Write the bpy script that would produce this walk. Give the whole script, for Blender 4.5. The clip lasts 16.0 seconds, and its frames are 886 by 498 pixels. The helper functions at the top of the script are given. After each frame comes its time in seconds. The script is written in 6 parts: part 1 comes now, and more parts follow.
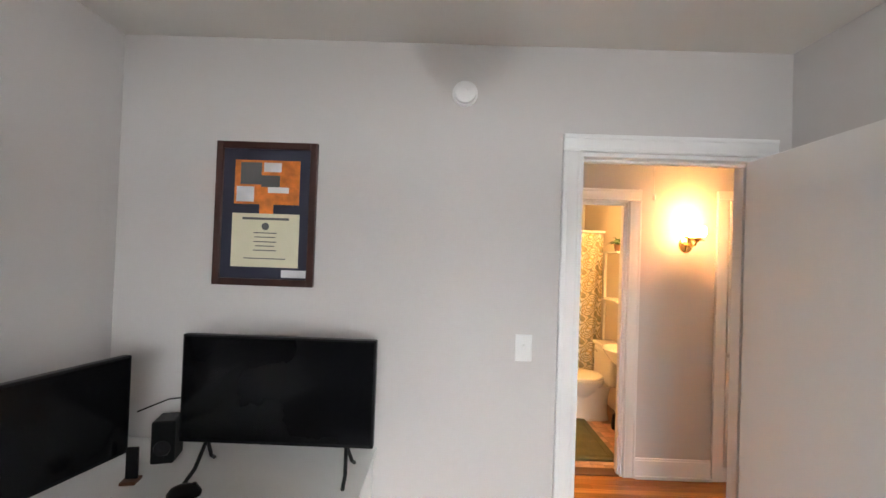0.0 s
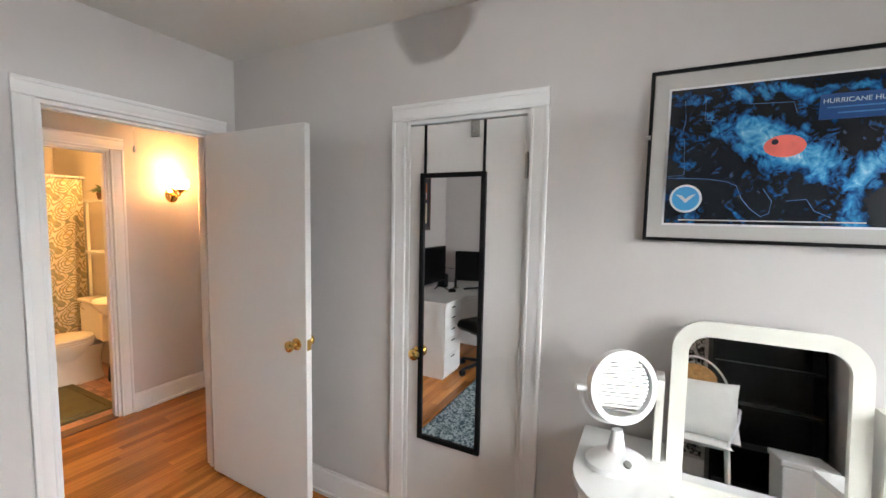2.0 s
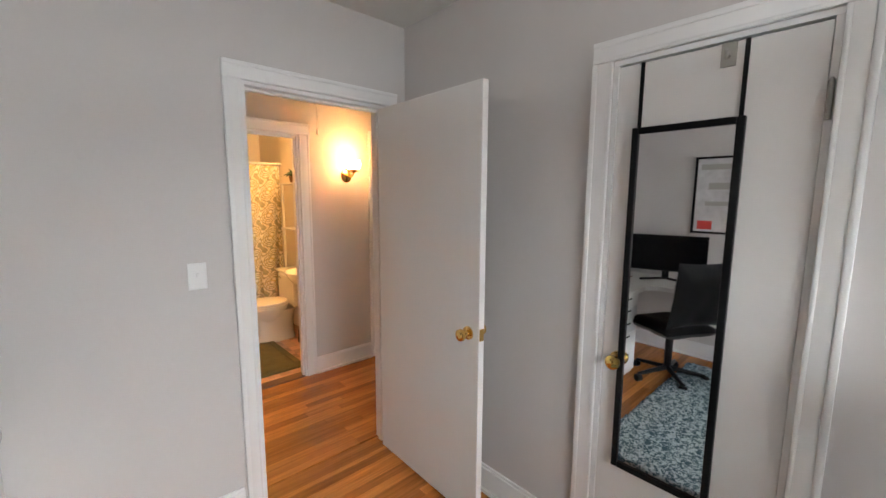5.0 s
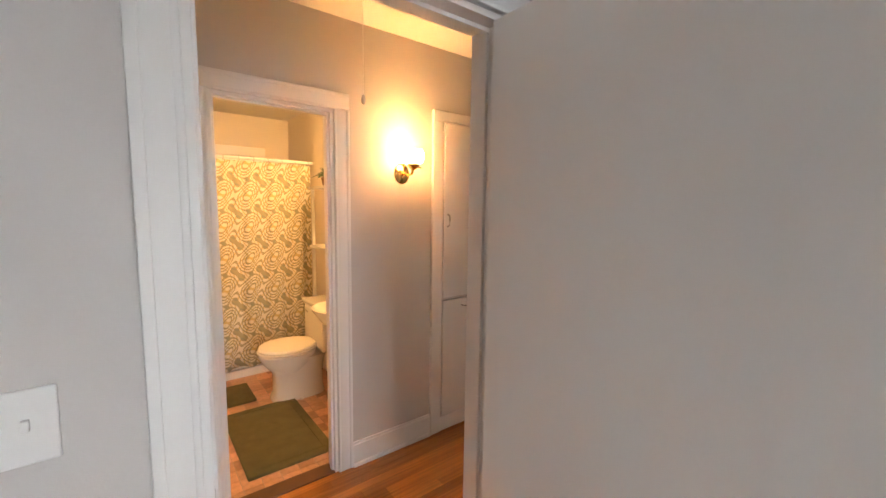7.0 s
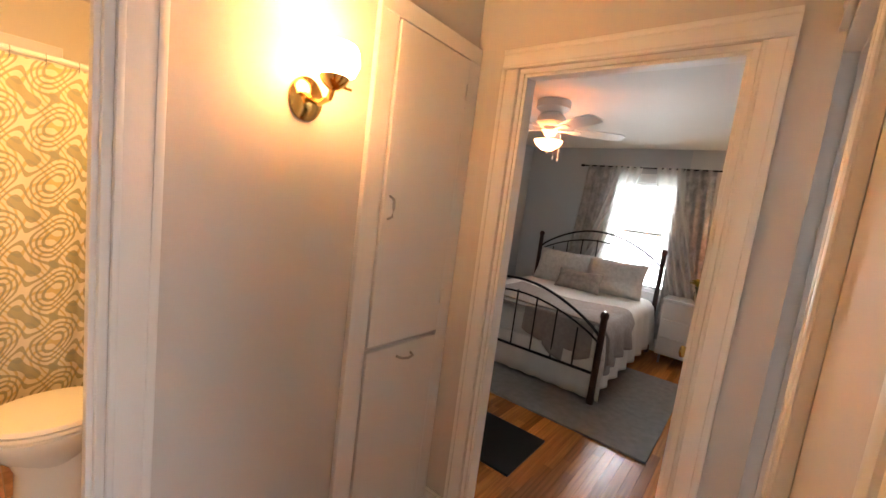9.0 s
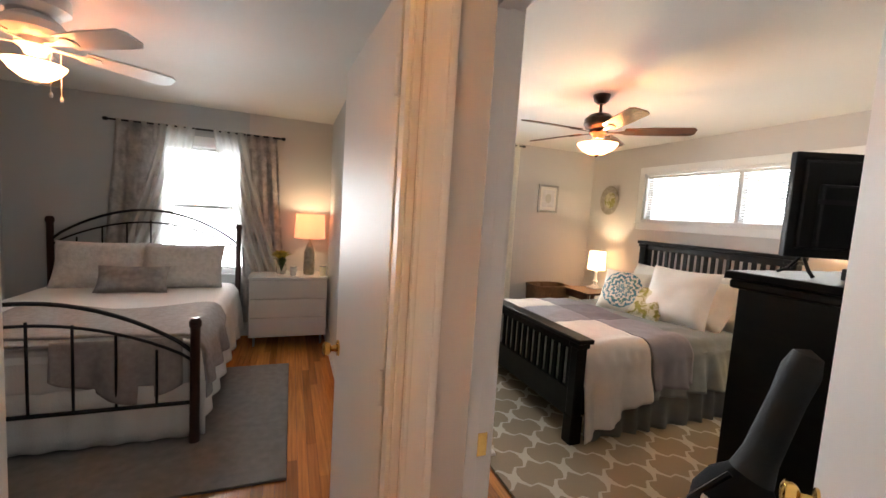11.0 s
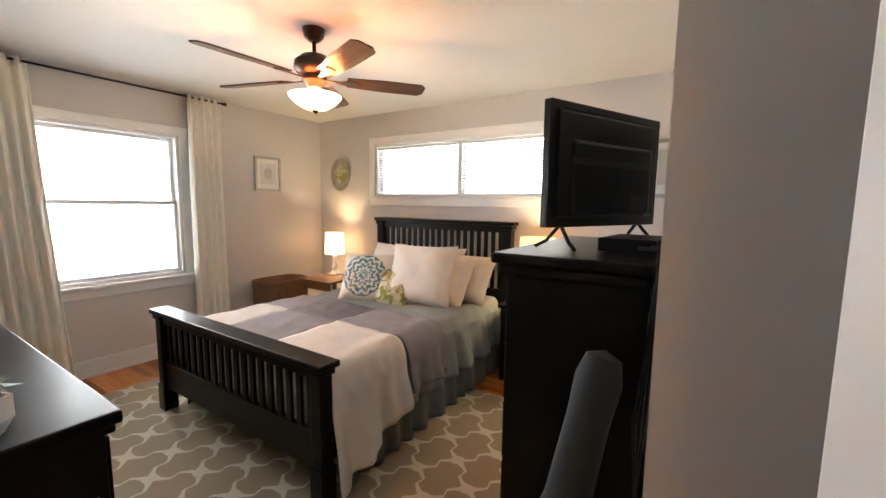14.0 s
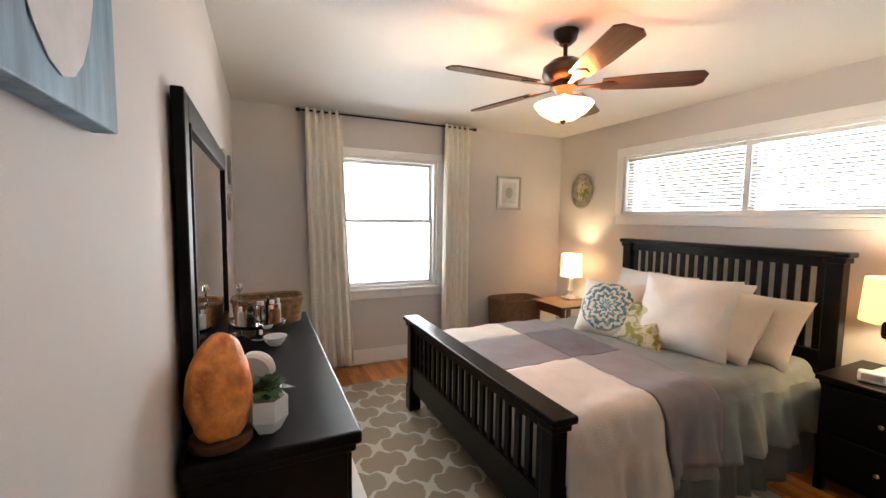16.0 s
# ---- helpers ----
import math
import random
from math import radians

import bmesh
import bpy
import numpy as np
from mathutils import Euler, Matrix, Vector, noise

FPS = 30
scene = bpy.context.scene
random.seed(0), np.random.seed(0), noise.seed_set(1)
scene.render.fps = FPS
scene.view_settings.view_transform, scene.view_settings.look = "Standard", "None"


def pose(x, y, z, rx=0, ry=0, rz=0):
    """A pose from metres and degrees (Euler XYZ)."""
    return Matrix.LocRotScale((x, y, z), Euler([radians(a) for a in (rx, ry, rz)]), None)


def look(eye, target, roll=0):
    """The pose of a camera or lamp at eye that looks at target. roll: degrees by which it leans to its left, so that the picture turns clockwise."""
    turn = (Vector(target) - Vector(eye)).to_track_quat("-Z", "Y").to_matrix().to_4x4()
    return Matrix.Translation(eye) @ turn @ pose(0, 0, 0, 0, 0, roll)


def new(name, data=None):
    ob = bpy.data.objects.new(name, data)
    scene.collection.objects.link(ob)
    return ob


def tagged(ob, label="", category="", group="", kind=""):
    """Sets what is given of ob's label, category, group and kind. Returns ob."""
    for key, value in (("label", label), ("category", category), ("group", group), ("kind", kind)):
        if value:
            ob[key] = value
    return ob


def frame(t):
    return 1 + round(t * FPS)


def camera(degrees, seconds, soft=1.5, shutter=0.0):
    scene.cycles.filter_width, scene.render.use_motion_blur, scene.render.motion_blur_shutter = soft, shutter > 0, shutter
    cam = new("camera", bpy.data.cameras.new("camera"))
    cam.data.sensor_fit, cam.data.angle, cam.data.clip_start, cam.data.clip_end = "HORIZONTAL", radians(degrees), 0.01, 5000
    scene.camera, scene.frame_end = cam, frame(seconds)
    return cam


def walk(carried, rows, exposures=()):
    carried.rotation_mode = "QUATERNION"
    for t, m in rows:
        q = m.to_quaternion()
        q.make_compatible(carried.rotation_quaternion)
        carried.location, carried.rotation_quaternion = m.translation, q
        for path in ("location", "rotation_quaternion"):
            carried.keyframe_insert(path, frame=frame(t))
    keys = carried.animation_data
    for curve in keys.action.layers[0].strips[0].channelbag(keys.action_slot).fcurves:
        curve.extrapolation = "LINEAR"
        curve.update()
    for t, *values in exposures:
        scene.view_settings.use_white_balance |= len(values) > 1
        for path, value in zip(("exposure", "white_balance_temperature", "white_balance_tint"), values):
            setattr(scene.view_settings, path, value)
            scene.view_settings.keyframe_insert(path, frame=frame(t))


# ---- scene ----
cam = camera(96.0, 16.0)
PATH = [
    (0, (-1.462, -1.718, 1.586), (-1.482, 0.281, 1.614), 2.0),
    (0.5, (-1.528, -1.801, 1.537), (-0.759, 0.045, 1.52), 2.4),
    (1, (-1.536, -1.991, 1.549), (-0.245, -0.465, 1.489), 2.3),
    (1.5, (-1.565, -2.183, 1.577), (0.069, -1.034, 1.486), 3.9),
    (2, (-1.631, -2.292, 1.588), (0.141, -1.38, 1.425), 1.1),
    (2.5, (-1.709, -2.387, 1.577), (0.2, -1.813, 1.42), 0.7),
    (3, (-1.75, -2.443, 1.615), (0.226, -2.229, 1.395), 0.5),
    (3.2, (-1.744, -2.43, 1.6), (0.236, -2.243, 1.389), 1.1),
    (3.5, (-1.76, -2.389, 1.617), (0.204, -2.089, 1.392), 0.0),
    (4, (-1.691, -2.266, 1.572), (0.101, -1.396, 1.386), 0.4),
    (4.5, (-1.605, -2.129, 1.548), (-0.022, -0.913, 1.426), 1.1),
    (5, (-1.483, -1.95, 1.545), (-0.14, -0.491, 1.283), 0.3),
    (5.2, (-1.464, -1.822, 1.559), (-0.128, -0.354, 1.313), -0.8),
    (7.3, (-0.881, -0.636, 1.513), (0.277, 0.982, 1.306), 1.7),
    (7.5, (-0.819, -0.513, 1.488), (0.297, 1.133, 1.281), 2.1),
    (8, (-0.661, -0.234, 1.503), (0.487, 1.392, 1.313), 3.4),
    (8.2, (-0.597, -0.132, 1.488), (0.623, 1.439, 1.281), 4.5),
    (10.3, (0.037, 0.561, 1.497), (2.029, 0.66, 1.349), 3.2),
    (10.5, (0.086, 0.596, 1.498), (2.073, 0.425, 1.345), 1.8),
    (11, (0.239, 0.535, 1.488), (2.099, -0.179, 1.313), 3.7),
    (11.5, (0.374, 0.432, 1.474), (1.987, -0.743, 1.341), 3.8),
    (12, (0.465, 0.354, 1.488), (1.811, -1.112, 1.295), 3.2),
    (12.5, (0.59, 0.318, 1.5), (1.655, -1.366, 1.329), 1.4),
    (13, (0.666, 0.208, 1.488), (1.495, -1.595, 1.238), 2.4),
    (13.5, (0.725, 0.057, 1.497), (1.601, -1.733, 1.327), 3.4),
    (14, (0.84, -0.052, 1.483), (1.917, -1.722, 1.257), 0.7),
    (14.5, (0.943, -0.142, 1.491), (2.267, -1.627, 1.289), -0.8),
    (15, (1.007, -0.21, 1.493), (2.577, -1.442, 1.364), -0.0),
    (15.5, (1.07, -0.208, 1.496), (2.801, -1.202, 1.359), -0.5),
    (16, (1.101, -0.219, 1.502), (2.915, -1.047, 1.345), 0.7),
]
walk(cam, [(t, look(eye, target, roll)) for t, eye, target, roll in PATH],
     exposures=[(0, 0.22), (1.0, 0.3), (2.0, 0.1), (3.0, -0.1), (3.5, -0.15), (4.5, -0.1), (5.2, -0.1), (7.3, -0.05), (8.2, -0.05), (10.3, -0.12), (12.5, -0.3), (14.0, -0.2), (16.0, -0.22)])

# ---- world, daylight and lamps ----
world = bpy.data.worlds.new("sky")
scene.world = world
world.use_nodes = True
wn = world.node_tree
sky = wn.nodes.new("ShaderNodeTexSky")
sky.sky_type, sky.sun_disc = "NISHITA", False
sky.sun_elevation, sky.sun_rotation = radians(40), radians(200)
wn.nodes["Background"].inputs[1].default_value = 0.1
wn.links.new(sky.outputs[0], wn.nodes["Background"].inputs[0])


def window_light(name, x, y, z, sx, sz, rz, watts, col=(0.95, 0.98, 1.0)):
    """Skylight standing in a window's opening, outside its pane."""
    d = bpy.data.lights.new(name, "AREA")
    d.shape, d.size, d.size_y, d.energy, d.color, d.spread = "RECTANGLE", sx, sz, watts, col, radians(115)
    ob = new(name, d)
    ob.matrix_world = pose(x, y, z, 90, 0, rz)
    return ob


def bulb(name, x, y, z, watts, col, radius=0.04):
    d = bpy.data.lights.new(name, "POINT")
    d.energy, d.color, d.shadow_soft_size = watts, col, radius
    ob = new(name, d)
    ob.location = (x, y, z)
    return ob


WARM = (1.0, 0.52, 0.17)
SOFT = (1.0, 0.74, 0.42)
window_light("skylight_office", -0.95, -3.79, 1.39, 1.62, 1.46, 0, 78)
window_light("skylight_bedroom", 5.23, -1.43, 1.43, 1.0, 1.34, 90, 44)
window_light("skylight_high", 2.97, -3.79, 1.86, 2.28, 0.6, 0, 14)
window_light("skylight_grey_room", 5.23, 1.42, 1.37, 0.88, 1.34, 90, 40)
bulb("sconce_bulb", 0.30, 1.11, 1.80, 26, WARM)
# Added fill light for the bathroom; no lamp fixture stands here.
bulb("bath_fill_light", 0.2, 1.85, 2.05, 56, WARM, 0.08)
bulb("fan_bulb", 2.85, -1.725, 2.13, 33, SOFT, 0.015)
bulb("lamp_bulb_far", 4.55, -3.38, 1.0, 34, SOFT)
bulb("lamp_bulb_near", 2.0, -3.36, 1.08, 24, SOFT)
bulb("fan_bulb_grey", 2.88, 1.74, 2.11, 2.5, SOFT, 0.03)
bulb("fan_bulb_office", -1.45, -1.81, 2.105, 16, (0.97, 0.98, 1.0), 0.01)
bulb("lamp_bulb_grey", 4.82, 0.34, 1.36, 8, SOFT)

# ---- materials ----


def mat(name, col, rough=0.5, metal=0.0, var=0.06, scale=3.0, bump=0.05, bscale=120.0, stretch=(1, 1, 1), emit=0.0, island=False):
    m = bpy.data.materials.new(name)
    m.use_nodes = True
    nt = m.node_tree
    p = nt.nodes["Principled BSDF"]
    p.inputs["Roughness"].default_value, p.inputs["Metallic"].default_value = rough, metal
    co = nt.nodes.new("ShaderNodeTexCoord")
    mp = nt.nodes.new("ShaderNodeMapping")
    mp.inputs["Scale"].default_value = stretch
    nt.links.new(co.outputs["Object"], mp.inputs[0])
    big = nt.nodes.new("ShaderNodeTexNoise")
    big.inputs["Scale"].default_value, big.inputs["Detail"].default_value = scale, 5
    fine = nt.nodes.new("ShaderNodeTexNoise")
    fine.inputs["Scale"].default_value, fine.inputs["Detail"].default_value = bscale, 3
    nt.links.new(mp.outputs[0], big.inputs[0])
    nt.links.new(mp.outputs[0], fine.inputs[0])
    ramp = nt.nodes.new("ShaderNodeValToRGB")
    ramp.color_ramp.elements[0].position, ramp.color_ramp.elements[1].position = 0.3, 0.7
    ramp.color_ramp.elements[0].color = (*[c * (1 - var) for c in col], 1)
    ramp.color_ramp.elements[1].color = (*[min(1, c * (1 + var)) for c in col], 1)
    nt.links.new(big.outputs[0], ramp.inputs[0])
    last = ramp.outputs[0]
    if island:
        info = nt.nodes.new("ShaderNodeObjectInfo")
        geo = nt.nodes.new("ShaderNodeNewGeometry")
        add = nt.nodes.new("ShaderNodeMath")
        add.operation = "ADD"
        nt.links.new(info.outputs["Random"], add.inputs[0])
        nt.links.new(geo.outputs["Random Per Island"], add.inputs[1])
        fr = nt.nodes.new("ShaderNodeMath")
        fr.operation = "FRACT"
        nt.links.new(add.outputs[0], fr.inputs[0])
        rg = nt.nodes.new("ShaderNodeMapRange")
        rg.inputs[3].default_value, rg.inputs[4].default_value = 0.62, 1.3
        nt.links.new(fr.outputs[0], rg.inputs[0])
        hv = nt.nodes.new("ShaderNodeHueSaturation")
        nt.links.new(rg.outputs[0], hv.inputs["Value"])
        nt.links.new(last, hv.inputs["Color"])
        last = hv.outputs[0]
    nt.links.new(last, p.inputs["Base Color"])
    if bump:
        b = nt.nodes.new("ShaderNodeBump")
        b.inputs["Strength"].default_value, b.inputs["Distance"].default_value = bump, 0.01
        nt.links.new(fine.outputs[0], b.inputs["Height"])
        nt.links.new(b.outputs[0], p.inputs["Normal"])
    if emit:
        nt.links.new(last, p.inputs["Emission Color"])
        p.inputs["Emission Strength"].default_value = emit
    return m


def calc(nt, op, a, b=None):
    n = nt.nodes.new("ShaderNodeMath")
    n.operation = op
    for i, v in enumerate((a, b)):
        if v is None:
            continue
        if isinstance(v, (int, float)):
            n.inputs[i].default_value = v
        else:
            nt.links.new(v, n.inputs[i])
    return n.outputs[0]


def ramp_to_base(m, value, stops):
    nt = m.node_tree
    r = nt.nodes.new("ShaderNodeValToRGB")
    while len(r.color_ramp.elements) < len(stops):
        r.color_ramp.elements.new(0.5)
    for e, (pos, col) in zip(r.color_ramp.elements, stops):
        e.position, e.color = pos, (*col, 1)
    nt.links.new(value, r.inputs[0])
    nt.links.new(r.outputs[0], nt.nodes["Principled BSDF"].inputs["Base Color"])
    return m


def object_xyz(nt):
    co = nt.nodes.new("ShaderNodeTexCoord")
    sp = nt.nodes.new("ShaderNodeSeparateXYZ")
    nt.links.new(co.outputs["Object"], sp.inputs[0])
    return co.outputs["Object"], sp.outputs


def noise_value(nt, vec, scale, detail=4, distortion=0.0):
    n = nt.nodes.new("ShaderNodeTexNoise")
    n.inputs["Scale"].default_value, n.inputs["Detail"].default_value, n.inputs["Distortion"].default_value = scale, detail, distortion
    nt.links.new(vec, n.inputs[0])
    return n.outputs[0]


PAINT = mat("wall_paint", (0.60, 0.575, 0.565), 0.75, var=0.02, scale=1.2, bump=0.05, bscale=260)
PAINT_COOL = mat("cool_wall_paint", (0.50, 0.52, 0.54), 0.75, var=0.02, scale=1.2, bump=0.05, bscale=260)
PAINT_BATH = mat("bath_paint", (0.72, 0.66, 0.58), 0.5, var=0.02, scale=1.2, bump=0.05, bscale=260)
CEIL = mat("ceiling_paint", (0.74, 0.72, 0.68), 0.7, var=0.02, scale=1.5, bump=0.12, bscale=180)
TRIM = mat("trim_paint", (0.80, 0.80, 0.80), 0.40, var=0.02, scale=4, bump=0.03, bscale=90)
DOORP = mat("door_paint", (0.76, 0.75, 0.74), 0.45, var=0.02, scale=2, bump=0.04, bscale=70, stretch=(1, 1, 0.2))
FLOORW = mat("oak_floor", (0.46, 0.175, 0.038), 0.25, var=0.22, scale=5, bump=0.06, bscale=60, stretch=(0.6, 14, 14), island=True)
GAP = mat("floor_gap", (0.10, 0.045, 0.015), 0.6)
BLACKW = mat("black_wood", (0.0045, 0.0038, 0.0034), 0.34, var=0.3, scale=4, bump=0.05, bscale=50, stretch=(0.3, 6, 6))
DARKW = mat("cherry_wood", (0.045, 0.013, 0.009), 0.3, var=0.25, scale=6, bump=0.04, bscale=60, stretch=(6, 6, 0.5))
BROWNW = mat("brown_wood", (0.13, 0.055, 0.025), 0.35, var=0.25, scale=6, bump=0.05, bscale=60)
WHITEF = mat("white_lacquer", (0.82, 0.82, 0.81), 0.25, var=0.015, scale=5, bump=0.02, bscale=80)
CREAMF = mat("cream_lacquer", (0.80, 0.79, 0.72), 0.3, var=0.02, scale=5, bump=0.02, bscale=80)
BLACKP = mat("black_plastic", (0.008, 0.008, 0.009), 0.35, var=0.1, bump=0.08, bscale=400)
SCREEN = mat("dark_screen", (0.004, 0.004, 0.005), 0.12, var=0.1, bump=0)
BLACKM = mat("black_metal", (0.02, 0.02, 0.022), 0.4, 0.6, var=0.1, bump=0.05)
BRASS = mat("brass", (0.75, 0.50, 0.16), 0.18, 1.0, var=0.12, scale=20, bump=0.05)
BRONZE = mat("oil_bronze", (0.05, 0.03, 0.022), 0.3, 0.8, var=0.2, scale=10, bump=0.04)
CHROME = mat("chrome", (0.75, 0.75, 0.76), 0.12, 1.0, var=0.03, bump=0)
STEEL = mat("dull_steel", (0.40, 0.39, 0.37), 0.35, 1.0, var=0.1, bump=0.04)
MIRROR = mat("mirror_glass", (0.88, 0.89, 0.89), 0.015, 1.0, var=0.004, bump=0)
PORC = mat("porcelain", (0.86, 0.83, 0.76), 0.1, var=0.015, bump=0)
WPLAST = mat("white_plastic", (0.80, 0.80, 0.80), 0.35, var=0.02, bump=0.02)
SLAT = mat("blind_slat", (0.80, 0.79, 0.77), 0.4, var=0.02, bump=0.02)
LINEN = mat("curtain_linen", (0.87, 0.85, 0.77), 0.85, var=0.05, scale=40, bump=0.25, bscale=500, stretch=(1, 1, 0.3))
SHEER = mat("sheer_curtain", (0.82, 0.82, 0.80), 0.8, var=0.03, scale=30, bump=0.1, bscale=400)
PRINTC = mat("printed_curtain", (0.52, 0.49, 0.48), 0.85, var=0.28, scale=14, bump=0.2, bscale=400)
GREYQ = mat("grey_quilt", (0.21, 0.232, 0.228), 0.8, var=0.08, scale=9, bump=0.3, bscale=90)
SKIRT = mat("slate_skirt", (0.125, 0.135, 0.14), 0.85, var=0.1, scale=9, bump=0.25, bscale=120)
PURPLE = mat("slate_throw", (0.24, 0.225, 0.25), 0.85, var=0.08, scale=10, bump=0.35, bscale=160)
PURPLED = mat("dark_slate_throw", (0.14, 0.125, 0.15), 0.85, var=0.1, scale=10, bump=0.35, bscale=160)
IVORYT = mat("ivory_throw", (0.66, 0.62, 0.58), 0.85, var=0.05, scale=10, bump=0.35, bscale=160)
WHITEC = mat("white_cotton", (0.80, 0.79, 0.76), 0.85, var=0.03, scale=12, bump=0.25, bscale=110)
CREAMC = mat("cream_cotton", (0.78, 0.72, 0.60), 0.85, var=0.03, scale=12, bump=0.25, bscale=110)
TAUPE = mat("taupe_throw", (0.36, 0.32, 0.30), 0.95, var=0.12, scale=30, bump=0.5, bscale=200)
GREYSH = mat("grey_sham", (0.62, 0.62, 0.61), 0.9, var=0.12, scale=26, bump=0.4, bscale=60)
GREYST = mat("grey_knit", (0.34, 0.33, 0.33), 0.9, var=0.2, scale=20, bump=0.5, bscale=100)
GREYRUG = mat("grey_rug", (0.21, 0.20, 0.19), 0.95, var=0.12, scale=18, bump=0.5, bscale=250)
GREENMAT = mat("green_bath_mat", (0.11, 0.10, 0.042), 0.95, var=0.14, scale=14, bump=0.6, bscale=220)
WICKER = mat("wicker", (0.16, 0.085, 0.04), 0.6, var=0.35, scale=40, bump=0.5, bscale=120)
WILLOW = mat("willow", (0.24, 0.15, 0.08), 0.6, var=0.4, scale=40, bump=0.5, bscale=120)
TANW = mat("tan_cane", (0.50, 0.27, 0.09), 0.5, var=0.25, scale=30, bump=0.3, bscale=120)
LEAF = mat("leaf_green", (0.045, 0.10, 0.03), 0.45, var=0.4, scale=30, bump=0.1)
YELLOWF = mat("yellow_flower", (0.55, 0.50, 0.10), 0.7, var=0.3, scale=40)
def let_light_through(m, share):
    """Mixes light passing through the cloth into a woven material."""
    nt = m.node_tree
    p, out = nt.nodes["Principled BSDF"], nt.nodes["Material Output"]
    tr, mx = nt.nodes.new("ShaderNodeBsdfTranslucent"), nt.nodes.new("ShaderNodeMixShader")
    mx.inputs[0].default_value = share
    nt.links.new(p.inputs["Base Color"].links[0].from_socket, tr.inputs[0])
    for a, c in ((p.outputs[0], mx.inputs[1]), (tr.outputs[0], mx.inputs[2]), (mx.outputs[0], out.inputs[0])):
        nt.links.new(a, c)


for cloth in (PRINTC, SHEER):
    let_light_through(cloth, 0.4)
SHEER.node_tree.nodes["Principled BSDF"].inputs["Alpha"].default_value = 0.6


def translucent(name, col, emit):
    """Lit glass or cloth that lets the lamp inside shine through."""
    m = bpy.data.materials.new(name)
    m.use_nodes = True
    nt = m.node_tree
    nt.nodes.remove(nt.nodes["Principled BSDF"])
    tr, df, em = nt.nodes.new("ShaderNodeBsdfTranslucent"), nt.nodes.new("ShaderNodeBsdfDiffuse"), nt.nodes.new("ShaderNodeEmission")
    mx, ad = nt.nodes.new("ShaderNodeMixShader"), nt.nodes.new("ShaderNodeAddShader")
    tr.inputs[0].default_value = df.inputs[0].default_value = em.inputs[0].default_value = (*col, 1)
    em.inputs[1].default_value, mx.inputs[0].default_value = emit, 0.25
    for a, c in ((tr.outputs[0], mx.inputs[1]), (df.outputs[0], mx.inputs[2]), (mx.outputs[0], ad.inputs[0]), (em.outputs[0], ad.inputs[1]), (ad.outputs[0], nt.nodes["Material Output"].inputs[0])):
        nt.links.new(a, c)
    return m


GLOW = translucent("lit_glass", (1.0, 0.78, 0.50), 4.0)
GLOWO = translucent("lit_white_glass", (1.0, 0.96, 0.92), 1.2)
GLOWH = translucent("lit_frosted_globe", (1.0, 0.66, 0.30), 42.0)
SHADEW = translucent("lit_linen_shade", (1.0, 0.82, 0.58), 2.2)
SHADEY = translucent("lit_cream_shade", (1.0, 0.74, 0.38), 0.9)
SHADEO = translucent("lit_peach_shade", (0.92, 0.56, 0.38), 0.45)
NAVY = mat("navy_mount", (0.02, 0.022, 0.045), 0.6, var=0.1)
PAPER = mat("cream_paper", (0.72, 0.68, 0.50), 0.6, var=0.04, scale=8)
ORANGEP = mat("orange_print", (0.62, 0.17, 0.02), 0.5, var=0.3, scale=25)
WHITEPR = mat("pale_print", (0.66, 0.66, 0.68), 0.5, var=0.12, scale=14)
INK = mat("grey_ink", (0.10, 0.10, 0.10), 0.6)
GREYMAT = mat("grey_mount", (0.46, 0.45, 0.43), 0.6, var=0.03)
SILVER = mat("antique_silver", (0.42, 0.39, 0.33), 0.35, 0.9, var=0.2, scale=20, bump=0.1, bscale=60)
RED = mat("red_print", (0.62, 0.06, 0.05), 0.5, var=0.1)
PINKT = mat("pink_floor_tile", (0.60, 0.34, 0.22), 0.35, var=0.15, scale=30, bump=0.02, island=True)
GROUT = mat("tile_grout", (0.50, 0.36, 0.28), 0.8)
GREYBAG = mat("grey_nylon", (0.010, 0.011, 0.014), 0.7, var=0.1, scale=20, bump=0.2, bscale=500)
GRASS = mat("lawn", (0.06, 0.10, 0.03), 0.9, var=0.3, scale=2, bump=0.3, bscale=30)
BEIGEW = mat("beige_blade", (0.40, 0.33, 0.23), 0.4, var=0.08, scale=6, stretch=(0.4, 6, 6))
WALNUT = mat("walnut_blade", (0.10, 0.045, 0.028), 0.22, var=0.25, scale=5, bump=0.02, stretch=(0.4, 8, 8))
AMBER = mat("amber_liquid", (0.45, 0.20, 0.08), 0.15, var=0.1, bump=0)
SKYBD = mat("bright_haze", (0.95, 0.98, 1.0), 1.0, var=0.01, bump=0, emit=3.0)
BLUEP = mat("blue_painting", (0.17, 0.30, 0.42), 0.6, var=0.5, scale=16, bump=0.3, bscale=60, stretch=(1, 1, 0.15))

for low in (BLACKW, BLACKP, GREYBAG, SCREEN):
    low.node_tree.nodes["Principled BSDF"].inputs["Specular IOR Level"].default_value = 0.15


def glass(name, col=(1, 1, 1), rough=0.0):
    m = bpy.data.materials.new(name)
    m.use_nodes = True
    p = m.node_tree.nodes["Principled BSDF"]
    p.inputs["Base Color"].default_value = (*col, 1)
    p.inputs["Transmission Weight"].default_value, p.inputs["Roughness"].default_value, p.inputs["IOR"].default_value = 1.0, rough, 1.45
    return m


PANE = glass("window_glass")
JAR = glass("jar_glass", (0.95, 0.97, 0.96))


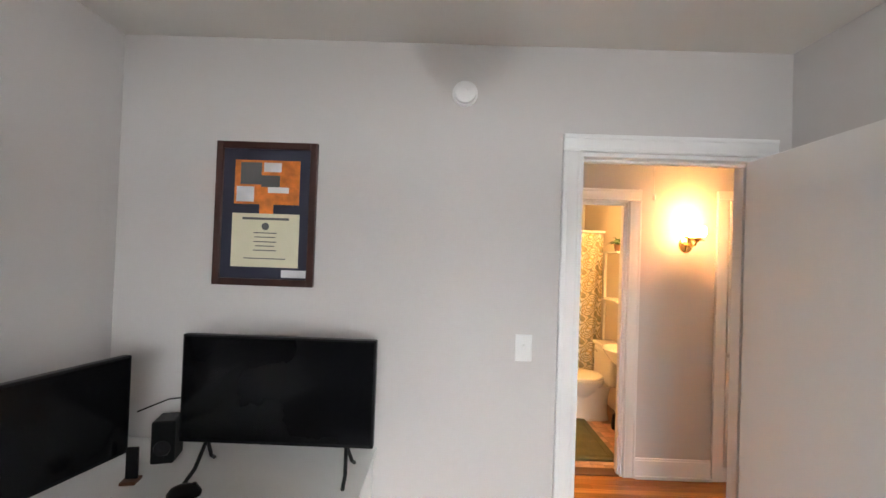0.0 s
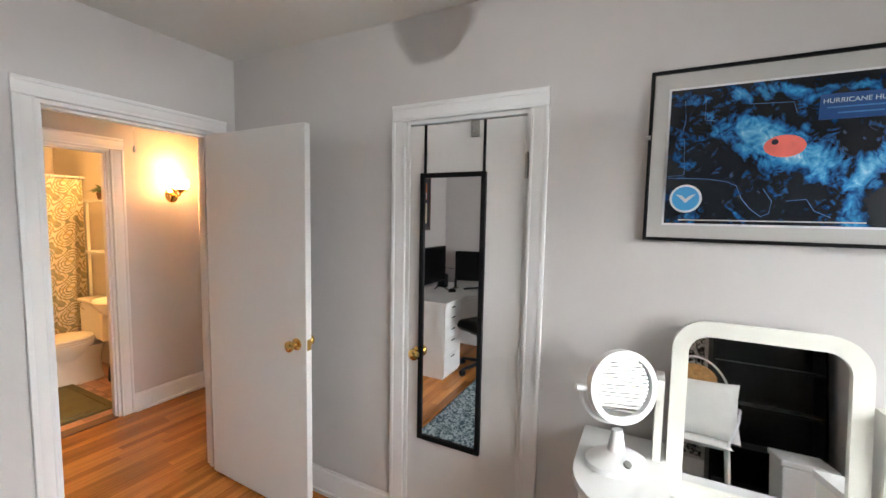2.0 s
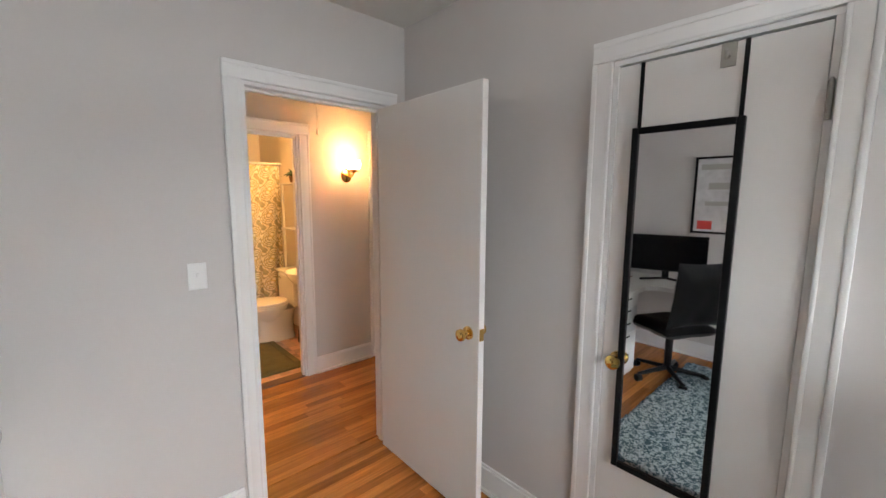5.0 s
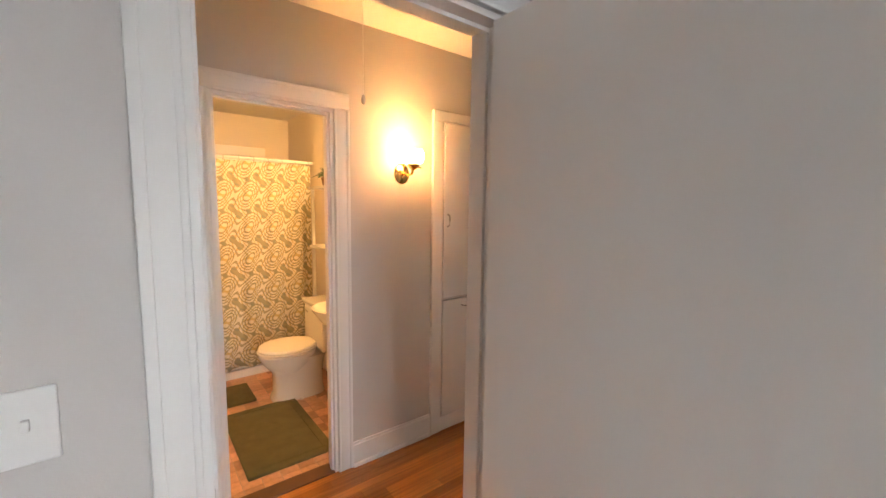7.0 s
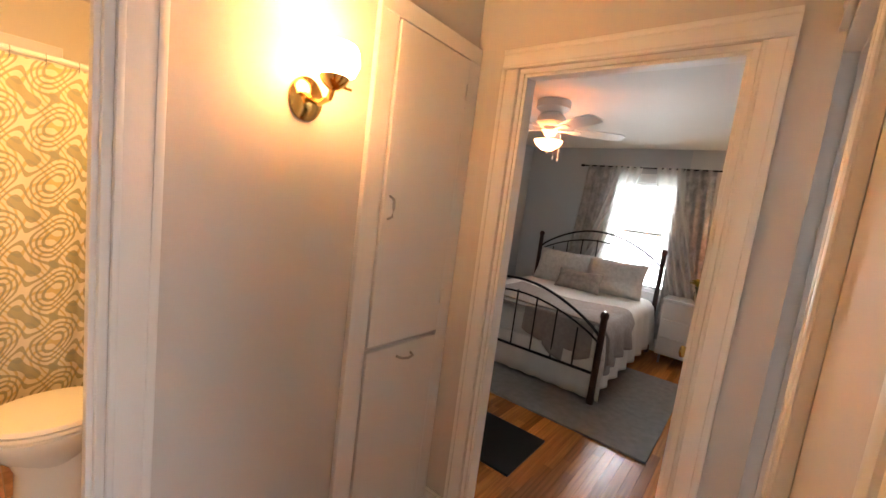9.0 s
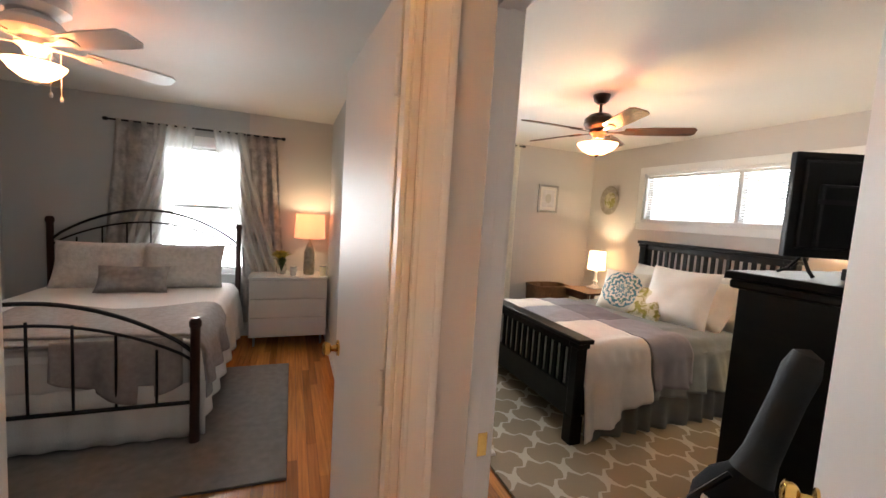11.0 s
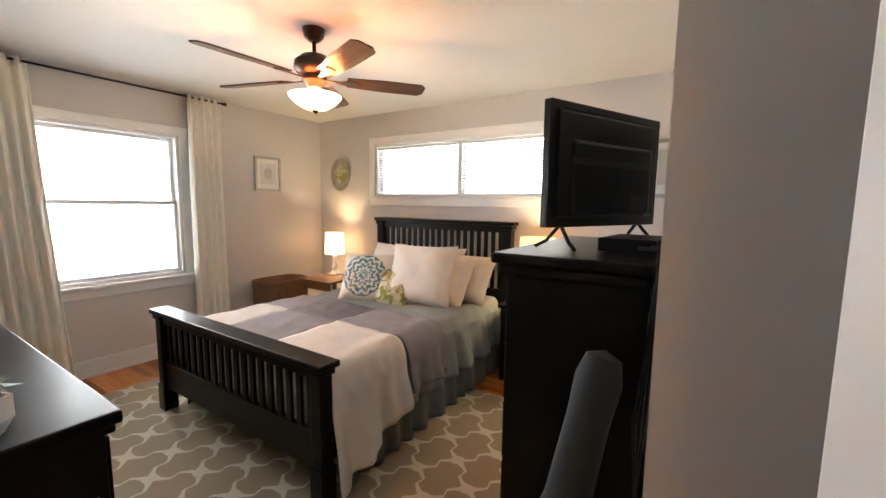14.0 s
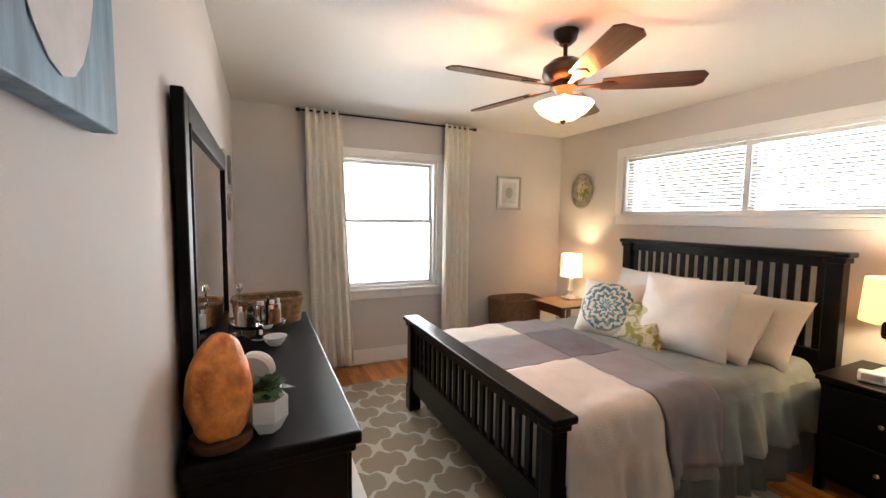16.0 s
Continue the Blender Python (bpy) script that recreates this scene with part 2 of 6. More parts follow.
def salt_material():
    m = mat("pink_salt", (0.92, 0.28, 0.07), 0.45, var=0.4, scale=24, bump=0.7, bscale=60)
    p = m.node_tree.nodes["Principled BSDF"]
    p.inputs["Subsurface Weight"].default_value = 0.1
    p.inputs["Subsurface Radius"].default_value = (0.06, 0.02, 0.01)
    return m


def trellis_material():
    """Pale ogee lattice woven into a taupe rug."""
    m = mat("trellis_rug", (0.25, 0.21, 0.155), 0.95, var=0.1, scale=20, bump=0.5, bscale=300)
    nt = m.node_tree
    vec, o = object_xyz(nt)
    k = 2 * math.pi / 0.32
    x, y = calc(nt, "MULTIPLY", o[0], k), calc(nt, "MULTIPLY", o[1], k * 0.92)
    cx, cy = calc(nt, "COSINE", x), calc(nt, "COSINE", y)
    s = calc(nt, "ABSOLUTE", calc(nt, "MULTIPLY", calc(nt, "SINE", x), calc(nt, "SINE", y)))
    step = calc(nt, "MAXIMUM", calc(nt, "MINIMUM", calc(nt, "MULTIPLY", calc(nt, "SUBTRACT", cx, cy), 2.6), 1.0), -1.0)
    f = calc(nt, "ADD", calc(nt, "ADD", cx, cy), calc(nt, "MULTIPLY", calc(nt, "MULTIPLY", step, s), 0.6))
    edge = calc(nt, "ADD", calc(nt, "ABSOLUTE", f), calc(nt, "MULTIPLY", calc(nt, "SUBTRACT", noise_value(nt, vec, 60), 0.5), 0.25))
    shade = noise_value(nt, vec, 4)
    v = calc(nt, "ADD", calc(nt, "MULTIPLY", calc(nt, "GREATER_THAN", edge, 0.25), 0.6), calc(nt, "MULTIPLY", shade, 0.3))
    return ramp_to_base(m, v, [(0.0, (0.60, 0.56, 0.46)), (0.36, (0.54, 0.50, 0.41)), (0.5, (0.27, 0.215, 0.145)), (1.0, (0.35, 0.285, 0.195))])


def damask_material():
    """Ochre and grey scrolls on a cream shower curtain."""
    m = mat("damask_curtain", (0.7, 0.6, 0.4), 0.8, bump=0.15, bscale=300)
    nt = m.node_tree
    vec, o = object_xyz(nt)
    k = 2 * math.pi / 0.20
    x, z = calc(nt, "MULTIPLY", o[0], k), calc(nt, "MULTIPLY", o[2], k * 0.75)
    cx, cz, sx, sz = (calc(nt, f, v) for f, v in (("COSINE", x), ("COSINE", z), ("SINE", x), ("SINE", z)))
    a = calc(nt, "ADD", calc(nt, "MULTIPLY", cx, 2.2), calc(nt, "MULTIPLY", calc(nt, "MULTIPLY", sz, 2.2), sx))
    b = calc(nt, "MULTIPLY", cz, calc(nt, "ADD", calc(nt, "MULTIPLY", cx, 1.3), 2.6))
    w = calc(nt, "SINE", calc(nt, "MULTIPLY", calc(nt, "ADD", a, b), 3.1))
    w2 = calc(nt, "SINE", calc(nt, "MULTIPLY", calc(nt, "SUBTRACT", a, b), 2.3))
    v = calc(nt, "ADD", calc(nt, "MULTIPLY", calc(nt, "GREATER_THAN", w, 0.22), 0.55), calc(nt, "MULTIPLY", calc(nt, "GREATER_THAN", w2, 0.5), 0.3))
    v = calc(nt, "ADD", v, calc(nt, "MULTIPLY", noise_value(nt, vec, 40), 0.1))
    return ramp_to_base(m, v, [(0.0, (0.76, 0.70, 0.56)), (0.2, (0.74, 0.66, 0.50)), (0.32, (0.60, 0.48, 0.22)), (0.5, (0.56, 0.44, 0.20)), (0.56, (0.40, 0.36, 0.21)), (1.0, (0.30, 0.30, 0.21))])


def storm_material():
    """Satellite print: blue cloud bands on black."""
    m = mat("storm_print", (0.02, 0.05, 0.1), 0.25, bump=0)
    nt = m.node_tree
    vec, o = object_xyz(nt)
    fine = noise_value(nt, vec, 26, 9, 2.2)
    n1 = noise_value(nt, vec, 8, 8, 2.4)
    dy, dz = calc(nt, "ADD", o[1], 0.02), calc(nt, "ADD", o[2], -0.02)
    lean = calc(nt, "ADD", dz, calc(nt, "MULTIPLY", dy, -0.45))
    d = calc(nt, "SQRT", calc(nt, "ADD", calc(nt, "MULTIPLY", dy, dy), calc(nt, "MULTIPLY", calc(nt, "MULTIPLY", lean, lean), 5.0)))
    core = calc(nt, "MAXIMUM", calc(nt, "SUBTRACT", 0.42, calc(nt, "MULTIPLY", d, 1.9)), 0.0)
    ey, ez = calc(nt, "ADD", o[1], 0.40), calc(nt, "ADD", o[2], 0.16)
    arc = calc(nt, "ABSOLUTE", calc(nt, "SUBTRACT", calc(nt, "SQRT", calc(nt, "ADD", calc(nt, "MULTIPLY", ey, ey), calc(nt, "MULTIPLY", ez, ez))), 0.20))
    band = calc(nt, "MAXIMUM", calc(nt, "SUBTRACT", 0.26, calc(nt, "MULTIPLY", arc, 6.0)), 0.0)
    top = calc(nt, "MAXIMUM", calc(nt, "SUBTRACT", 0.2, calc(nt, "MULTIPLY", calc(nt, "ABSOLUTE", calc(nt, "SUBTRACT", o[2], 0.19)), 6.0)), 0.0)
    v = calc(nt, "ADD", calc(nt, "ADD", calc(nt, "MULTIPLY", n1, 0.62), calc(nt, "MULTIPLY", fine, 0.42)), calc(nt, "ADD", core, calc(nt, "ADD", band, calc(nt, "MULTIPLY", top, 0.6))))
    return ramp_to_base(m, v, [(0.0, (0.004, 0.005, 0.008)), (0.57, (0.006, 0.009, 0.016)), (0.63, (0.01, 0.07, 0.20)), (0.74, (0.03, 0.24, 0.50)), (0.86, (0.16, 0.45, 0.66)), (0.98, (0.60, 0.75, 0.80))])


def speckle_material(name, c1, c2, scale, mid=0.5):
    m = mat(name, c1, 0.95, bump=0.8, bscale=160)
    vec, o = object_xyz(m.node_tree)
    return ramp_to_base(m, noise_value(m.node_tree, vec, scale, 3, 1.2), [(mid - 0.06, c1), (mid + 0.06, c2)])


def medallion_material():
    m = mat("medallion_cotton", (0.75, 0.72, 0.65), 0.85, bump=0.2, bscale=200)
    nt = m.node_tree
    vec, o = object_xyz(nt)
    r = calc(nt, "SQRT", calc(nt, "ADD", calc(nt, "MULTIPLY", o[0], o[0]), calc(nt, "MULTIPLY", o[1], o[1])))
    ang = calc(nt, "ARCTAN2", o[1], o[0])
    petals = calc(nt, "MULTIPLY", calc(nt, "COSINE", calc(nt, "MULTIPLY", ang, 12.0)), 1.4)
    w = calc(nt, "SINE", calc(nt, "ADD", calc(nt, "ADD", calc(nt, "MULTIPLY", r, 120.0), petals), calc(nt, "MULTIPLY", noise_value(nt, vec, 60), 9.0)))
    inside = calc(nt, "LESS_THAN", r, 0.19)
    v = calc(nt, "MULTIPLY", calc(nt, "GREATER_THAN", w, -0.1), inside)
    v = calc(nt, "MULTIPLY", v, calc(nt, "ADD", calc(nt, "MULTIPLY", noise_value(nt, vec, 14), 1.2), 0.1))
    return ramp_to_base(m, v, [(0.0, (0.75, 0.72, 0.65)), (0.3, (0.70, 0.70, 0.62)), (0.42, (0.22, 0.42, 0.44)), (0.7, (0.05, 0.19, 0.28)), (1.0, (0.22, 0.36, 0.22))])


SALT, TRELLIS, DAMASK, STORM, MEDAL = salt_material(), trellis_material(), damask_material(), storm_material(), medallion_material()
SHAG = speckle_material("blue_shag", (0.03, 0.07, 0.09), (0.34, 0.40, 0.42), 42)
BWPRINT = speckle_material("black_white_weave", (0.02, 0.02, 0.02), (0.6, 0.6, 0.58), 24)
GREENP = speckle_material("olive_print", (0.60, 0.57, 0.42), (0.26, 0.25, 0.05), 16)

# ---- mesh helpers ----


def box(bm, x0, y0, z0, x1, y1, z1, bevel=0.0):
    r = bmesh.ops.create_cube(bm, size=1.0, matrix=Matrix.LocRotScale(((x0 + x1) / 2, (y0 + y1) / 2, (z0 + z1) / 2), None, (abs(x1 - x0), abs(y1 - y0), abs(z1 - z0))))
    if bevel:
        es = list({e for v in r["verts"] for e in v.link_edges})
        bmesh.ops.bevel(bm, geom=es, offset=bevel, segments=2, affect="EDGES", profile=0.5)
    return bm


def B(*args):
    """A new bmesh holding one box, or none."""
    bm = bmesh.new()
    return box(bm, *args) if args else bm


def lathe(bm, profile, seg=24, at=(0, 0, 0), sx=1.0, sy=1.0, turn=None):
    """Spins (radius, height) pairs about the upright axis."""
    m = Matrix.Translation(at) @ (turn or Matrix())
    rings = []
    for r, z in profile:
        if r < 1e-5:
            rings.append([bm.verts.new(m @ Vector((0, 0, z)))])
        else:
            rings.append([bm.verts.new(m @ Vector((sx * r * math.cos(a), sy * r * math.sin(a), z))) for a in (2 * math.pi * i / seg for i in range(seg))])
    for a, b in zip(rings, rings[1:]):
        for i in range(seg):
            j = (i + 1) % seg
            q = [a[i % len(a)], a[j % len(a)], b[j % len(b)], b[i % len(b)]]
            q = list(dict.fromkeys(q))
            if len(q) > 2:
                bm.faces.new(q)
    for ring, flip in ((rings[0], True), (rings[-1], False)):
        if len(ring) > 1:
            bm.faces.new(ring[::-1] if flip else ring)
    return bm


def rod(bm, a, b, r, seg=10, r2=None):
    a, b = Vector(a), Vector(b)
    turn = (b - a).to_track_quat("Z", "Y").to_matrix().to_4x4()
    return lathe(bm, [(r, 0), (r if r2 is None else r2, (b - a).length)], seg, a, turn=turn)


def tube(bm, pts, r, seg=8):
    """A bent round bar through the points."""
    pts = [Vector(p) for p in pts]
    rings = []
    for i, p in enumerate(pts):
        d = (pts[min(i + 1, len(pts) - 1)] - pts[max(i - 1, 0)]).normalized()
        q = d.to_track_quat("Z", "Y")
        rings.append([bm.verts.new(p + q @ Vector((r * math.cos(a), r * math.sin(a), 0))) for a in (2 * math.pi * k / seg for k in range(seg))])
    for a, b in zip(rings, rings[1:]):
        for i in range(seg):
            bm.faces.new((a[i], a[(i + 1) % seg], b[(i + 1) % seg], b[i]))
    bm.faces.new(rings[0][::-1])
    bm.faces.new(rings[-1])
    return bm


def sheet(fn, nu, nv):
    """A grid of fn(u, v), with u and v from 0 to 1."""
    bm = bmesh.new()
    g = [[bm.verts.new(fn(i / nu, j / nv)) for j in range(nv + 1)] for i in range(nu + 1)]
    for i in range(nu):
        for j in range(nv):
            bm.faces.new((g[i][j], g[i + 1][j], g[i + 1][j + 1], g[i][j + 1]))
    return bm


def prism(bm, outline, z0, z1):
    """An outline in x and y, raised from z0 to z1."""
    lo = [bm.verts.new((x, y, z0)) for x, y in outline]
    hi = [bm.verts.new((x, y, z1)) for x, y in outline]
    n = len(outline)
    for i in range(n):
        bm.faces.new((lo[i], lo[(i + 1) % n], hi[(i + 1) % n], hi[i]))
    bm.faces.new(lo[::-1])
    bm.faces.new(hi)
    return bm


def cushion(w, h, t, seed=0, n=14):
    """A stuffed pillow lying in its own x and y, with pinched corners and creases."""
    bm = bmesh.new()

    def half(sign):
        g = []
        for i in range(n + 1):
            row = []
            for j in range(n + 1):
                u, v = 2 * i / n - 1, 2 * j / n - 1
                k = max(0.0, (1 - u ** 4) * (1 - v ** 4)) ** 0.55
                pinch = 1 - 0.07 * (1 - abs(u) ** 2) * v * v - 0.0
                pinch2 = 1 - 0.07 * (1 - abs(v) ** 2) * u * u
                z = sign * t / 2 * k * (1 + 0.22 * noise.noise(Vector((u * 2 + seed, v * 2, sign))))
                row.append(bm.verts.new((u * w / 2 * pinch2, v * h / 2 * pinch, z)))
            g.append(row)
        for i in range(n):
            for j in range(n):
                f = (g[i][j], g[i + 1][j], g[i + 1][j + 1], g[i][j + 1])
                bm.faces.new(f if sign > 0 else f[::-1])

    half(1), half(-1)
    bmesh.ops.remove_doubles(bm, verts=bm.verts, dist=1e-4)
    return bm


def thing(name, label, category, at=(0, 0, 0), rz=0, group="", kind="", m=None):
    ob = new(name)
    ob.empty_display_size = 0.1
    ob.matrix_world = m or pose(*at, 0, 0, rz)
    return tagged(ob, label, category, group, kind)


def part(name, bm, material, parent=None, label="", smooth=None, m=None, solid=0.0):
    me = bpy.data.meshes.new(name)
    bmesh.ops.recalc_face_normals(bm, faces=bm.faces)
    bm.to_mesh(me)
    bm.free()
    me.materials.append(material)
    if smooth is None:
        smooth = len(me.polygons) > 60
    if smooth:
        me.polygons.foreach_set("use_smooth", [True] * len(me.polygons))
        me.set_sharp_from_angle(angle=radians(38))
    ob = new(name, me)
    if parent:
        ob.parent = parent
    if m is not None:
        ob.matrix_basis = m
    if solid:
        s = ob.modifiers.new("thickness", "SOLIDIFY")
        s.thickness, s.offset = solid, 0
    return tagged(ob, label)


def single(name, bm, material, label, category, m=None, group="", kind="", solid=0.0, smooth=None):
    return tagged(part(name, bm, material, None, "", smooth, m, solid), label, category, group, kind)


def share(ob, m, parent=None):
    """One more piece on the same mesh."""
    c = ob.copy()
    scene.collection.objects.link(c)
    c.parent = parent or ob.parent
    c.matrix_basis = m
    return c

# ---- the building ----
H = 2.5
EAST, SOUTH = 5.07, -3.63


def inside(p, x0, y0, x1, y1):
    return x0 < p.x < x1 and y0 < p.y < y1


def wall(name, along, a0, a1, b0, b1, openings=(), label="painted plaster wall"):
    """A wall along x or y from a0 to a1, b0 to b1 thick; openings are (from, to, sill, head)."""
    bm = bmesh.new()

    def blk(s, e, z0, z1):
        if e - s > 1e-4 and z1 - z0 > 1e-4:
            box(bm, *((s, b0, z0, e, b1, z1) if along == "x" else (b0, s, z0, b1, e, z1)))

    cur = a0
    for s, e, z0, z1 in sorted(openings):
        blk(cur, s, 0, H)
        blk(s, e, 0, z0)
        blk(s, e, z1, H)
        cur = e
    blk(cur, a1, 0, H)
    ob = part(name, bm, PAINT, smooth=False)
    ob.data.materials.append(PAINT_COOL)
    ob.data.materials.append(PAINT_BATH)
    for f in ob.data.polygons:
        p = f.center + f.normal * 0.06
        f.material_index = 1 if inside(p, 1.17, 0.1, EAST + 0.01, 3.01) else 2 if inside(p, -1.01, 1.34, 0.37, 3.61) else 0
    return tagged(ob, label, "wall", kind="structure")


DOOR_A, DOOR_C, DOOR_B, DOOR_BATH, CLOSET = (-0.903, -0.14), (0.33, 1.188), (0.288, 1.035), (-0.70, -0.12), (-1.845, -1.25)
WIN_A, WIN_HIGH, WIN_C, WIN_B = (-1.76, -0.13, 0.66, 2.11), (1.83, 4.11, 1.56, 2.15), (-1.94, -0.89, 0.77, 2.09), (0.98, 1.86, 0.70, 2.04)
HEAD, HEAD_A = 2.03, 2.048
wall("wall_middle", "x", -2.9, EAST, 0.0, 0.12, [(*DOOR_A, 0, HEAD_A), (*DOOR_C, 0, HEAD)], "light grey plaster wall with two doorways")
wall("wall_west", "y", SOUTH, 0.12, -3.0, -2.9)
wall("wall_south", "x", -3.0, EAST + 0.12, SOUTH - 0.12, SOUTH, [WIN_A, WIN_HIGH], "light grey plaster wall with two windows")
wall("wall_east", "y", SOUTH, 3.1, EAST, EAST + 0.12, [WIN_C, WIN_B], "painted plaster wall with two windows")
wall("wall_closet", "y", SOUTH, 0.0, 0.0, 0.1, [(*CLOSET, 0, HEAD)], "light grey plaster wall with a closet doorway")
wall("wall_closet_north", "x", 0.1, 0.91, -1.14, -1.04)
wall("wall_closet_east", "y", SOUTH, -1.14, 0.81, 0.91)
wall("wall_hall_east", "y", 0.12, 3.0, 1.078, 1.178, [(*DOOR_B, 0, HEAD)], "warm grey plaster wall with a doorway")
wall("wall_hall_north", "x", -1.35, 1.078, 1.25, 1.35, [(*DOOR_BATH, 0, HEAD)], "warm grey plaster wall with a doorway")
wall("wall_hall_west", "y", 0.12, 1.25, -1.35, -1.25)
wall("wall_bath_west", "y", 1.35, 3.6, -1.1, -1.0)
wall("wall_bath_east", "y", 1.35, 3.6, 0.36, 0.46)
wall("wall_bath_north", "x", -1.1, 0.46, 3.6, 3.7)
wall("wall_north", "x", 1.078, EAST, 3.0, 3.1)
tagged(part("ceiling", B(-3.0, SOUTH - 0.12, H, EAST + 0.12, 3.7, H + 0.1), CEIL), "off-white painted plaster ceiling", "ceiling", kind="structure")
tagged(part("ceiling_grey_room", B(1.179, 0.121, 2.42, EAST - 0.001, 2.999, H - 0.001), CEIL), "off-white ceiling of the grey bedroom", "ceiling", kind="structure")
tagged(part("ceiling_bath", B(-0.999, 1.351, 2.40, 0.359, 3.599, H - 0.001), CEIL), "off-white ceiling of the bathroom", "ceiling", kind="structure")
tagged(part("floor_base", B(-3.0, SOUTH - 0.12, -0.12, EAST + 0.12, 3.7, -0.012), GAP), "dark subfloor below the oak boards", "floor", kind="structure")
tagged(part("ground", B(-60, -60, -0.6, 60, 60, -0.5), GRASS), "green lawn around the house", "ground", kind="structure")
tagged(part("backdrop_east", B(12, -14, -0.5, 12.1, 14, 9), SKYBD), "bright hazy daylight beyond the windows", "backdrop", kind="structure")
tagged(part("backdrop_south", B(-14, -12.1, -0.5, 12, -12, 9), SKYBD), "bright hazy daylight beyond the windows", "backdrop", kind="structure")


def casing(name, along, a0, a1, face, out, head, sill=0.0, w=0.075, label="white painted door casing", sides=(1, 1), bottom=False):
    """Stepped trim boards around an opening on one wall face; out is +1 or -1 away from the wall."""
    th = thing(name, label, "door trim", kind="structure")
    def bar(nm, s, e, z0, z1, inner):
        bm = bmesh.new()
        def put(s_, e_, z0_, z1_, t0, t1):
            lo, hi = sorted((face + out * t0, face + out * t1))
            box(bm, *((s_, lo, z0_, e_, hi, z1_) if along == "x" else (lo, s_, z0_, hi, e_, z1_)), 0.004)
        put(s, e, z0, z1, 0.0, 0.016)
        if inner == "l":
            put(s, s + 0.02, z0, z1, 0.012, 0.020)
            put(e - 0.014, e, z0, z1, 0.012, 0.018)
        elif inner == "r":
            put(e - 0.02, e, z0, z1, 0.012, 0.020)
            put(s, s + 0.014, z0, z1, 0.012, 0.018)
        else:
            put(s, e, z1 - 0.02, z1, 0.012, 0.020)
            put(s, e, z0, z0 + 0.014, 0.012, 0.018)
        part(nm, bm, TRIM, th)
    if sides[0]:
        bar("side_casing", a0 - w, a0, sill, head, "l")
    if sides[1]:
        bar("side_casing", a1, a1 + w, sill, head, "r")
    bar("head_casing", a0 - w * sides[0], a1 + w * sides[1], head, head + w, "t")
    if bottom:
        bar("apron", a0 - w, a1 + w, sill - w, sill, "t")
    return th


def jamb(name, along, a0, a1, b0, b1, head, stop):
    """Lining boards and stops inside a doorway."""
    th = thing(name, "white painted door jamb with a stop moulding", "door frame", kind="structure")
    t = 0.018
    for nm, s, e, z0, z1 in (("side_jamb", a0, a0 + t, 0, head - t), ("side_jamb", a1 - t, a1, 0, head - t), ("head_jamb", a0, a1, head - t, head)):
        part(nm, B(*((s, b0, z0, e, b1, z1) if along == "x" else (b0, s, z0, b1, e, z1)), 0.002), TRIM, th)
    for s, e, z0, z1 in ((a0 + t, a0 + t + 0.012, 0, head - t - 0.012), (a1 - t - 0.012, a1 - t, 0, head - t - 0.012), (a0 + t, a1 - t, head - t - 0.012, head - t)):
        part("stop", B(*((s, stop, z0, e, stop + 0.035, z1) if along == "x" else (stop, s, z0, stop + 0.035, e, z1)), 0.002), TRIM, th)
    return th


casing("casing_office", "x", *DOOR_A, 0.0, -1, HEAD_A)
casing("casing_office_hall", "x", *DOOR_A, 0.12, 1, HEAD_A)
jamb("jamb_office", "x", *DOOR_A, 0.0, 0.12, HEAD_A, 0.045)
casing("casing_bedroom", "x", *DOOR_C, 0.0, -1, HEAD)
casing("casing_bedroom_hall", "x", DOOR_C[0], 1.077, 0.12, 1, HEAD, sides=(1, 0))
jamb("jamb_bedroom", "x", *DOOR_C, 0.0, 0.12, HEAD, 0.045)
casing("casing_grey_room", "y", *DOOR_B, 1.078, -1, HEAD)
jamb("jamb_grey_room", "y", *DOOR_B, 1.078, 1.178, HEAD, 1.085)
casing("casing_bath", "x", *DOOR_BATH, 1.25, -1, HEAD, w=0.086)
jamb("jamb_bath", "x", *DOOR_BATH, 1.25, 1.35, HEAD, 1.27)
casing("casing_closet", "y", *CLOSET, 0.0, -1, HEAD)
jamb("jamb_closet", "y", *CLOSET, 0.0, 0.1, HEAD, 0.05)


def baseboard(name, along, a0, a1, face, out):
    bm = bmesh.new()
    for t0, t1, z0, z1 in ((0, 0.014, 0, 0.13), (0, 0.009, 0.13, 0.145), (0.014, 0.028, 0, 0.02)):
        lo, hi = sorted((face + out * t0, face + out * t1))
        box(bm, *((a0, lo, z0, a1, hi, z1) if along == "x" else (lo, a0, z0, hi, a1, z1)))
    tagged(part(name, bm, TRIM), "white painted baseboard with a shoe mould", "baseboard", kind="structure")


for i, row in enumerate((("x", -2.9, -0.99, 0, -1), ("x", -0.065, 0, 0, -1), ("y", -1.175, -0.02, 0, -1), ("y", SOUTH, -1.92, 0, -1), ("x", -2.9, 0, SOUTH, 1), ("y", SOUTH, 0, -2.9, 1),
                         ("x", -0.034, 0.52, 1.25, -1), ("x", -1.25, -0.788, 1.25, -1), ("y", 1.11, 1.25, 1.078, -1), ("x", -1.25, -0.99, 0.12, 1), ("x", -0.065, 0.255, 0.12, 1), ("y", 0.14, 1.25, -1.25, 1),
                         ("x", 1.265, EAST, 0, -1), ("y", SOUTH, 0, EAST, -1), ("x", 0.91, EAST, SOUTH, 1), ("y", SOUTH, -1.04, 0.91, 1),
                         ("x", 1.178, EAST, 0.12, 1), ("y", 0.12, 3.0, EAST, -1), ("x", 1.178, EAST, 3.0, -1), ("y", 1.11, 3.0, 1.178, 1))):
    baseboard(f"baseboard_{i + 1}", *row)

# ---- doors ----


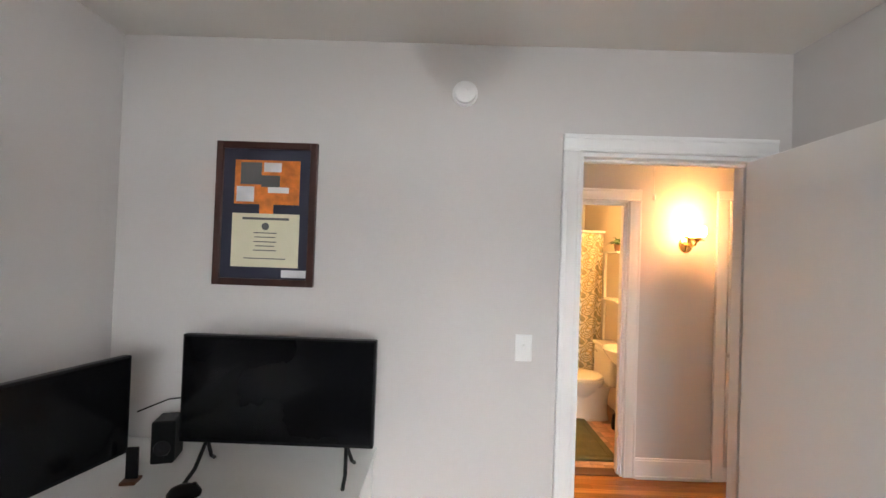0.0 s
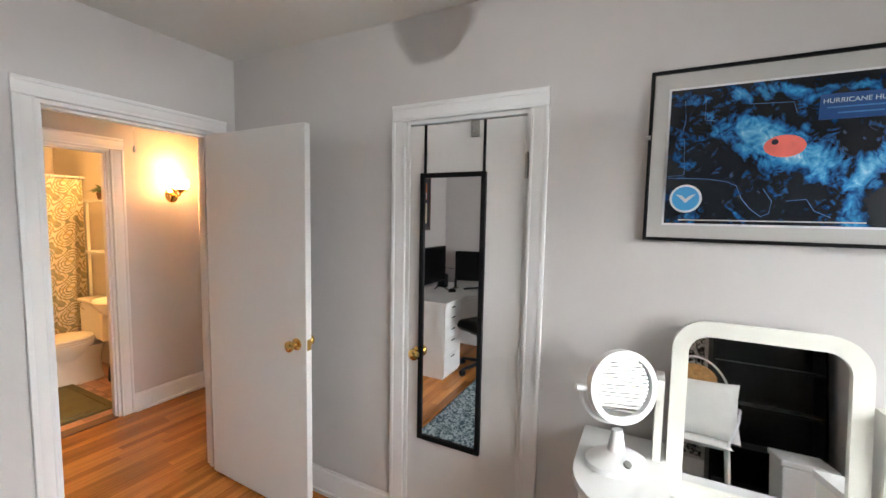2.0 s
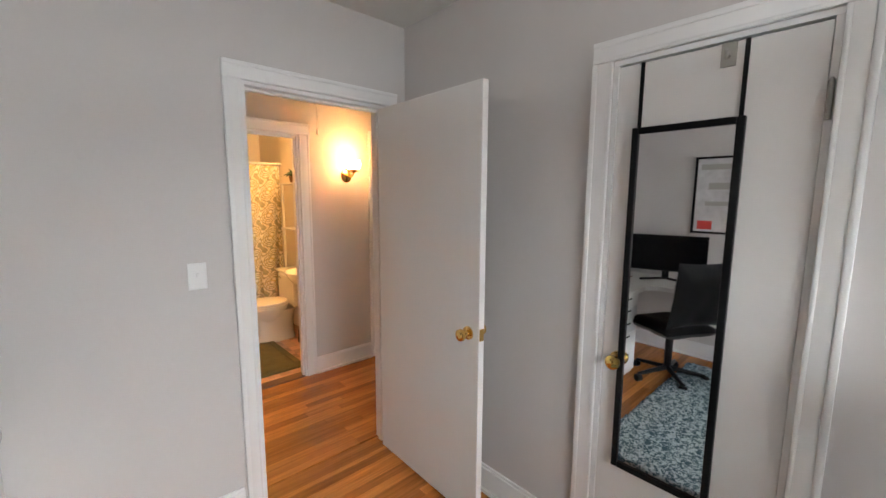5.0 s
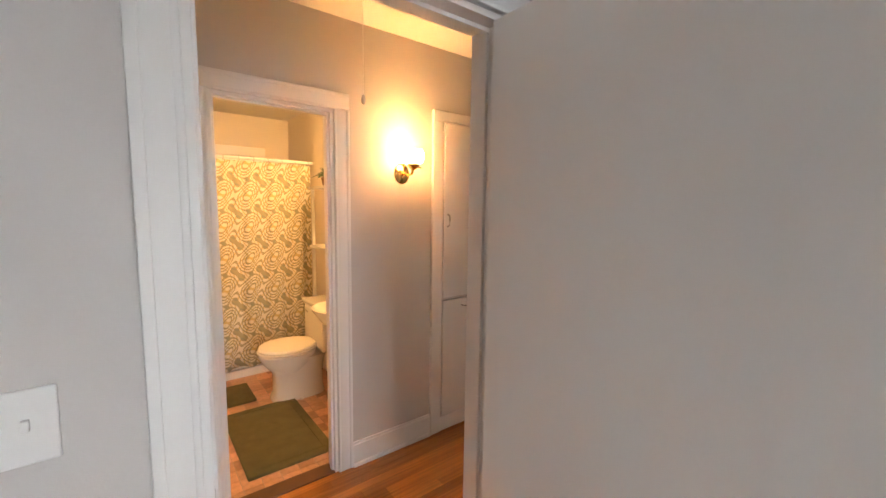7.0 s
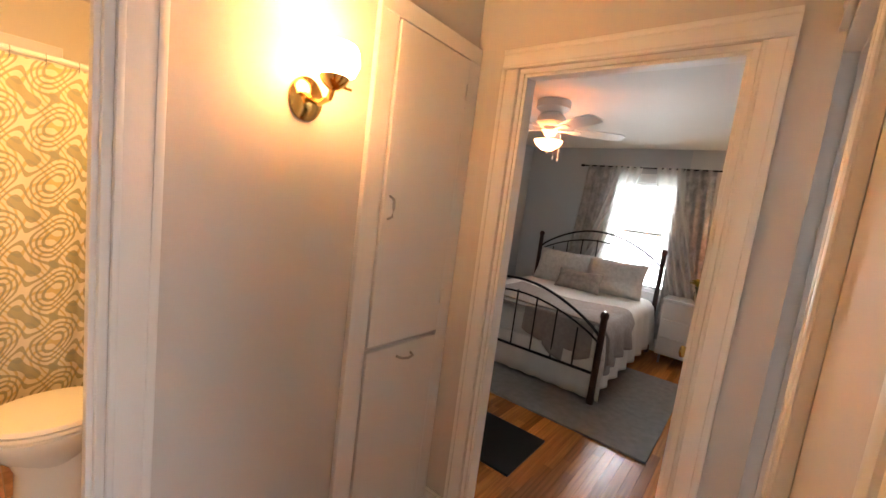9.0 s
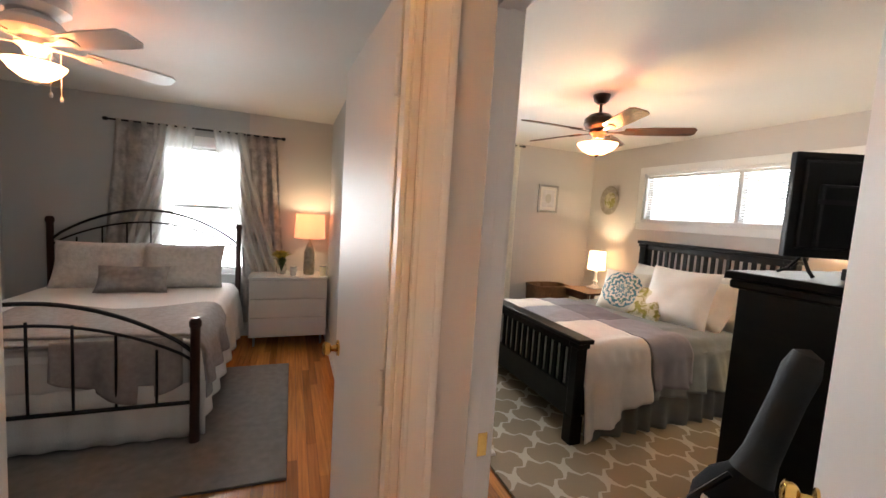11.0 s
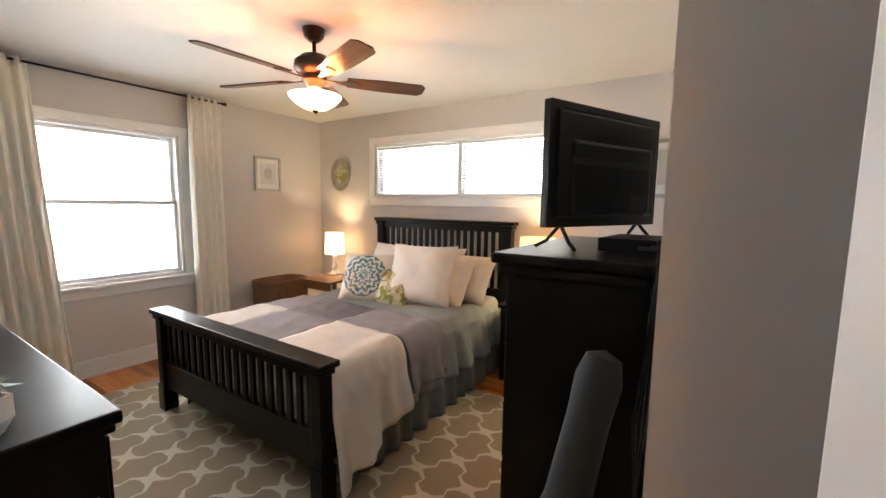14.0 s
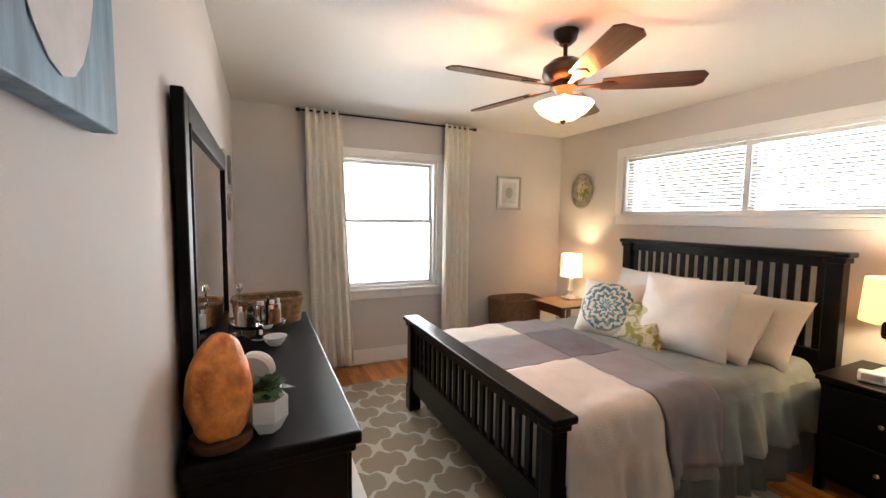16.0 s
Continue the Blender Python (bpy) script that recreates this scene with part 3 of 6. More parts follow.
def knob(parent, at, turn, mat_=BRASS):
    """A fluted knob on a rose; turn takes local z to the knob's axis."""
    k = part("door_knob", lathe(bmesh.new(), [(0.031, 0), (0.031, 0.006), (0.014, 0.010), (0.011, 0.028), (0.022, 0.034), (0.028, 0.044), (0.027, 0.056), (0.016, 0.062), (0.0, 0.063)], 16, turn=turn), mat_, parent, "polished brass knob", m=Matrix.Translation(at))
    return k


OUT_P, OUT_N = pose(0, 0, 0, -90), pose(0, 0, 0, 90)


def door_leaf(name, label, at, rz, width, knob_side=(1, -1), height=2.0):
    """A flush slab hinged at its own origin, lying along its x."""
    th = thing(name, label, "door", at, rz, kind="structure")
    part("leaf", B(0, -0.035, 0.012, width, 0, 0.012 + height, 0.003), DOORP, th)
    for s in knob_side:
        knob(th, (width - 0.065, 0.0 if s > 0 else -0.035, 0.93), OUT_P if s > 0 else OUT_N)
    part("latch_plate", B(width, -0.030, 0.905, width + 0.0025, -0.005, 0.96), BRASS, th)
    for z in (0.25, 1.05, 1.80):
        h = part("hinge", rod(bmesh.new(), (-0.004, 0.006, z - 0.045), (-0.004, 0.006, z + 0.045), 0.006), TRIM, th)
    return th


door_leaf("door_1", "open white flush door with a brass knob", (-0.158, -0.004, 0), -91.5, 0.805, height=2.012)
door_leaf("door_2", "open white flush door leading into the grey bedroom", (1.180, 0.311, 0), 3, 0.71)
door_leaf("door_3", "open white flush door with a brass knob", (0.352, -0.004, 0), -57, 0.68)
d4 = thing("door_4", "closed white flush closet door carrying a mirror", "door", kind="structure")
part("leaf", B(0.004, -1.826, 0.012, 0.039, -1.269, 2.005, 0.002), DOORP, d4)
knob(d4, (0.004, -1.33, 0.93), pose(0, 0, 0, 0, -90, 0))
for z in (0.28, 1.80):
    h = part("hinge", rod(bmesh.new(), (-0.004, -1.834, z - 0.05), (-0.004, -1.834, z + 0.05), 0.008), STEEL, d4, "dull steel hinge")
    part("hinge_tip", lathe(bmesh.new(), [(0.006, 0), (0.004, 0.008), (0, 0.01)], 8, (-0.004, -1.834, z + 0.05)), STEEL, h)
single("strike_plate", B(1.1665, 0.012, 0.83, 1.1705, 0.04, 0.895), BRASS, "small brass strike plate set in the door jamb", "door hardware")
single("strike_plate", B(-0.8855, 0.02, 0.92, -0.882, 0.05, 0.98), STEEL, "small steel strike plate set in the door jamb", "door hardware")
d5 = thing("bath_door", "open white bathroom door folded back inside", "door", (-0.705, 1.354, 0), 97, kind="structure")
part("leaf", B(0, 0, 0.012, 0.55, 0.035, 2.01, 0.003), DOORP, d5)

# ---- windows ----


def sash_window(name, along, a0, a1, z0, z1, face, out, depth=0.12, label="white double-hung window", vertical=(), rail=None, stool=True):
    """Frame, sashes and panes in an opening; face is the room side, out points into the room."""
    th = thing(name, label, "window", kind="structure")

    def bx(s, e, za, zb, t0, t1, bev=0.002):
        lo, hi = sorted((face - out * t0, face - out * t1))
        return B(*((s, lo, za, e, hi, zb) if along == "x" else (lo, s, za, hi, e, zb)), bev)

    f = part("window_frame", bx(a0, a0 + 0.025, z0, z1, 0, depth), TRIM, th)
    part("window_frame", bx(a1 - 0.025, a1, z0, z1, 0, depth), TRIM, th)
    part("window_frame", bx(a0 + 0.025, a1 - 0.025, z1 - 0.025, z1, 0, depth), TRIM, th)
    part("window_frame", bx(a0 + 0.025, a1 - 0.025, z0, z0 + 0.03, 0, depth), TRIM, th)
    if rail:
        zm = rail
        for za, zb, t in ((z0 + 0.03, zm + 0.02, 0.05), (zm - 0.02, z1 - 0.025, 0.085)):
            for s, e, c, d in ((a0 + 0.025, a0 + 0.05, za, zb), (a1 - 0.05, a1 - 0.025, za, zb), (a0 + 0.05, a1 - 0.05, za, za + 0.03), (a0 + 0.05, a1 - 0.05, zb - 0.03, zb)):
                part("sash", bx(s, e, c, d, t, t + 0.03), TRIM, th)
            g = part("pane", bx(a0 + 0.045, a1 - 0.045, za + 0.025, zb - 0.025, t + 0.013, t + 0.017, 0), PANE, th)
            g.visible_shadow = False
    else:
        cuts = [a0 + 0.025, *vertical, a1 - 0.025]
        for v in vertical:
            part("mullion", bx(v - 0.022, v + 0.022, z0 + 0.03, z1 - 0.025, 0.02, depth - 0.01), TRIM, th)
        for s, e in zip(cuts, cuts[1:]):
            g = part("pane", bx(s, e, z0 + 0.03, z1 - 0.025, 0.09, 0.094, 0), PANE, th)
            g.visible_shadow = False
    w = 0.08
    for s, e, za, zb in ((a0 - w, a0, z0, z1), (a1, a1 + w, z0, z1), (a0 - w, a1 + w, z1, z1 + w), (a0 - w + 0.01, a1 + w - 0.01, z0 - 0.025 - w, z0 - 0.025)):
        part("window_casing", bx(s, e, za, zb, -0.018, 0, 0.004), TRIM, th)
    part("window_sill", bx(a0 - w - 0.02, a1 + w + 0.02, z0 - 0.025, z0, -0.05 if stool else -0.022, 0.05, 0.005), TRIM, th)
    return th


sash_window("window_1", "x", *WIN_A, SOUTH, 1, rail=1.42)
sash_window("window_2", "x", *WIN_HIGH, SOUTH, 1, label="long high window with white casing", vertical=(2.97,), stool=False)
sash_window("window_3", "y", *WIN_C, EAST, -1, rail=1.46)
sash_window("window_4", "y", *WIN_B, EAST, -1, rail=1.40)


def blind(name, along, a0, a1, z0, z1, at, tilt, pitch=0.024, label="white slatted blind in the window", step_cords=3):
    th = thing(name, label, "blind")
    n = int((z1 - z0 - 0.05) / pitch)
    L = a1 - a0
    def bx(s, e, t0, t1, za, zb, bev=0.0):
        return B(*((s, at + t0, za, e, at + t1, zb) if along == "x" else (at + t0, s, za, at + t1, e, zb)), bev)
    part("head_rail", bx(a0, a1, -0.014, 0.014, z1 - 0.03, z1, 0.003), SLAT, th)
    part("bottom_rail", bx(a0, a1, -0.012, 0.012, z0, z0 + 0.014, 0.003), SLAT, th)
    c = math.cos(radians(tilt)) * 0.0125
    s = math.sin(radians(tilt)) * 0.0125
    bm = bmesh.new()
    prof = [(-1, 0), (0, 0.0018), (1, 0), (0, 0.0008)]
    rows = []
    for q in (-L / 2 + 0.004, L / 2 - 0.004):
        rows.append([bm.verts.new((q, c * u - s * 0, s * u + w) if along == "x" else (c * u, q, s * u + w)) for u, w in prof])
    for i in range(4):
        bm.faces.new((rows[0][i], rows[0][(i + 1) % 4], rows[1][(i + 1) % 4], rows[1][i]))
    bm.faces.new(rows[0]), bm.faces.new(rows[1][::-1])
    mid = (a0 + a1) / 2
    ps = lambda z: pose(mid, at, z) if along == "x" else pose(at, mid, z)
    first = part("slat", bm, SLAT, th, m=ps(z0 + 0.03))
    for i in range(1, n):
        share(first, ps(z0 + 0.03 + i * pitch))
    for i in range(step_cords):
        q = a0 + L * (i + 0.5) / step_cords
        part("ladder_cord", rod(bmesh.new(), (q, at + 0.013, z0) if along == "x" else (at + 0.013, q, z0), (q, at + 0.013, z1) if along == "x" else (at + 0.013, q, z1), 0.0012, 5), SLAT, th)
    return th


blind("window_blind", "x", -1.73, -0.16, 0.70, 2.08, SOUTH - 0.022, -42)
blind("window_blind", "x", 1.86, 2.945, 1.595, 2.12, SOUTH - 0.03, 30, 0.029, "white slatted blind in the high window")
blind("window_blind", "x", 2.995, 4.08, 1.595, 2.12, SOUTH - 0.03, 46, 0.029, "white slatted blind in the high window")


def curtain_panel(th, y0, y1, ztop, zbot, x, material, folds, deep=0.03, flare=1.0, name="panel", shift=0.0):
    """A hanging panel along y with soft folds; flare widens the foot and shift drifts it sideways."""
    def fn(u, v):
        z = ztop + (zbot - ztop) * v
        w = (y1 - y0) * (1 + (flare - 1) * v)
        y = y0 + (y1 - y0) / 2 + shift * v ** 1.3 + (u - 0.5) * w
        d = deep * (0.75 + 0.25 * v)
        return (x + d * math.sin(u * folds * 2 * math.pi + 0.6 * math.sin(v * 3)) + 0.008 * noise.noise(Vector((u * 6, v * 4, y0))), y, z)
    return part(name, sheet(fn, folds * 10, 24), material, th, solid=0.004, smooth=True)


def curtain_rod(name, x, y0, y1, z, label, mat_=BLACKM, along="y", wall_at=None):
    th = thing(name, label, "curtain rod")
    P = (lambda q, d=0, dz=0: (x + d, q, z + dz)) if along == "y" else (lambda q, d=0, dz=0: (q, x + d, z + dz))
    part("pole", rod(bmesh.new(), P(y0), P(y1), 0.009), mat_, th)
    for q, o in ((y0, -1), (y1, 1)):
        part("finial", lathe(bmesh.new(), [(0.009, 0), (0.016, 0.005), (0.017, 0.03), (0.012, 0.04), (0, 0.042)], 12, P(q), turn=pose(0, 0, 0, -90 * o, 0, 0) if along == "y" else pose(0, 0, 0, 0, 90 * o, 0)), mat_, th)
        part("bracket", tube(bmesh.new(), [P(q - o * 0.06, 0, -0.004), P(q - o * 0.06, (wall_at - x) * 0.6, -0.012), P(q - o * 0.06, wall_at - x, -0.03)], 0.006), mat_, th)
    return th


curtain_rod("curtain_rod", 4.96, -2.32, -0.56, 2.45, "thin black metal curtain rod on the window wall", wall_at=EAST)
curtain_rod("curtain_rod", SOUTH + 0.09, -2.0, 0.0 - 0.02, 2.27, "thin black metal curtain rod above the blind", along="x", wall_at=SOUTH)
curtain_rod("curtain_rod", 4.98, 0.66, 2.18, 2.18, "thin black metal curtain rod on the grey wall", wall_at=EAST)
for (y0, y1, fl, sh) in ((-0.93, -0.60, 1.15, -0.08), (-2.29, -1.99, 1.1, 0.0)):
    c = thing("curtain", "cream linen grommet curtain hanging beside the window", "curtain", group="bedroom curtains")
    curtain_panel(c, y0, y1, 2.475, 0.04, 4.96, LINEN, 5, 0.035, fl, shift=sh)
    for k in range(5):
        part("grommet", lathe(bmesh.new(), [(0.022, -0.003), (0.026, 0), (0.022, 0.003), (0.014, 0.003), (0.014, -0.003)], 12, (4.96, y0 + (y1 - y0) * (k + 0.5) / 5, 2.45), turn=pose(0, 0, 0, 90)), STEEL, c)
for y0, y1, sh, fl, m_, lab in ((1.72, 2.12, 0.12, 1.2, PRINTC, "grey printed curtain swept to the side"), (0.70, 1.06, -0.10, 1.2, PRINTC, "grey printed curtain swept to the side"),
                                (1.46, 1.76, 0.52, 1.1, SHEER, "white sheer curtain swept to the side"), (1.00, 1.30, -0.52, 1.1, SHEER, "white sheer curtain swept to the side")):
    c = thing("curtain", lab, "curtain", group="grey room curtains")
    curtain_panel(c, y0, y1, 2.19, 0.35, 4.98 if m_ is PRINTC else 4.965, m_, 4, 0.022, fl, shift=sh)

# ---- office ----


def framed(name, label, category, face, u0, u1, z0, z1, w, mat_frame, mat_mount, axis, out, depth=0.022):
    """A picture frame flat on a wall: a rim of four bars and a backing. axis is the wall's own direction."""
    th = thing(name, label, category)
    def bx(a, b, c, d, t0, t1, bev=0.0):
        lo, hi = sorted((face + out * t0, face + out * t1))
        return B(*((a, lo, c, b, hi, d) if axis == "x" else (lo, a, c, hi, b, d)), bev)
    for a, b, c, d in ((u0, u0 + w, z0, z1), (u1 - w, u1, z0, z1), (u0 + w, u1 - w, z0, z0 + w), (u0 + w, u1 - w, z1 - w, z1)):
        part("frame_bar", bx(a, b, c, d, 0.001, depth, 0.003), mat_frame, th)
    part("mount", bx(u0 + w, u1 - w, z0 + w, z1 - w, 0.002, depth * 0.5), mat_mount, th)
    return th, bx


dip, bx = framed("framed_diploma", "dark cherry frame with a photo above a diploma", "picture", 0.0, -2.465, -2.03, 1.425, 2.043, 0.03, DARKW, NAVY, "x", -1)
part("photo", bx(-2.385, -2.105, 1.775, 1.965, 0.0112, 0.013), ORANGEP, dip, "orange and black photo")
for a, b, c, d, m_ in ((-2.375, -2.30, 1.785, 1.85, WHITEPR), (-2.36, -2.27, 1.86, 1.955, INK), (-2.27, -2.19, 1.85, 1.90, INK), (-2.26, -2.185, 1.915, 1.955, WHITEPR), (-2.24, -2.15, 1.825, 1.85, WHITEPR)):
    part("photo_patch", bx(a, b, c, d, 0.0132, 0.0142), m_, dip)
part("diploma", bx(-2.39, -2.10, 1.505, 1.735, 0.0112, 0.013), PAPER, dip, "cream diploma sheet")
part("seal", lathe(bmesh.new(), [(0.016, 0), (0.016, 0.0015)], 16, (-2.245, -0.0132, 1.68), turn=pose(0, 0, 0, 90)), INK, dip)
for z, w in ((1.708, 0.10), (1.65, 0.05), (1.632, 0.045), (1.612, 0.05), (1.594, 0.04), (1.575, 0.05), (1.54, 0.09)):
    part("text_line", bx(-2.245 - w, -2.245 + w, z, z + (0.01 if z > 1.7 else 0.004), 0.0131, 0.0138), INK, dip)
part("tab", bx(-2.275, -2.215, 1.735, 1.775, 0.0112, 0.0125), ORANGEP, dip)
part("nameplate", bx(-2.17, -2.065, 1.463, 1.495, 0.0112, 0.0135), WHITEPR, dip)

sm = thing("smoke_detector", "round white smoke detector on the wall", "smoke detector", (-1.407, 0, 2.282))
part("base", lathe(bmesh.new(), [(0.055, 0), (0.055, 0.012), (0.05, 0.014)], 28, turn=OUT_N), WPLAST, sm)
part("cover", lathe(bmesh.new(), [(0.047, 0.012), (0.046, 0.03), (0.038, 0.036), (0, 0.037)], 28, turn=OUT_N), WPLAST, sm)
part("test_button", lathe(bmesh.new(), [(0.008, 0.036), (0.007, 0.040), (0, 0.0405)], 12, (0.012, 0, 0.012), turn=OUT_N), WPLAST, sm)
sw = thing("light_switch", "white toggle light switch on the wall", "light switch", (-1.12, 0, 1.20))
part("plate", B(-0.036, -0.006, -0.058, 0.036, 0, 0.058, 0.003), WPLAST, sw)
part("toggle", B(-0.005, -0.016, -0.004, 0.005, -0.006, 0.014, 0.002), WPLAST, sw)

# desk in the corner
desk = thing("corner_desk", "white corner desk top on slim legs", "desk")
bm = prism(bmesh.new(), [(-1.73, -0.62), (-1.73, -0.012), (-2.88, -0.012), (-2.88, -1.75), (-2.28, -1.75), (-2.28, -0.70), (-2.20, -0.62)], 0.725, 0.76)
part("desktop", bm, WHITEF, desk)
for x, y in ((-2.30, -1.72), (-2.86, -1.72), (-2.86, -0.04)):
    part("leg", rod(bmesh.new(), (x, y, 0), (x, y, 0.725), 0.02, 14), WPLAST, desk)
du = thing("drawer_unit", "white drawer unit with five drawers under the desk", "drawer unit")
part("body", B(-2.10, -0.585, 0.0, -1.742, -0.02, 0.724, 0.002), WHITEF, du)
z = 0.03
for hgt in (0.19, 0.16, 0.11, 0.11, 0.10):
    d = part("drawer", B(-2.097, -0.603, z, -1.745, -0.586, z + hgt, 0.002), WHITEF, du)
    part("pull", B(-1.96, -0.609, z + hgt - 0.03, -1.88, -0.6035, z + hgt - 0.018, 0.002), BLACKP, d, "black slot pull")
    z += hgt + 0.004


def screen_set(name, label, cat, at, rz, w, h, lift, feet):
    th = thing(name, label, cat, at, rz)
    part("housing", B(-w / 2, -0.012, lift, w / 2, 0.02, lift + h, 0.004), BLACKP, th)
    part("back_cover", B(-w * 0.36, 0.02, lift + 0.04, w * 0.36, 0.05, lift + h * 0.7, 0.012), BLACKP, th)
    part("screen", B(-w / 2 + 0.008, -0.0145, lift + 0.014, w / 2 - 0.008, -0.0125, lift + h - 0.008), SCREEN, th)
    if feet:
        for s in (-1, 1):
            part("foot", tube(bmesh.new(), [(s * w * 0.36, 0.0, lift + 0.01), (s * (w * 0.36 + 0.012), -0.05, 0.03), (s * (w * 0.36 + 0.016), -0.1, 0.006)], 0.007), BLACKP, th)
            part("foot", tube(bmesh.new(), [(s * w * 0.36, 0.0, lift + 0.01), (s * (w * 0.36 + 0.012), 0.05, 0.03), (s * (w * 0.36 + 0.016), 0.08, 0.006)], 0.007), BLACKP, th)
    else:
        part("neck", B(-0.03, 0.02, 0.01, 0.03, 0.05, lift + 0.1, 0.006), BLACKP, th)
        for s in (-1, 1):
            part("foot", tube(bmesh.new(), [(0, 0.03, 0.012), (s * 0.13, -0.07, 0.012), (s * 0.2, -0.12, 0.009)], 0.011), BLACKP, th)
    return th


screen_set("television", "black flat television on the white desk", "television", (-2.066, -0.24, 0.76), 0, 0.715, 0.395, 0.105, True)
screen_set("monitor", "black computer monitor on the white desk", "monitor", (-2.66, -0.62, 0.76), 76, 0.66, 0.345, 0.085, False)
sp = thing("speaker", "small black speaker beside the television", "speaker", (-2.52, -0.17, 0.76), 15)
part("cabinet", B(-0.04, -0.05, 0, 0.04, 0.05, 0.16, 0.008), BLACKP, sp)
part("cone", lathe(bmesh.new(), [(0.03, 0), (0.028, 0.004), (0.012, 0.002), (0, 0.006)], 16, (0, -0.05, 0.06), turn=OUT_N), BLACKM, sp)
mo = thing("mouse", "black computer mouse on the desk", "mouse", (-2.30, -0.40, 0.76), 20)
part("shell", lathe(bmesh.new(), [(0.05, 0), (0.052, 0.012), (0.04, 0.03), (0.02, 0.038), (0, 0.039)], 20, sy=0.62), BLACKP, mo)
part("wheel", rod(bmesh.new(), (0.028, -0.004, 0.034), (0.028, 0.004, 0.034), 0.008), BLACKM, mo)
ph = thing("phone_dock", "dark phone standing on the desk", "phone", (-2.53, -0.33, 0.76), 10)
part("slab", B(-0.02, -0.006, 0.008, 0.02, 0.004, 0.12, 0.004), BLACKP, ph)
part("dock", B(-0.025, -0.03, 0, 0.025, 0.02, 0.012, 0.003), BROWNW, ph)
single("cable", tube(bmesh.new(), [(-2.56, -0.28, 0.98), (-2.5, -0.2, 1.0), (-2.44, -0.17, 1.0), (-2.38, -0.19, 0.98)], 0.003), BLACKP, "thin black cable between the screens", "cable")

# office chair
oc = thing("office_chair", "black padded office chair on castors", "office chair", (-2.15, -0.86, 0), 30)
part("seat", cushion(0.52, 0.52, 0.12, 2), BLACKP, oc, m=pose(0, 0, 0.48))
part("backrest", cushion(0.52, 0.54, 0.12, 5), BLACKP, oc, m=pose(0, -0.27, 0.80, 98))
part("column", rod(bmesh.new(), (0, 0, 0.1), (0, 0, 0.44), 0.03), BLACKM, oc)
for k in range(5):
    a = k * 2 * math.pi / 5
    g = part("base_leg", rod(bmesh.new(), (0, 0, 0.11), (0.28 * math.cos(a), 0.28 * math.sin(a), 0.075), 0.022, 8, 0.015), BLACKP, oc)
    part("castor", rod(bmesh.new(), (0.28 * math.cos(a) - 0.02, 0.28 * math.sin(a), 0.042), (0.28 * math.cos(a) + 0.02, 0.28 * math.sin(a), 0.042), 0.03, 12), BLACKP, g)
po, bx = framed("framed_poster", "black framed pale map poster on the wall", "picture", -2.9, -1.27, -0.74, 1.21, 1.92, 0.02, BLACKP, WHITEPR, "y", 1)
for a, b, c, d, m_ in ((-1.22, -0.79, 1.80, 1.85, GREYMAT), (-1.20, -0.86, 1.62, 1.68, GREYMAT), (-1.22, -0.84, 1.47, 1.51, GREYMAT), (-0.91, -0.79, 1.25, 1.33, RED)):
    part("printed_band", bx(a, b, c, d, 0.0112, 0.0125), m_, po)
rg = single("shag_rug", sheet(lambda u, v: (-2.55 + 1.8 * u, -3.1 + 2.19 * v, 0.028 + 0.012 * noise.noise(Vector((u * 60, v * 70, 0)))), 90, 100), SHAG, "blue and grey shag rug on the oak floor", "rug", solid=0.05)

# closet mirror
cm = thing("door_mirror", "tall black framed mirror hung over the closet door", "mirror")
Y0, Y1, Z0, Z1 = -1.66, -1.335, 0.505, 1.785
for a, b, c, d in ((Y0, Y0 + 0.022, Z0, Z1), (Y1 - 0.022, Y1, Z0, Z1), (Y0 + 0.022, Y1 - 0.022, Z0, Z0 + 0.022), (Y0 + 0.022, Y1 - 0.022, Z1 - 0.022, Z1)):
    part("frame_bar", B(-0.018, a, c, 0.003, b, d, 0.003), BLACKP, cm)
part("mirror_glass", B(-0.008, Y0 + 0.022, Z0 + 0.022, 0.003, Y1 - 0.022, Z1 - 0.022), MIRROR, cm)
for y in (-1.645, -1.352):
    part("strap", B(-0.0015, y - 0.006, Z1, 0.0035, y + 0.006, 2.006), BLACKP, cm)
hk = thing("door_hook", "small steel hook over the closet door", "hook", (0.0, -1.60, 1.985))
part("plate", B(-0.004, -0.02, -0.05, 0.003, 0.02, 0.02, 0.002), STEEL, hk)
part("prong", tube(bmesh.new(), [(-0.004, 0, -0.02), (-0.03, 0, -0.03), (-0.035, 0, -0.01)], 0.006), STEEL, hk)

# storm poster
st, bx = framed("storm_poster", "thin black framed satellite storm print on the wall", "picture", 0.0, -2.985, -2.272, 1.517, 2.103, 0.012, BLACKP, GREYMAT, "y", -1)
part("border", bx(-2.928, -2.330, 1.573, 2.04, 0.0112, 0.012), WHITEPR, st)
pr = part("print", B(-0.0005, -0.292, -0.2265, 0.0005, 0.292, 0.2265), STORM, st, "blue and black satellite print", m=Matrix.Translation((-0.0128, -2.629, 1.8065)))
part("storm_core", lathe(bmesh.new(), [(0.048, 0), (0.048, 0.0006)], 24, (-0.0134, -2.655, 1.828), sx=0.72, sy=1.1, turn=pose(0, 0, 0, 0, -90, 0)), mat("coral_print", (0.75, 0.16, 0.13), 0.3, var=0.12, scale=30, bump=0), st, "coral storm core")
part("storm_eye", lathe(bmesh.new(), [(0.009, 0), (0.009, 0.0006)], 12, (-0.0142, -2.63, 1.842), turn=pose(0, 0, 0, 0, -90, 0)), NAVY, st)
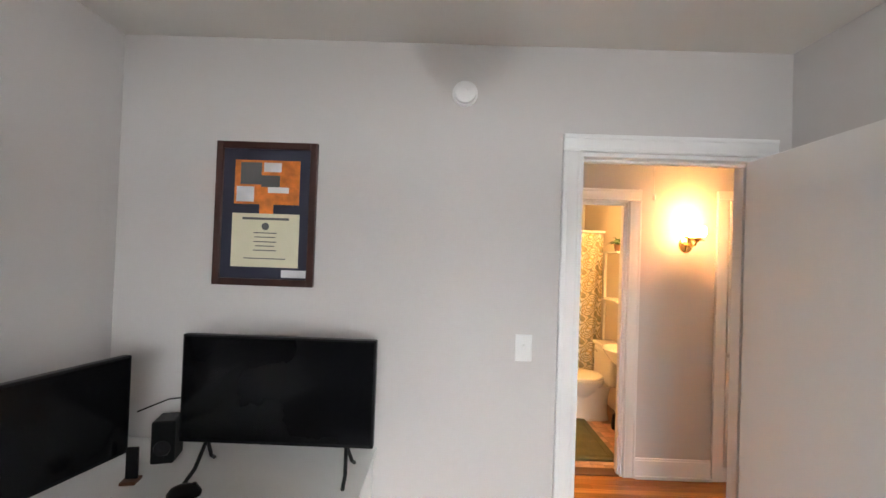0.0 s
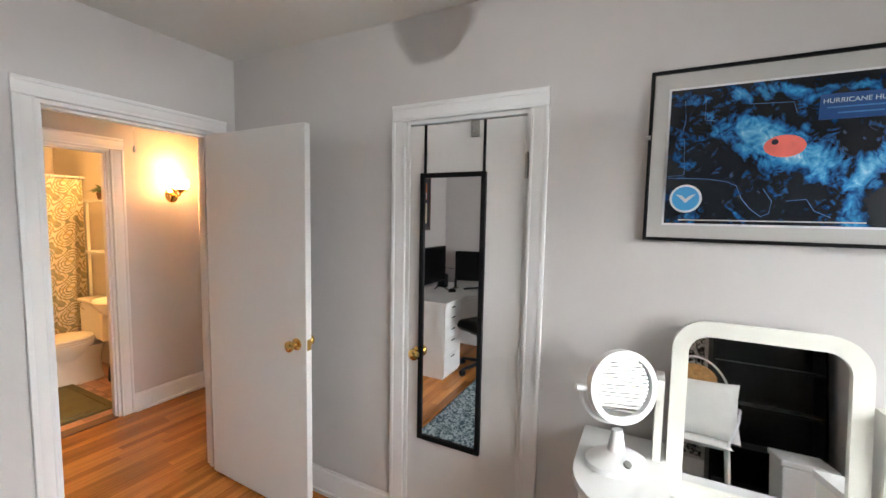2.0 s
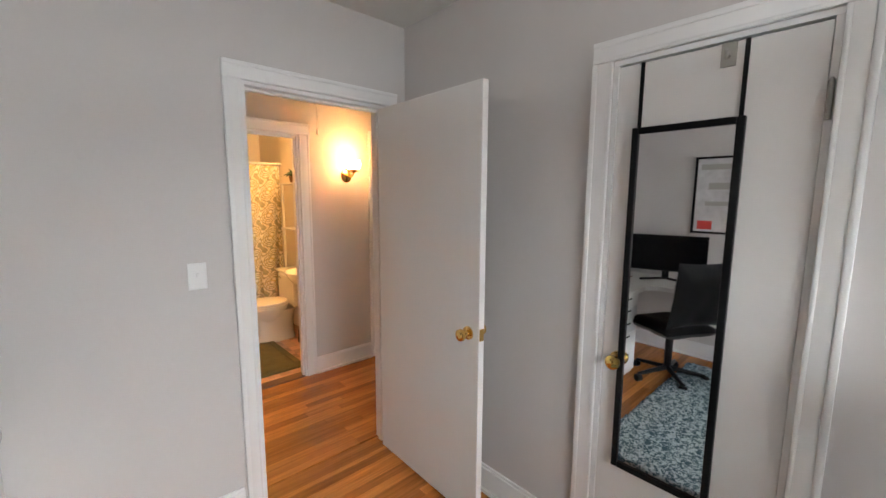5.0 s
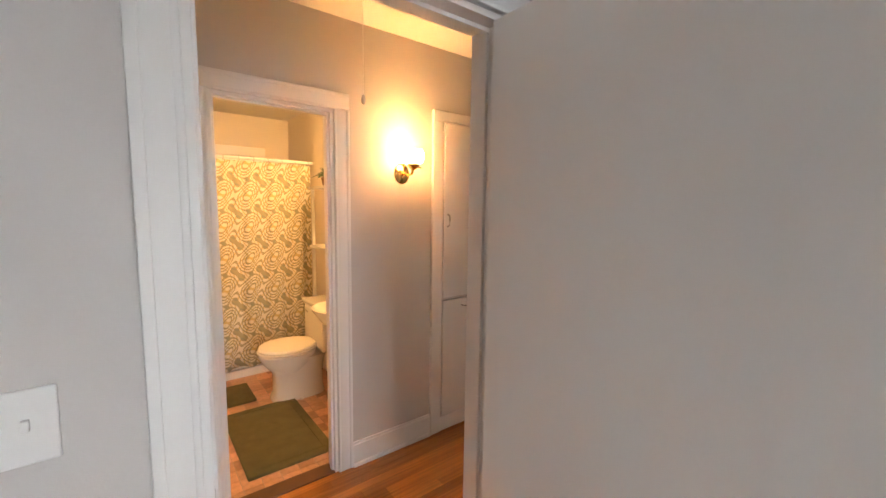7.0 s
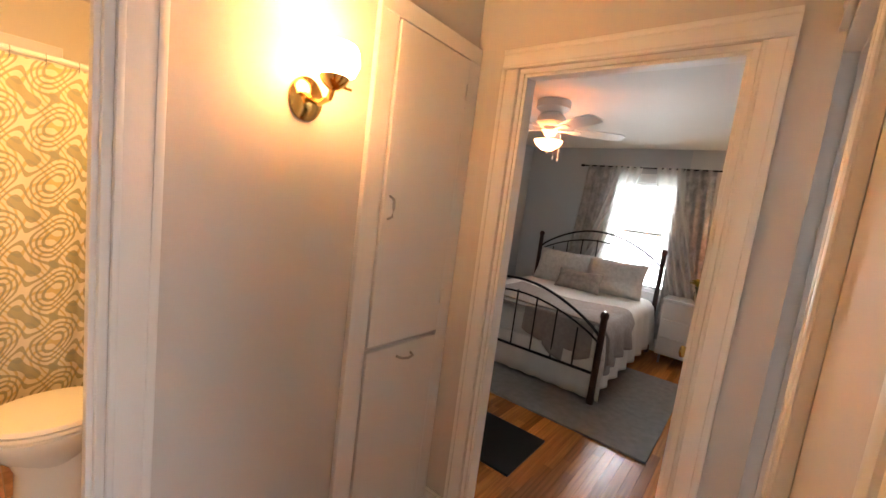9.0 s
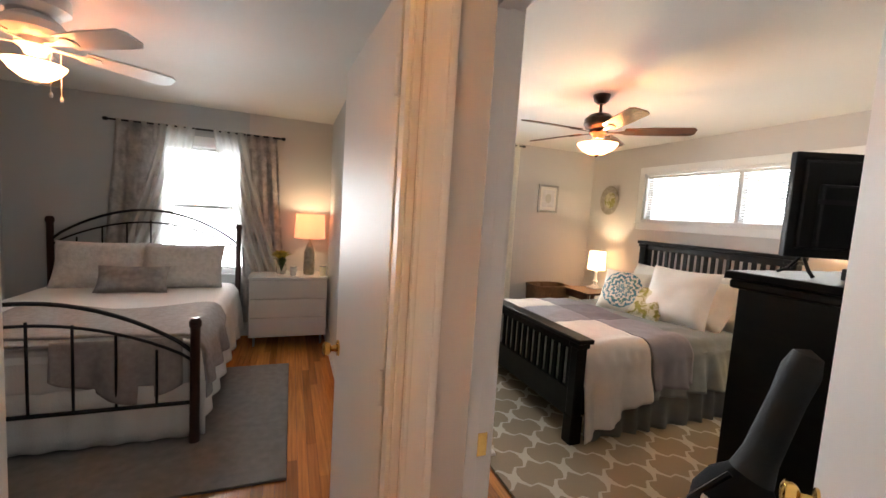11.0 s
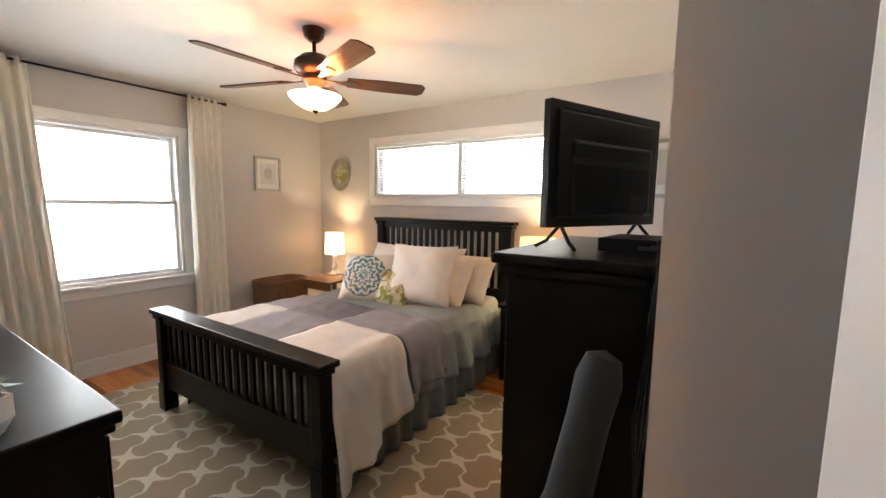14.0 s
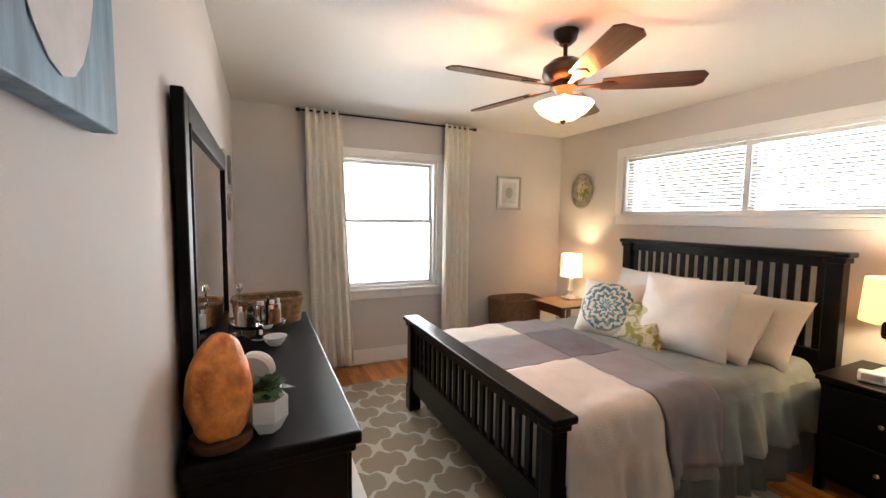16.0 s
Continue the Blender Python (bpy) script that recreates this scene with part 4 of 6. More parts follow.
part("round_badge", lathe(bmesh.new(), [(0.048, 0), (0.048, 0.0006)], 28, (-0.0134, -2.398, 1.665), turn=pose(0, 0, 0, 0, -90, 0)), WHITEPR, st)
part("badge_disc", lathe(bmesh.new(), [(0.041, 0), (0.041, 0.0006)], 28, (-0.0141, -2.398, 1.665), turn=pose(0, 0, 0, 0, -90, 0)), mat("badge_blue", (0.05, 0.30, 0.60), 0.3), st)
part("badge_wing", prism(bmesh.new(), [(-0.03, 0.012), (-0.012, 0.008), (0, -0.004), (0.012, 0.008), (0.03, 0.012), (0, -0.018)], 0, 0.0006), WHITEPR, st, m=Matrix.Translation((-0.0148, -2.398, 1.668)) @ pose(0, 0, 0, 90, 0, -90))
part("title_box", bx(-2.915, -2.73, 1.90, 1.975, 0.0135, 0.0141), mat("print_blue", (0.01, 0.06, 0.20), 0.3), st)
fc_ = bpy.data.curves.new("title_text", "FONT")
fc_.body, fc_.size, fc_.align_x, fc_.extrude = "HURRICANE HUGO", 0.0195, "CENTER", 0.0002
fc_.materials.append(WHITEPR)
tt = new("title_text", fc_)
tt.parent = st
tt.matrix_basis = Matrix.Translation((-0.0146, -2.8225, 1.948)) @ pose(0, 0, 0, 90, 0, -90)
for z, w in ((1.933, 0.075), (1.916, 0.05)):
    part("title_line", bx(-2.8225 - w, -2.8225 + w, z, z + 0.004, 0.0142, 0.0147), mat("pale_blue_print", (0.06, 0.20, 0.45), 0.4, bump=0), st)
for pts in ([(0.25, 0.19), (0.245, 0.13), (0.25, 0.09)], [(0.19, 0.19), (0.19, 0.12), (0.16, 0.115)], [(0.08, 0.19), (0.07, 0.16), (-0.04, 0.155), (-0.05, 0.12)], [(0.245, 0.06), (0.24, -0.06), (0.29, -0.065)],
            [(0.29, -0.07), (0.18, -0.075), (0.12, -0.085), (0.09, -0.10), (0.075, -0.14), (0.05, -0.175), (0.02, -0.20), (0.0, -0.19), (-0.005, -0.15), (0.02, -0.11)], [(-0.04, -0.15), (-0.09, -0.145), (-0.11, -0.18), (-0.15, -0.20)]):
    part("map_outline", tube(bmesh.new(), [(-0.0134, -2.629 + a, 1.8065 + b) for a, b in pts], 0.0012, 4), mat("outline_blue", (0.03, 0.13, 0.28), 0.4, bump=0), st)
part("caption_line", bx(-2.86, -2.38, 1.590, 1.594, 0.0135, 0.0141), GREYMAT, st)
for y in (-2.985, -2.272):
    part("clip", B(-0.026, y - 0.008, 1.87, -0.001, y + 0.008, 1.885), CHROME, st)

# vanity
va = thing("vanity", "white vanity table with rounded side pedestals and drawers", "vanity")


def pedestal_outline(y_in, y_out):
    s = 1 if y_out > y_in else -1
    r = 0.22
    pts = [(-0.02, y_in), (-0.50, y_in)]
    for i in range(9):
        a = math.pi / 2 * i / 8
        pts.append((-0.28 - r * math.cos(a), y_out - s * r + s * r * math.sin(a)))
    pts.append((-0.02, y_out))
    return pts


for yi, yo in ((-2.39, -2.12), (-2.875, -3.14)):
    s = 1 if yo > yi else -1
    part("pedestal", prism(bmesh.new(), [(x * 0.97 - 0.0, y - s * 0.008) for x, y in pedestal_outline(yi + s * 0.008, yo)], 0.10, 0.755), CREAMF, va)
    part("pedestal_top", prism(bmesh.new(), [(x - (0.012 if x < -0.1 else 0), y) for x, y in pedestal_outline(yi, yo + s * 0.01)], 0.755, 0.78), WHITEF, va)
    for z0, z1 in ((0.62, 0.74), (0.42, 0.60), (0.14, 0.40)):
        d = part("drawer", prism(bmesh.new(), [(x * 0.97 - 0.006, y - s * 0.012) for x, y in pedestal_outline(yi + s * 0.03, yo - s * 0.02)], z0, z1), CREAMF, va)
        knobm = SILVER if s > 0 else mat("teal_glass_knob", (0.03, 0.09, 0.11), 0.15, bump=0)
        part("knob", lathe(bmesh.new(), [(0.006, 0), (0.006, 0.012), (0.016, 0.016), (0.018, 0.024), (0.012, 0.032), (0, 0.034)], 16, (-0.46, (yi + yo) / 2 + s * 0.0, (z0 + z1) / 2), turn=pose(0, 0, 0, 0, -90, -s * 25)), knobm, d)
    for x, y in ((-0.05, yi + s * 0.03), (-0.05, yo - s * 0.04), (-0.44, yi + s * 0.03)):
        part("leg", rod(bmesh.new(), (x, y, 0), (x, y, 0.10), 0.014, 10, 0.02), CREAMF, va)
part("table_deck", B(-0.47, -2.875, 0.64, -0.02, -2.39, 0.662, 0.003), WHITEF, va)
d = part("middle_drawer", B(-0.465, -2.868, 0.53, -0.03, -2.397, 0.64, 0.003), CREAMF, va)
part("knob", lathe(bmesh.new(), [(0.006, 0), (0.006, 0.012), (0.016, 0.016), (0.018, 0.024), (0.012, 0.032), (0, 0.034)], 16, (-0.465, -2.63, 0.60), turn=pose(0, 0, 0, 0, -90, 0)), mat("green_glass_knob", (0.30, 0.38, 0.12), 0.15, bump=0), d, "green glass knob")


def rounded(w, h, r, top_only=True):
    pts = [(-w / 2, -h / 2), (w / 2, -h / 2)]
    for cx, a0 in ((w / 2 - r, 0), (-w / 2 + r, 90)):
        for i in range(8):
            a = radians(a0 + 90 * i / 7)
            pts.append((cx + r * math.cos(a), h / 2 - r + r * math.sin(a)))
    return pts


def ring_plate(outer, inner, z0, z1):
    bm = bmesh.new()
    n = len(outer)
    vs = [[bm.verts.new((x, y, z)) for x, y in o] for o, z in ((outer, z0), (outer, z1), (inner, z1), (inner, z0))]
    for a, b in zip(vs, vs[1:] + vs[:1]):
        for i in range(n):
            bm.faces.new((a[i], a[(i + 1) % n], b[(i + 1) % n], b[i]))
    return bm


mm = Matrix.Translation((-0.105, -2.635, 0.965)) @ pose(0, 0, 0, 90, 0, -90) @ pose(0, 0, 0, -7)
part("mirror_frame", ring_plate(rounded(0.50, 0.59, 0.10), rounded(0.405, 0.49, 0.06), -0.014, 0.014), CREAMF, va, m=mm)
part("mirror_glass", prism(bmesh.new(), rounded(0.41, 0.495, 0.06), -0.006, 0.002), MIRROR, va, m=mm)
for y in (-2.915, -2.355):
    part("mirror_post", prism(bmesh.new(), [(-0.16, y - 0.012), (-0.06, y - 0.012), (-0.06, y + 0.012), (-0.16, y + 0.012)], 0.66, 1.06) if y > -2.6 else prism(bmesh.new(), [(-0.15, y - 0.012), (-0.06, y - 0.012), (-0.06, y + 0.012), (-0.15, y + 0.012)], 0.66, 1.06), CREAMF, va)
    part("pivot_knob", lathe(bmesh.new(), [(0.006, -0.03), (0.012, -0.025), (0.012, -0.014)], 12, (-0.105, y, 1.0), turn=pose(0, 0, 0, 90 if y > -2.6 else -90)), CREAMF, va)

mk = thing("makeup_mirror", "round white swivel makeup mirror on the vanity", "makeup mirror", (-0.24, -2.235, 0.78), -53)
part("base", lathe(bmesh.new(), [(0.10, 0), (0.10, 0.018), (0.07, 0.035), (0.03, 0.05), (0.018, 0.12)], 24, sy=0.8), WPLAST, mk)
part("dial", lathe(bmesh.new(), [(0.012, 0), (0.012, 0.008), (0, 0.009)], 14, (0, -0.06, 0.033), turn=pose(0, 0, 0, 30)), STEEL, mk)
tm = Matrix.Translation((0, -0.012, 0.27)) @ pose(0, 0, 0, 82)
ringm = part("rim", ring_plate([(0.118 * math.cos(a), 0.118 * math.sin(a)) for a in (i * math.pi / 18 for i in range(36))], [(0.099 * math.cos(a), 0.099 * math.sin(a)) for a in (i * math.pi / 18 for i in range(36))], -0.015, 0.015), WPLAST, mk, m=tm)
part("mirror_glass", lathe(bmesh.new(), [(0.102, -0.004), (0.102, 0.004)], 36), MIRROR, mk, m=tm)
part("yoke", tube(bmesh.new(), [(0.13 * math.cos(a), 0.012, 0.27 + 0.13 * math.sin(a)) for a in (math.pi + math.pi * i / 14 for i in range(15))], 0.008), WPLAST, mk)
for s in (-1, 1):
    part("pivot_knob", rod(bmesh.new(), (s * 0.118, 0.0, 0.27), (s * 0.15, 0.006, 0.27), 0.011), WPLAST, mk)

lo = thing("lotion_bottle", "clear pump bottle with a pink label on the vanity", "bottle", (-0.15, -3.0, 0.78))
part("body", B(-0.022, -0.028, 0, 0.022, 0.028, 0.12, 0.006), AMBER, lo)
part("label", B(-0.0228, -0.022, 0.02, -0.0221, 0.022, 0.10), PAPER, lo)
part("pump", lathe(bmesh.new(), [(0.013, 0.12), (0.013, 0.135), (0.005, 0.137), (0.005, 0.16), (0.011, 0.162), (0.011, 0.172), (0, 0.173)], 14), BLACKP, lo)
part("spout", rod(bmesh.new(), (0, 0, 0.168), (-0.035, 0, 0.164), 0.004), BLACKP, lo)
for y, x, r, h, m_, lab in ((-2.945, -0.20, 0.027, 0.075, JAR, "clear glass candle jar on the vanity"), (-3.04, -0.23, 0.027, 0.07, WHITEC, "white filled candle jar on the vanity")):
    j = thing("candle_jar", lab, "jar", (x, y, 0.78))
    part("glass", lathe(bmesh.new(), [(r * 0.9, 0), (r, 0.006), (r, h), (r - 0.003, h), (r - 0.003, 0.008), (0, 0.008)], 20), m_ if m_ is not JAR else JAR, j)
    part("wax", lathe(bmesh.new(), [(r - 0.004, 0.009), (r - 0.004, h * 0.5), (0, h * 0.5)], 20), WHITEC, j)
bj = thing("brush_jar", "glass jar holding makeup brushes on the vanity", "jar", (-0.17, -3.085, 0.78))
part("glass", lathe(bmesh.new(), [(0.024, 0), (0.026, 0.006), (0.026, 0.09), (0.023, 0.09), (0.022, 0.008), (0, 0.008)], 20), JAR, bj)
for dx, dy in ((0.02, 0.01), (-0.015, -0.03), (0.0, 0.025), (-0.01, 0.0)):
    b = part("brush", rod(bmesh.new(), (0, 0, 0.012), (dx, dy, 0.13), 0.003), BLACKP, bj)
    part("bristles", rod(bmesh.new(), (dx, dy, 0.13), (dx * 1.2, dy * 1.2, 0.152), 0.005, 8, 0.008), DARKW, b)

# wicker chair and pillow seen in the vanity mirror
wc = thing("wire_chair", "white wire armchair with a tan cane back", "chair", (-2.35, -2.68, 0), -84)
part("seat", cushion(0.5, 0.48, 0.08, 8), WHITEC, wc, m=pose(0, 0, 0.45))
part("back_panel", lathe(bmesh.new(), [(0.16, 0), (0.16, 0.012)], 24, (0, -0.25, 0.86), sy=0.75, turn=pose(0, 0, 0, 90)), TANW, wc, "tan cane panel")
part("back_hoop", tube(bmesh.new(), [(0.27 * math.cos(a), -0.25, 0.62 + 0.42 * math.sin(a)) for a in (math.pi * i / 20 for i in range(21))], 0.009), WPLAST, wc)
for x in (-0.22, 0.22):
    for y in (-0.2, 0.2):
        part("leg", rod(bmesh.new(), (x, y, 0.45), (x * 1.1, y * 1.1, 0), 0.011), WPLAST, wc)
    part("arm", tube(bmesh.new(), [(x * 1.2, -0.24, 0.68), (x * 1.35, 0.0, 0.70), (x * 1.25, 0.2, 0.64), (x, 0.2, 0.46)], 0.009), WPLAST, wc)
single("throw_pillow", cushion(0.56, 0.44, 0.17, 3), WHITEC, "plump white cotton pillow on the wire chair", "pillow", m=pose(-2.28, -2.69, 0.68, -68, 0, -86))
single("woven_throw", sheet(lambda u, v: (-2.88 + 0.02 * math.sin(u * 9), -2.80 + 0.46 * u, 1.27 - 1.1 * v + 0.02 * math.sin(u * 7)), 16, 16), BWPRINT, "black and white woven throw on the wall", "throw", solid=0.012)
bk = thing("black_shelf", "black open shelf unit in the office corner", "shelf", (-2.75, -3.2, 0))
for y in (-0.37, 0.35):
    part("side_panel", B(-0.13, y, 0, 0.13, y + 0.02, 1.35, 0.002), BLACKW, bk)
part("back_panel", B(-0.13, -0.35, 0, -0.12, 0.35, 1.35), BLACKW, bk)
for z in (0.03, 0.36, 0.69, 1.02, 1.33):
    part("shelf", B(-0.12, -0.35, z, 0.128, 0.35, z + 0.02, 0.002), BLACKW, bk)
hp = thing("storage_bin", "plain white lidded bin on the floor", "bin", (-2.2, -3.3, 0))
part("body", B(-0.16, -0.14, 0, 0.16, 0.14, 0.44, 0.012), WPLAST, hp)
part("lid", B(-0.17, -0.15, 0.44, 0.17, 0.15, 0.48, 0.01), WPLAST, hp)

# office ceiling fan


def ceiling_fan(name, label, at, z_blade, radius, angles, blade_m, metal, bowl, drop, bowl_m=GLOW, blade_w=1.0):
    th = thing(name, label, "ceiling fan", at)
    part("canopy", lathe(bmesh.new(), [(0.03, z_blade + drop - 0.07), (0.055, z_blade + drop - 0.05), (0.066, z_blade + drop - 0.01), (0.066, z_blade + drop)], 24), metal, th)
    part("downrod", rod(bmesh.new(), (0, 0, z_blade + 0.1), (0, 0, z_blade + drop - 0.03), 0.012), metal, th)
    part("motor", lathe(bmesh.new(), [(0.03, z_blade + 0.15), (0.075, z_blade + 0.135), (0.115, z_blade + 0.10), (0.12, z_blade + 0.06), (0.10, z_blade + 0.03), (0.07, z_blade + 0.02), (0.075, z_blade - 0.01), (0.05, z_blade - 0.03), (0.04, z_blade - 0.05)], 32), metal, th)
    w0, w1 = 0.052 * blade_w, 0.068 * blade_w
    for ang in angles:
        r = pose(0, 0, z_blade, 0, 0, ang) @ pose(0, 0, 0, -12)
        out = [(0.19, -w0), (radius * 0.6, -w1), (radius - 0.03, -w1), (radius, -w1 + 0.03), (radius, w1 - 0.03), (radius - 0.03, w1), (radius * 0.6, w1), (0.19, w0)]
        b = part("blade", prism(bmesh.new(), out, 0, 0.008), blade_m, th, m=r)
        part("blade_iron", prism(bmesh.new(), [(0.07, -0.012), (0.15, -0.014), (0.21, -0.035), (0.25, -0.03), (0.27, 0), (0.25, 0.03), (0.21, 0.035), (0.15, 0.014), (0.07, 0.012)], -0.006, -0.0005), metal, b)
    if bowl:
        part("light_bowl", lathe(bmesh.new(), [(bowl, z_blade - 0.092), (bowl * 0.98, z_blade - 0.10), (bowl * 0.78, z_blade - 0.135), (bowl * 0.42, z_blade - 0.168), (0.02, z_blade - 0.176), (0.02, z_blade - 0.172), (bowl * 0.4, z_blade - 0.163), (bowl * 0.75, z_blade - 0.131), (bowl * 0.95, z_blade - 0.10), (bowl * 0.975, z_blade - 0.092)], 32), bowl_m, th, "lit frosted glass bowl")
        part("finial", lathe(bmesh.new(), [(0.02, z_blade - 0.174), (0.018, z_blade - 0.182), (0.008, z_blade - 0.195), (0, z_blade - 0.198)], 14), metal, th)
    return th


ceiling_fan("ceiling_fan", "beige bladed ceiling fan with a lit bowl in the office", (-1.45, -1.81, 0), 2.185, 0.66, (88, 16, -56, 160, 232), BEIGEW, BRONZE, 0.15, 0.315, GLOWO, 0.72)

# ---- hall ----
lin = thing("linen_cupboard", "built-in white linen cupboard with two doors", "cupboard")
for a, b, c, d in ((0.52, 0.60, 0, 2.06), (1.0, 1.076, 0, 2.06), (0.52, 1.076, 2.06, 2.125)):
    part("casing", B(a, 1.226, c, b, 1.2495, d, 0.004), TRIM, lin)
part("plinth", B(0.60, 1.232, 0, 1.0, 1.2495, 0.10, 0.003), TRIM, lin)
for z0, z1 in ((0.93, 2.055), (0.11, 0.91)):
    d = part("cupboard_door", B(0.606, 1.22, z0, 0.994, 1.2495, z1, 0.004), DOORP, lin)
    if z0 > 0.5:
        part("handle", tube(bmesh.new(), [(0.635, 1.22, 1.40), (0.632, 1.196, 1.41), (0.63, 1.19, 1.44), (0.632, 1.196, 1.47), (0.635, 1.22, 1.48)], 0.005), STEEL, d, "small arched steel handle")
        for z in (1.08, 1.93):
            part("hinge", B(0.985, 1.212, z - 0.03, 1.01, 1.222, z + 0.03, 0.002), TRIM, d)
    else:
        part("handle", tube(bmesh.new(), [(0.76, 1.22, 0.865), (0.77, 1.196, 0.862), (0.80, 1.19, 0.86), (0.83, 1.196, 0.862), (0.84, 1.22, 0.865)], 0.005), STEEL, d, "small arched steel handle")
sc = thing("wall_sconce", "brass wall sconce with a lit frosted globe", "wall lamp", (0.30, 1.25, 1.72))
part("back_plate", lathe(bmesh.new(), [(0.052, 0), (0.052, 0.008), (0.035, 0.018), (0.012, 0.022)], 24, sy=1.15, turn=OUT_N), BRASS, sc)
part("arm", tube(bmesh.new(), [(0, -0.02, 0), (0, -0.07, -0.015), (0, -0.115, -0.005), (0, -0.13, 0.03)], 0.008), BRASS, sc)
part("cup", lathe(bmesh.new(), [(0.012, 0.015), (0.03, 0.03), (0.038, 0.045), (0.038, 0.05)], 20, (0, -0.13, 0)), BRASS, sc)
part("globe", lathe(bmesh.new(), [(0.032, 0.045), (0.052, 0.058), (0.062, 0.085), (0.058, 0.115), (0.05, 0.128), (0.047, 0.128), (0.055, 0.114), (0.059, 0.085), (0.049, 0.061), (0.029, 0.05)], 24, (0, -0.13, 0)), GLOWH, sc, "lit frosted glass shade")
part("switch_key", rod(bmesh.new(), (0.03, -0.13, 0.03), (0.055, -0.13, 0.03), 0.004), BRASS, sc)
pc = thing("pull_cord", "thin pull cord with a clear bead hanging from the ceiling", "pull cord", (-0.12, 0.9, 0))
part("cord", rod(bmesh.new(), (0, 0, 2.03), (0, 0, 2.5), 0.0018, 6), WPLAST, pc)
part("bead", lathe(bmesh.new(), [(0, 1.985), (0.009, 1.995), (0.011, 2.01), (0.006, 2.028), (0, 2.032)], 14), WPLAST, pc)

# ---- bathroom ----


def loft_box(rows):
    """A rounded column from stacked rings; each row is (x from, x to, half width, z)."""
    bm = bmesh.new()
    rings = []
    for x0, x1, w, z in rows:
        ring = []
        for k in range(24):
            a = 2 * math.pi * k / 24
            ca, sa = math.cos(a), math.sin(a)
            q = 0.55
            ring.append(bm.verts.new(((x0 + x1) / 2 + (x1 - x0) / 2 * math.copysign(abs(ca) ** q, ca), w * math.copysign(abs(sa) ** q, sa), z)))
        rings.append(ring)
    for lo_, hi_ in zip(rings, rings[1:]):
        for k in range(24):
            bm.faces.new((lo_[k], lo_[(k + 1) % 24], hi_[(k + 1) % 24], hi_[k]))
    bm.faces.new(rings[0][::-1]), bm.faces.new(rings[-1])
    return bm


tub = thing("bathtub", "white bathtub behind the shower curtain", "bathtub")
part("apron", B(-1.0, 2.97, 0, 0.36, 3.02, 0.42, 0.01), PORC, tub)
part("rim", B(-1.0, 2.96, 0.42, 0.36, 3.04, 0.45, 0.01), PORC, tub)
part("foot_skirt", B(-1.0, 2.945, 0, 0.36, 2.97, 0.075, 0.006), PORC, tub)
cr = thing("shower_rod", "white shower curtain rod across the bathroom", "shower rod")
part("pole", rod(bmesh.new(), (-1.0, 2.90, 1.91), (0.36, 2.90, 1.91), 0.013), WPLAST, cr)
for k in range(12):
    part("ring", tube(bmesh.new(), [(-0.95 + k * 0.115, 2.90 + 0.02 * math.cos(a), 1.90 + 0.024 * math.sin(a)) for a in (2 * math.pi * i / 10 for i in range(11))], 0.002, 5), STEEL, cr)
single("shower_curtain", sheet(lambda u, v: (-0.98 + 1.32 * u, 2.90 + 0.022 * math.sin(u * 40) * (0.5 + v) + 0.008 * math.sin(u * 91 + v * 3), 1.89 - 1.78 * v), 150, 16), DAMASK, "ochre and grey scroll patterned shower curtain", "shower curtain", solid=0.002, smooth=True)
bw = thing("window_5", "white casing of the bathroom window above the tub", "window", kind="structure")
for a, b, c, d in ((-0.86, -0.78, 1.3, 2.0), (0.02, 0.10, 1.3, 2.0), (-0.88, 0.12, 2.0, 2.09)):
    part("window_casing", B(a, 3.575, c, b, 3.5995, d, 0.004), TRIM, bw)
part("blind_panel", B(-0.78, 3.585, 1.3, 0.02, 3.5995, 2.0), SLAT, bw)
to = thing("toilet", "white porcelain toilet with a lidded tank", "toilet", (-0.06, 2.36, 0), 0)
part("bowl", lathe(bmesh.new(), [(0.09, 0.20), (0.125, 0.25), (0.16, 0.30), (0.18, 0.35), (0.185, 0.375), (0.175, 0.385)], 32, (0.0, 0, 0), sx=1.2, sy=0.97), PORC, to)
part("pedestal", loft_box([(-0.14, 0.27, 0.115, 0.0), (-0.14, 0.27, 0.115, 0.02), (-0.12, 0.26, 0.10, 0.06), (-0.12, 0.26, 0.095, 0.20), (-0.15, 0.27, 0.12, 0.28), (-0.17, 0.28, 0.15, 0.34)]), PORC, to)
part("seat", lathe(bmesh.new(), [(0.185, 0.385), (0.19, 0.395), (0.185, 0.405)], 28, sx=1.22, sy=0.98), PORC, to)
part("lid", lathe(bmesh.new(), [(0.18, 0.407), (0.187, 0.415), (0.18, 0.43), (0.1, 0.437), (0, 0.438)], 28, sx=1.2, sy=0.97), PORC, to)
tk = part("tank", B(0.20, -0.22, 0.36, 0.40, 0.22, 0.70, 0.03), PORC, to)
part("tank_lid", B(0.19, -0.235, 0.70, 0.41, 0.235, 0.735, 0.012), PORC, tk)
part("flush_lever", rod(bmesh.new(), (0.195, 0.15, 0.65), (0.19, 0.09, 0.64), 0.006), CHROME, tk)
for s in (-1, 1):
    part("bolt_cap", lathe(bmesh.new(), [(0.016, 0), (0.014, 0.014), (0, 0.018)], 10, (0.06, s * 0.115, 0.0)), PORC, to)
sn = thing("wash_basin", "white wall-hung basin at the bathroom wall", "basin", (0.18, 1.95, 0))
part("bowl", lathe(bmesh.new(), [(0.06, 0.62), (0.14, 0.68), (0.20, 0.755), (0.215, 0.78), (0.20, 0.785), (0.17, 0.75), (0.1, 0.70), (0, 0.69)], 28, sx=0.85, sy=1.0), PORC, sn)
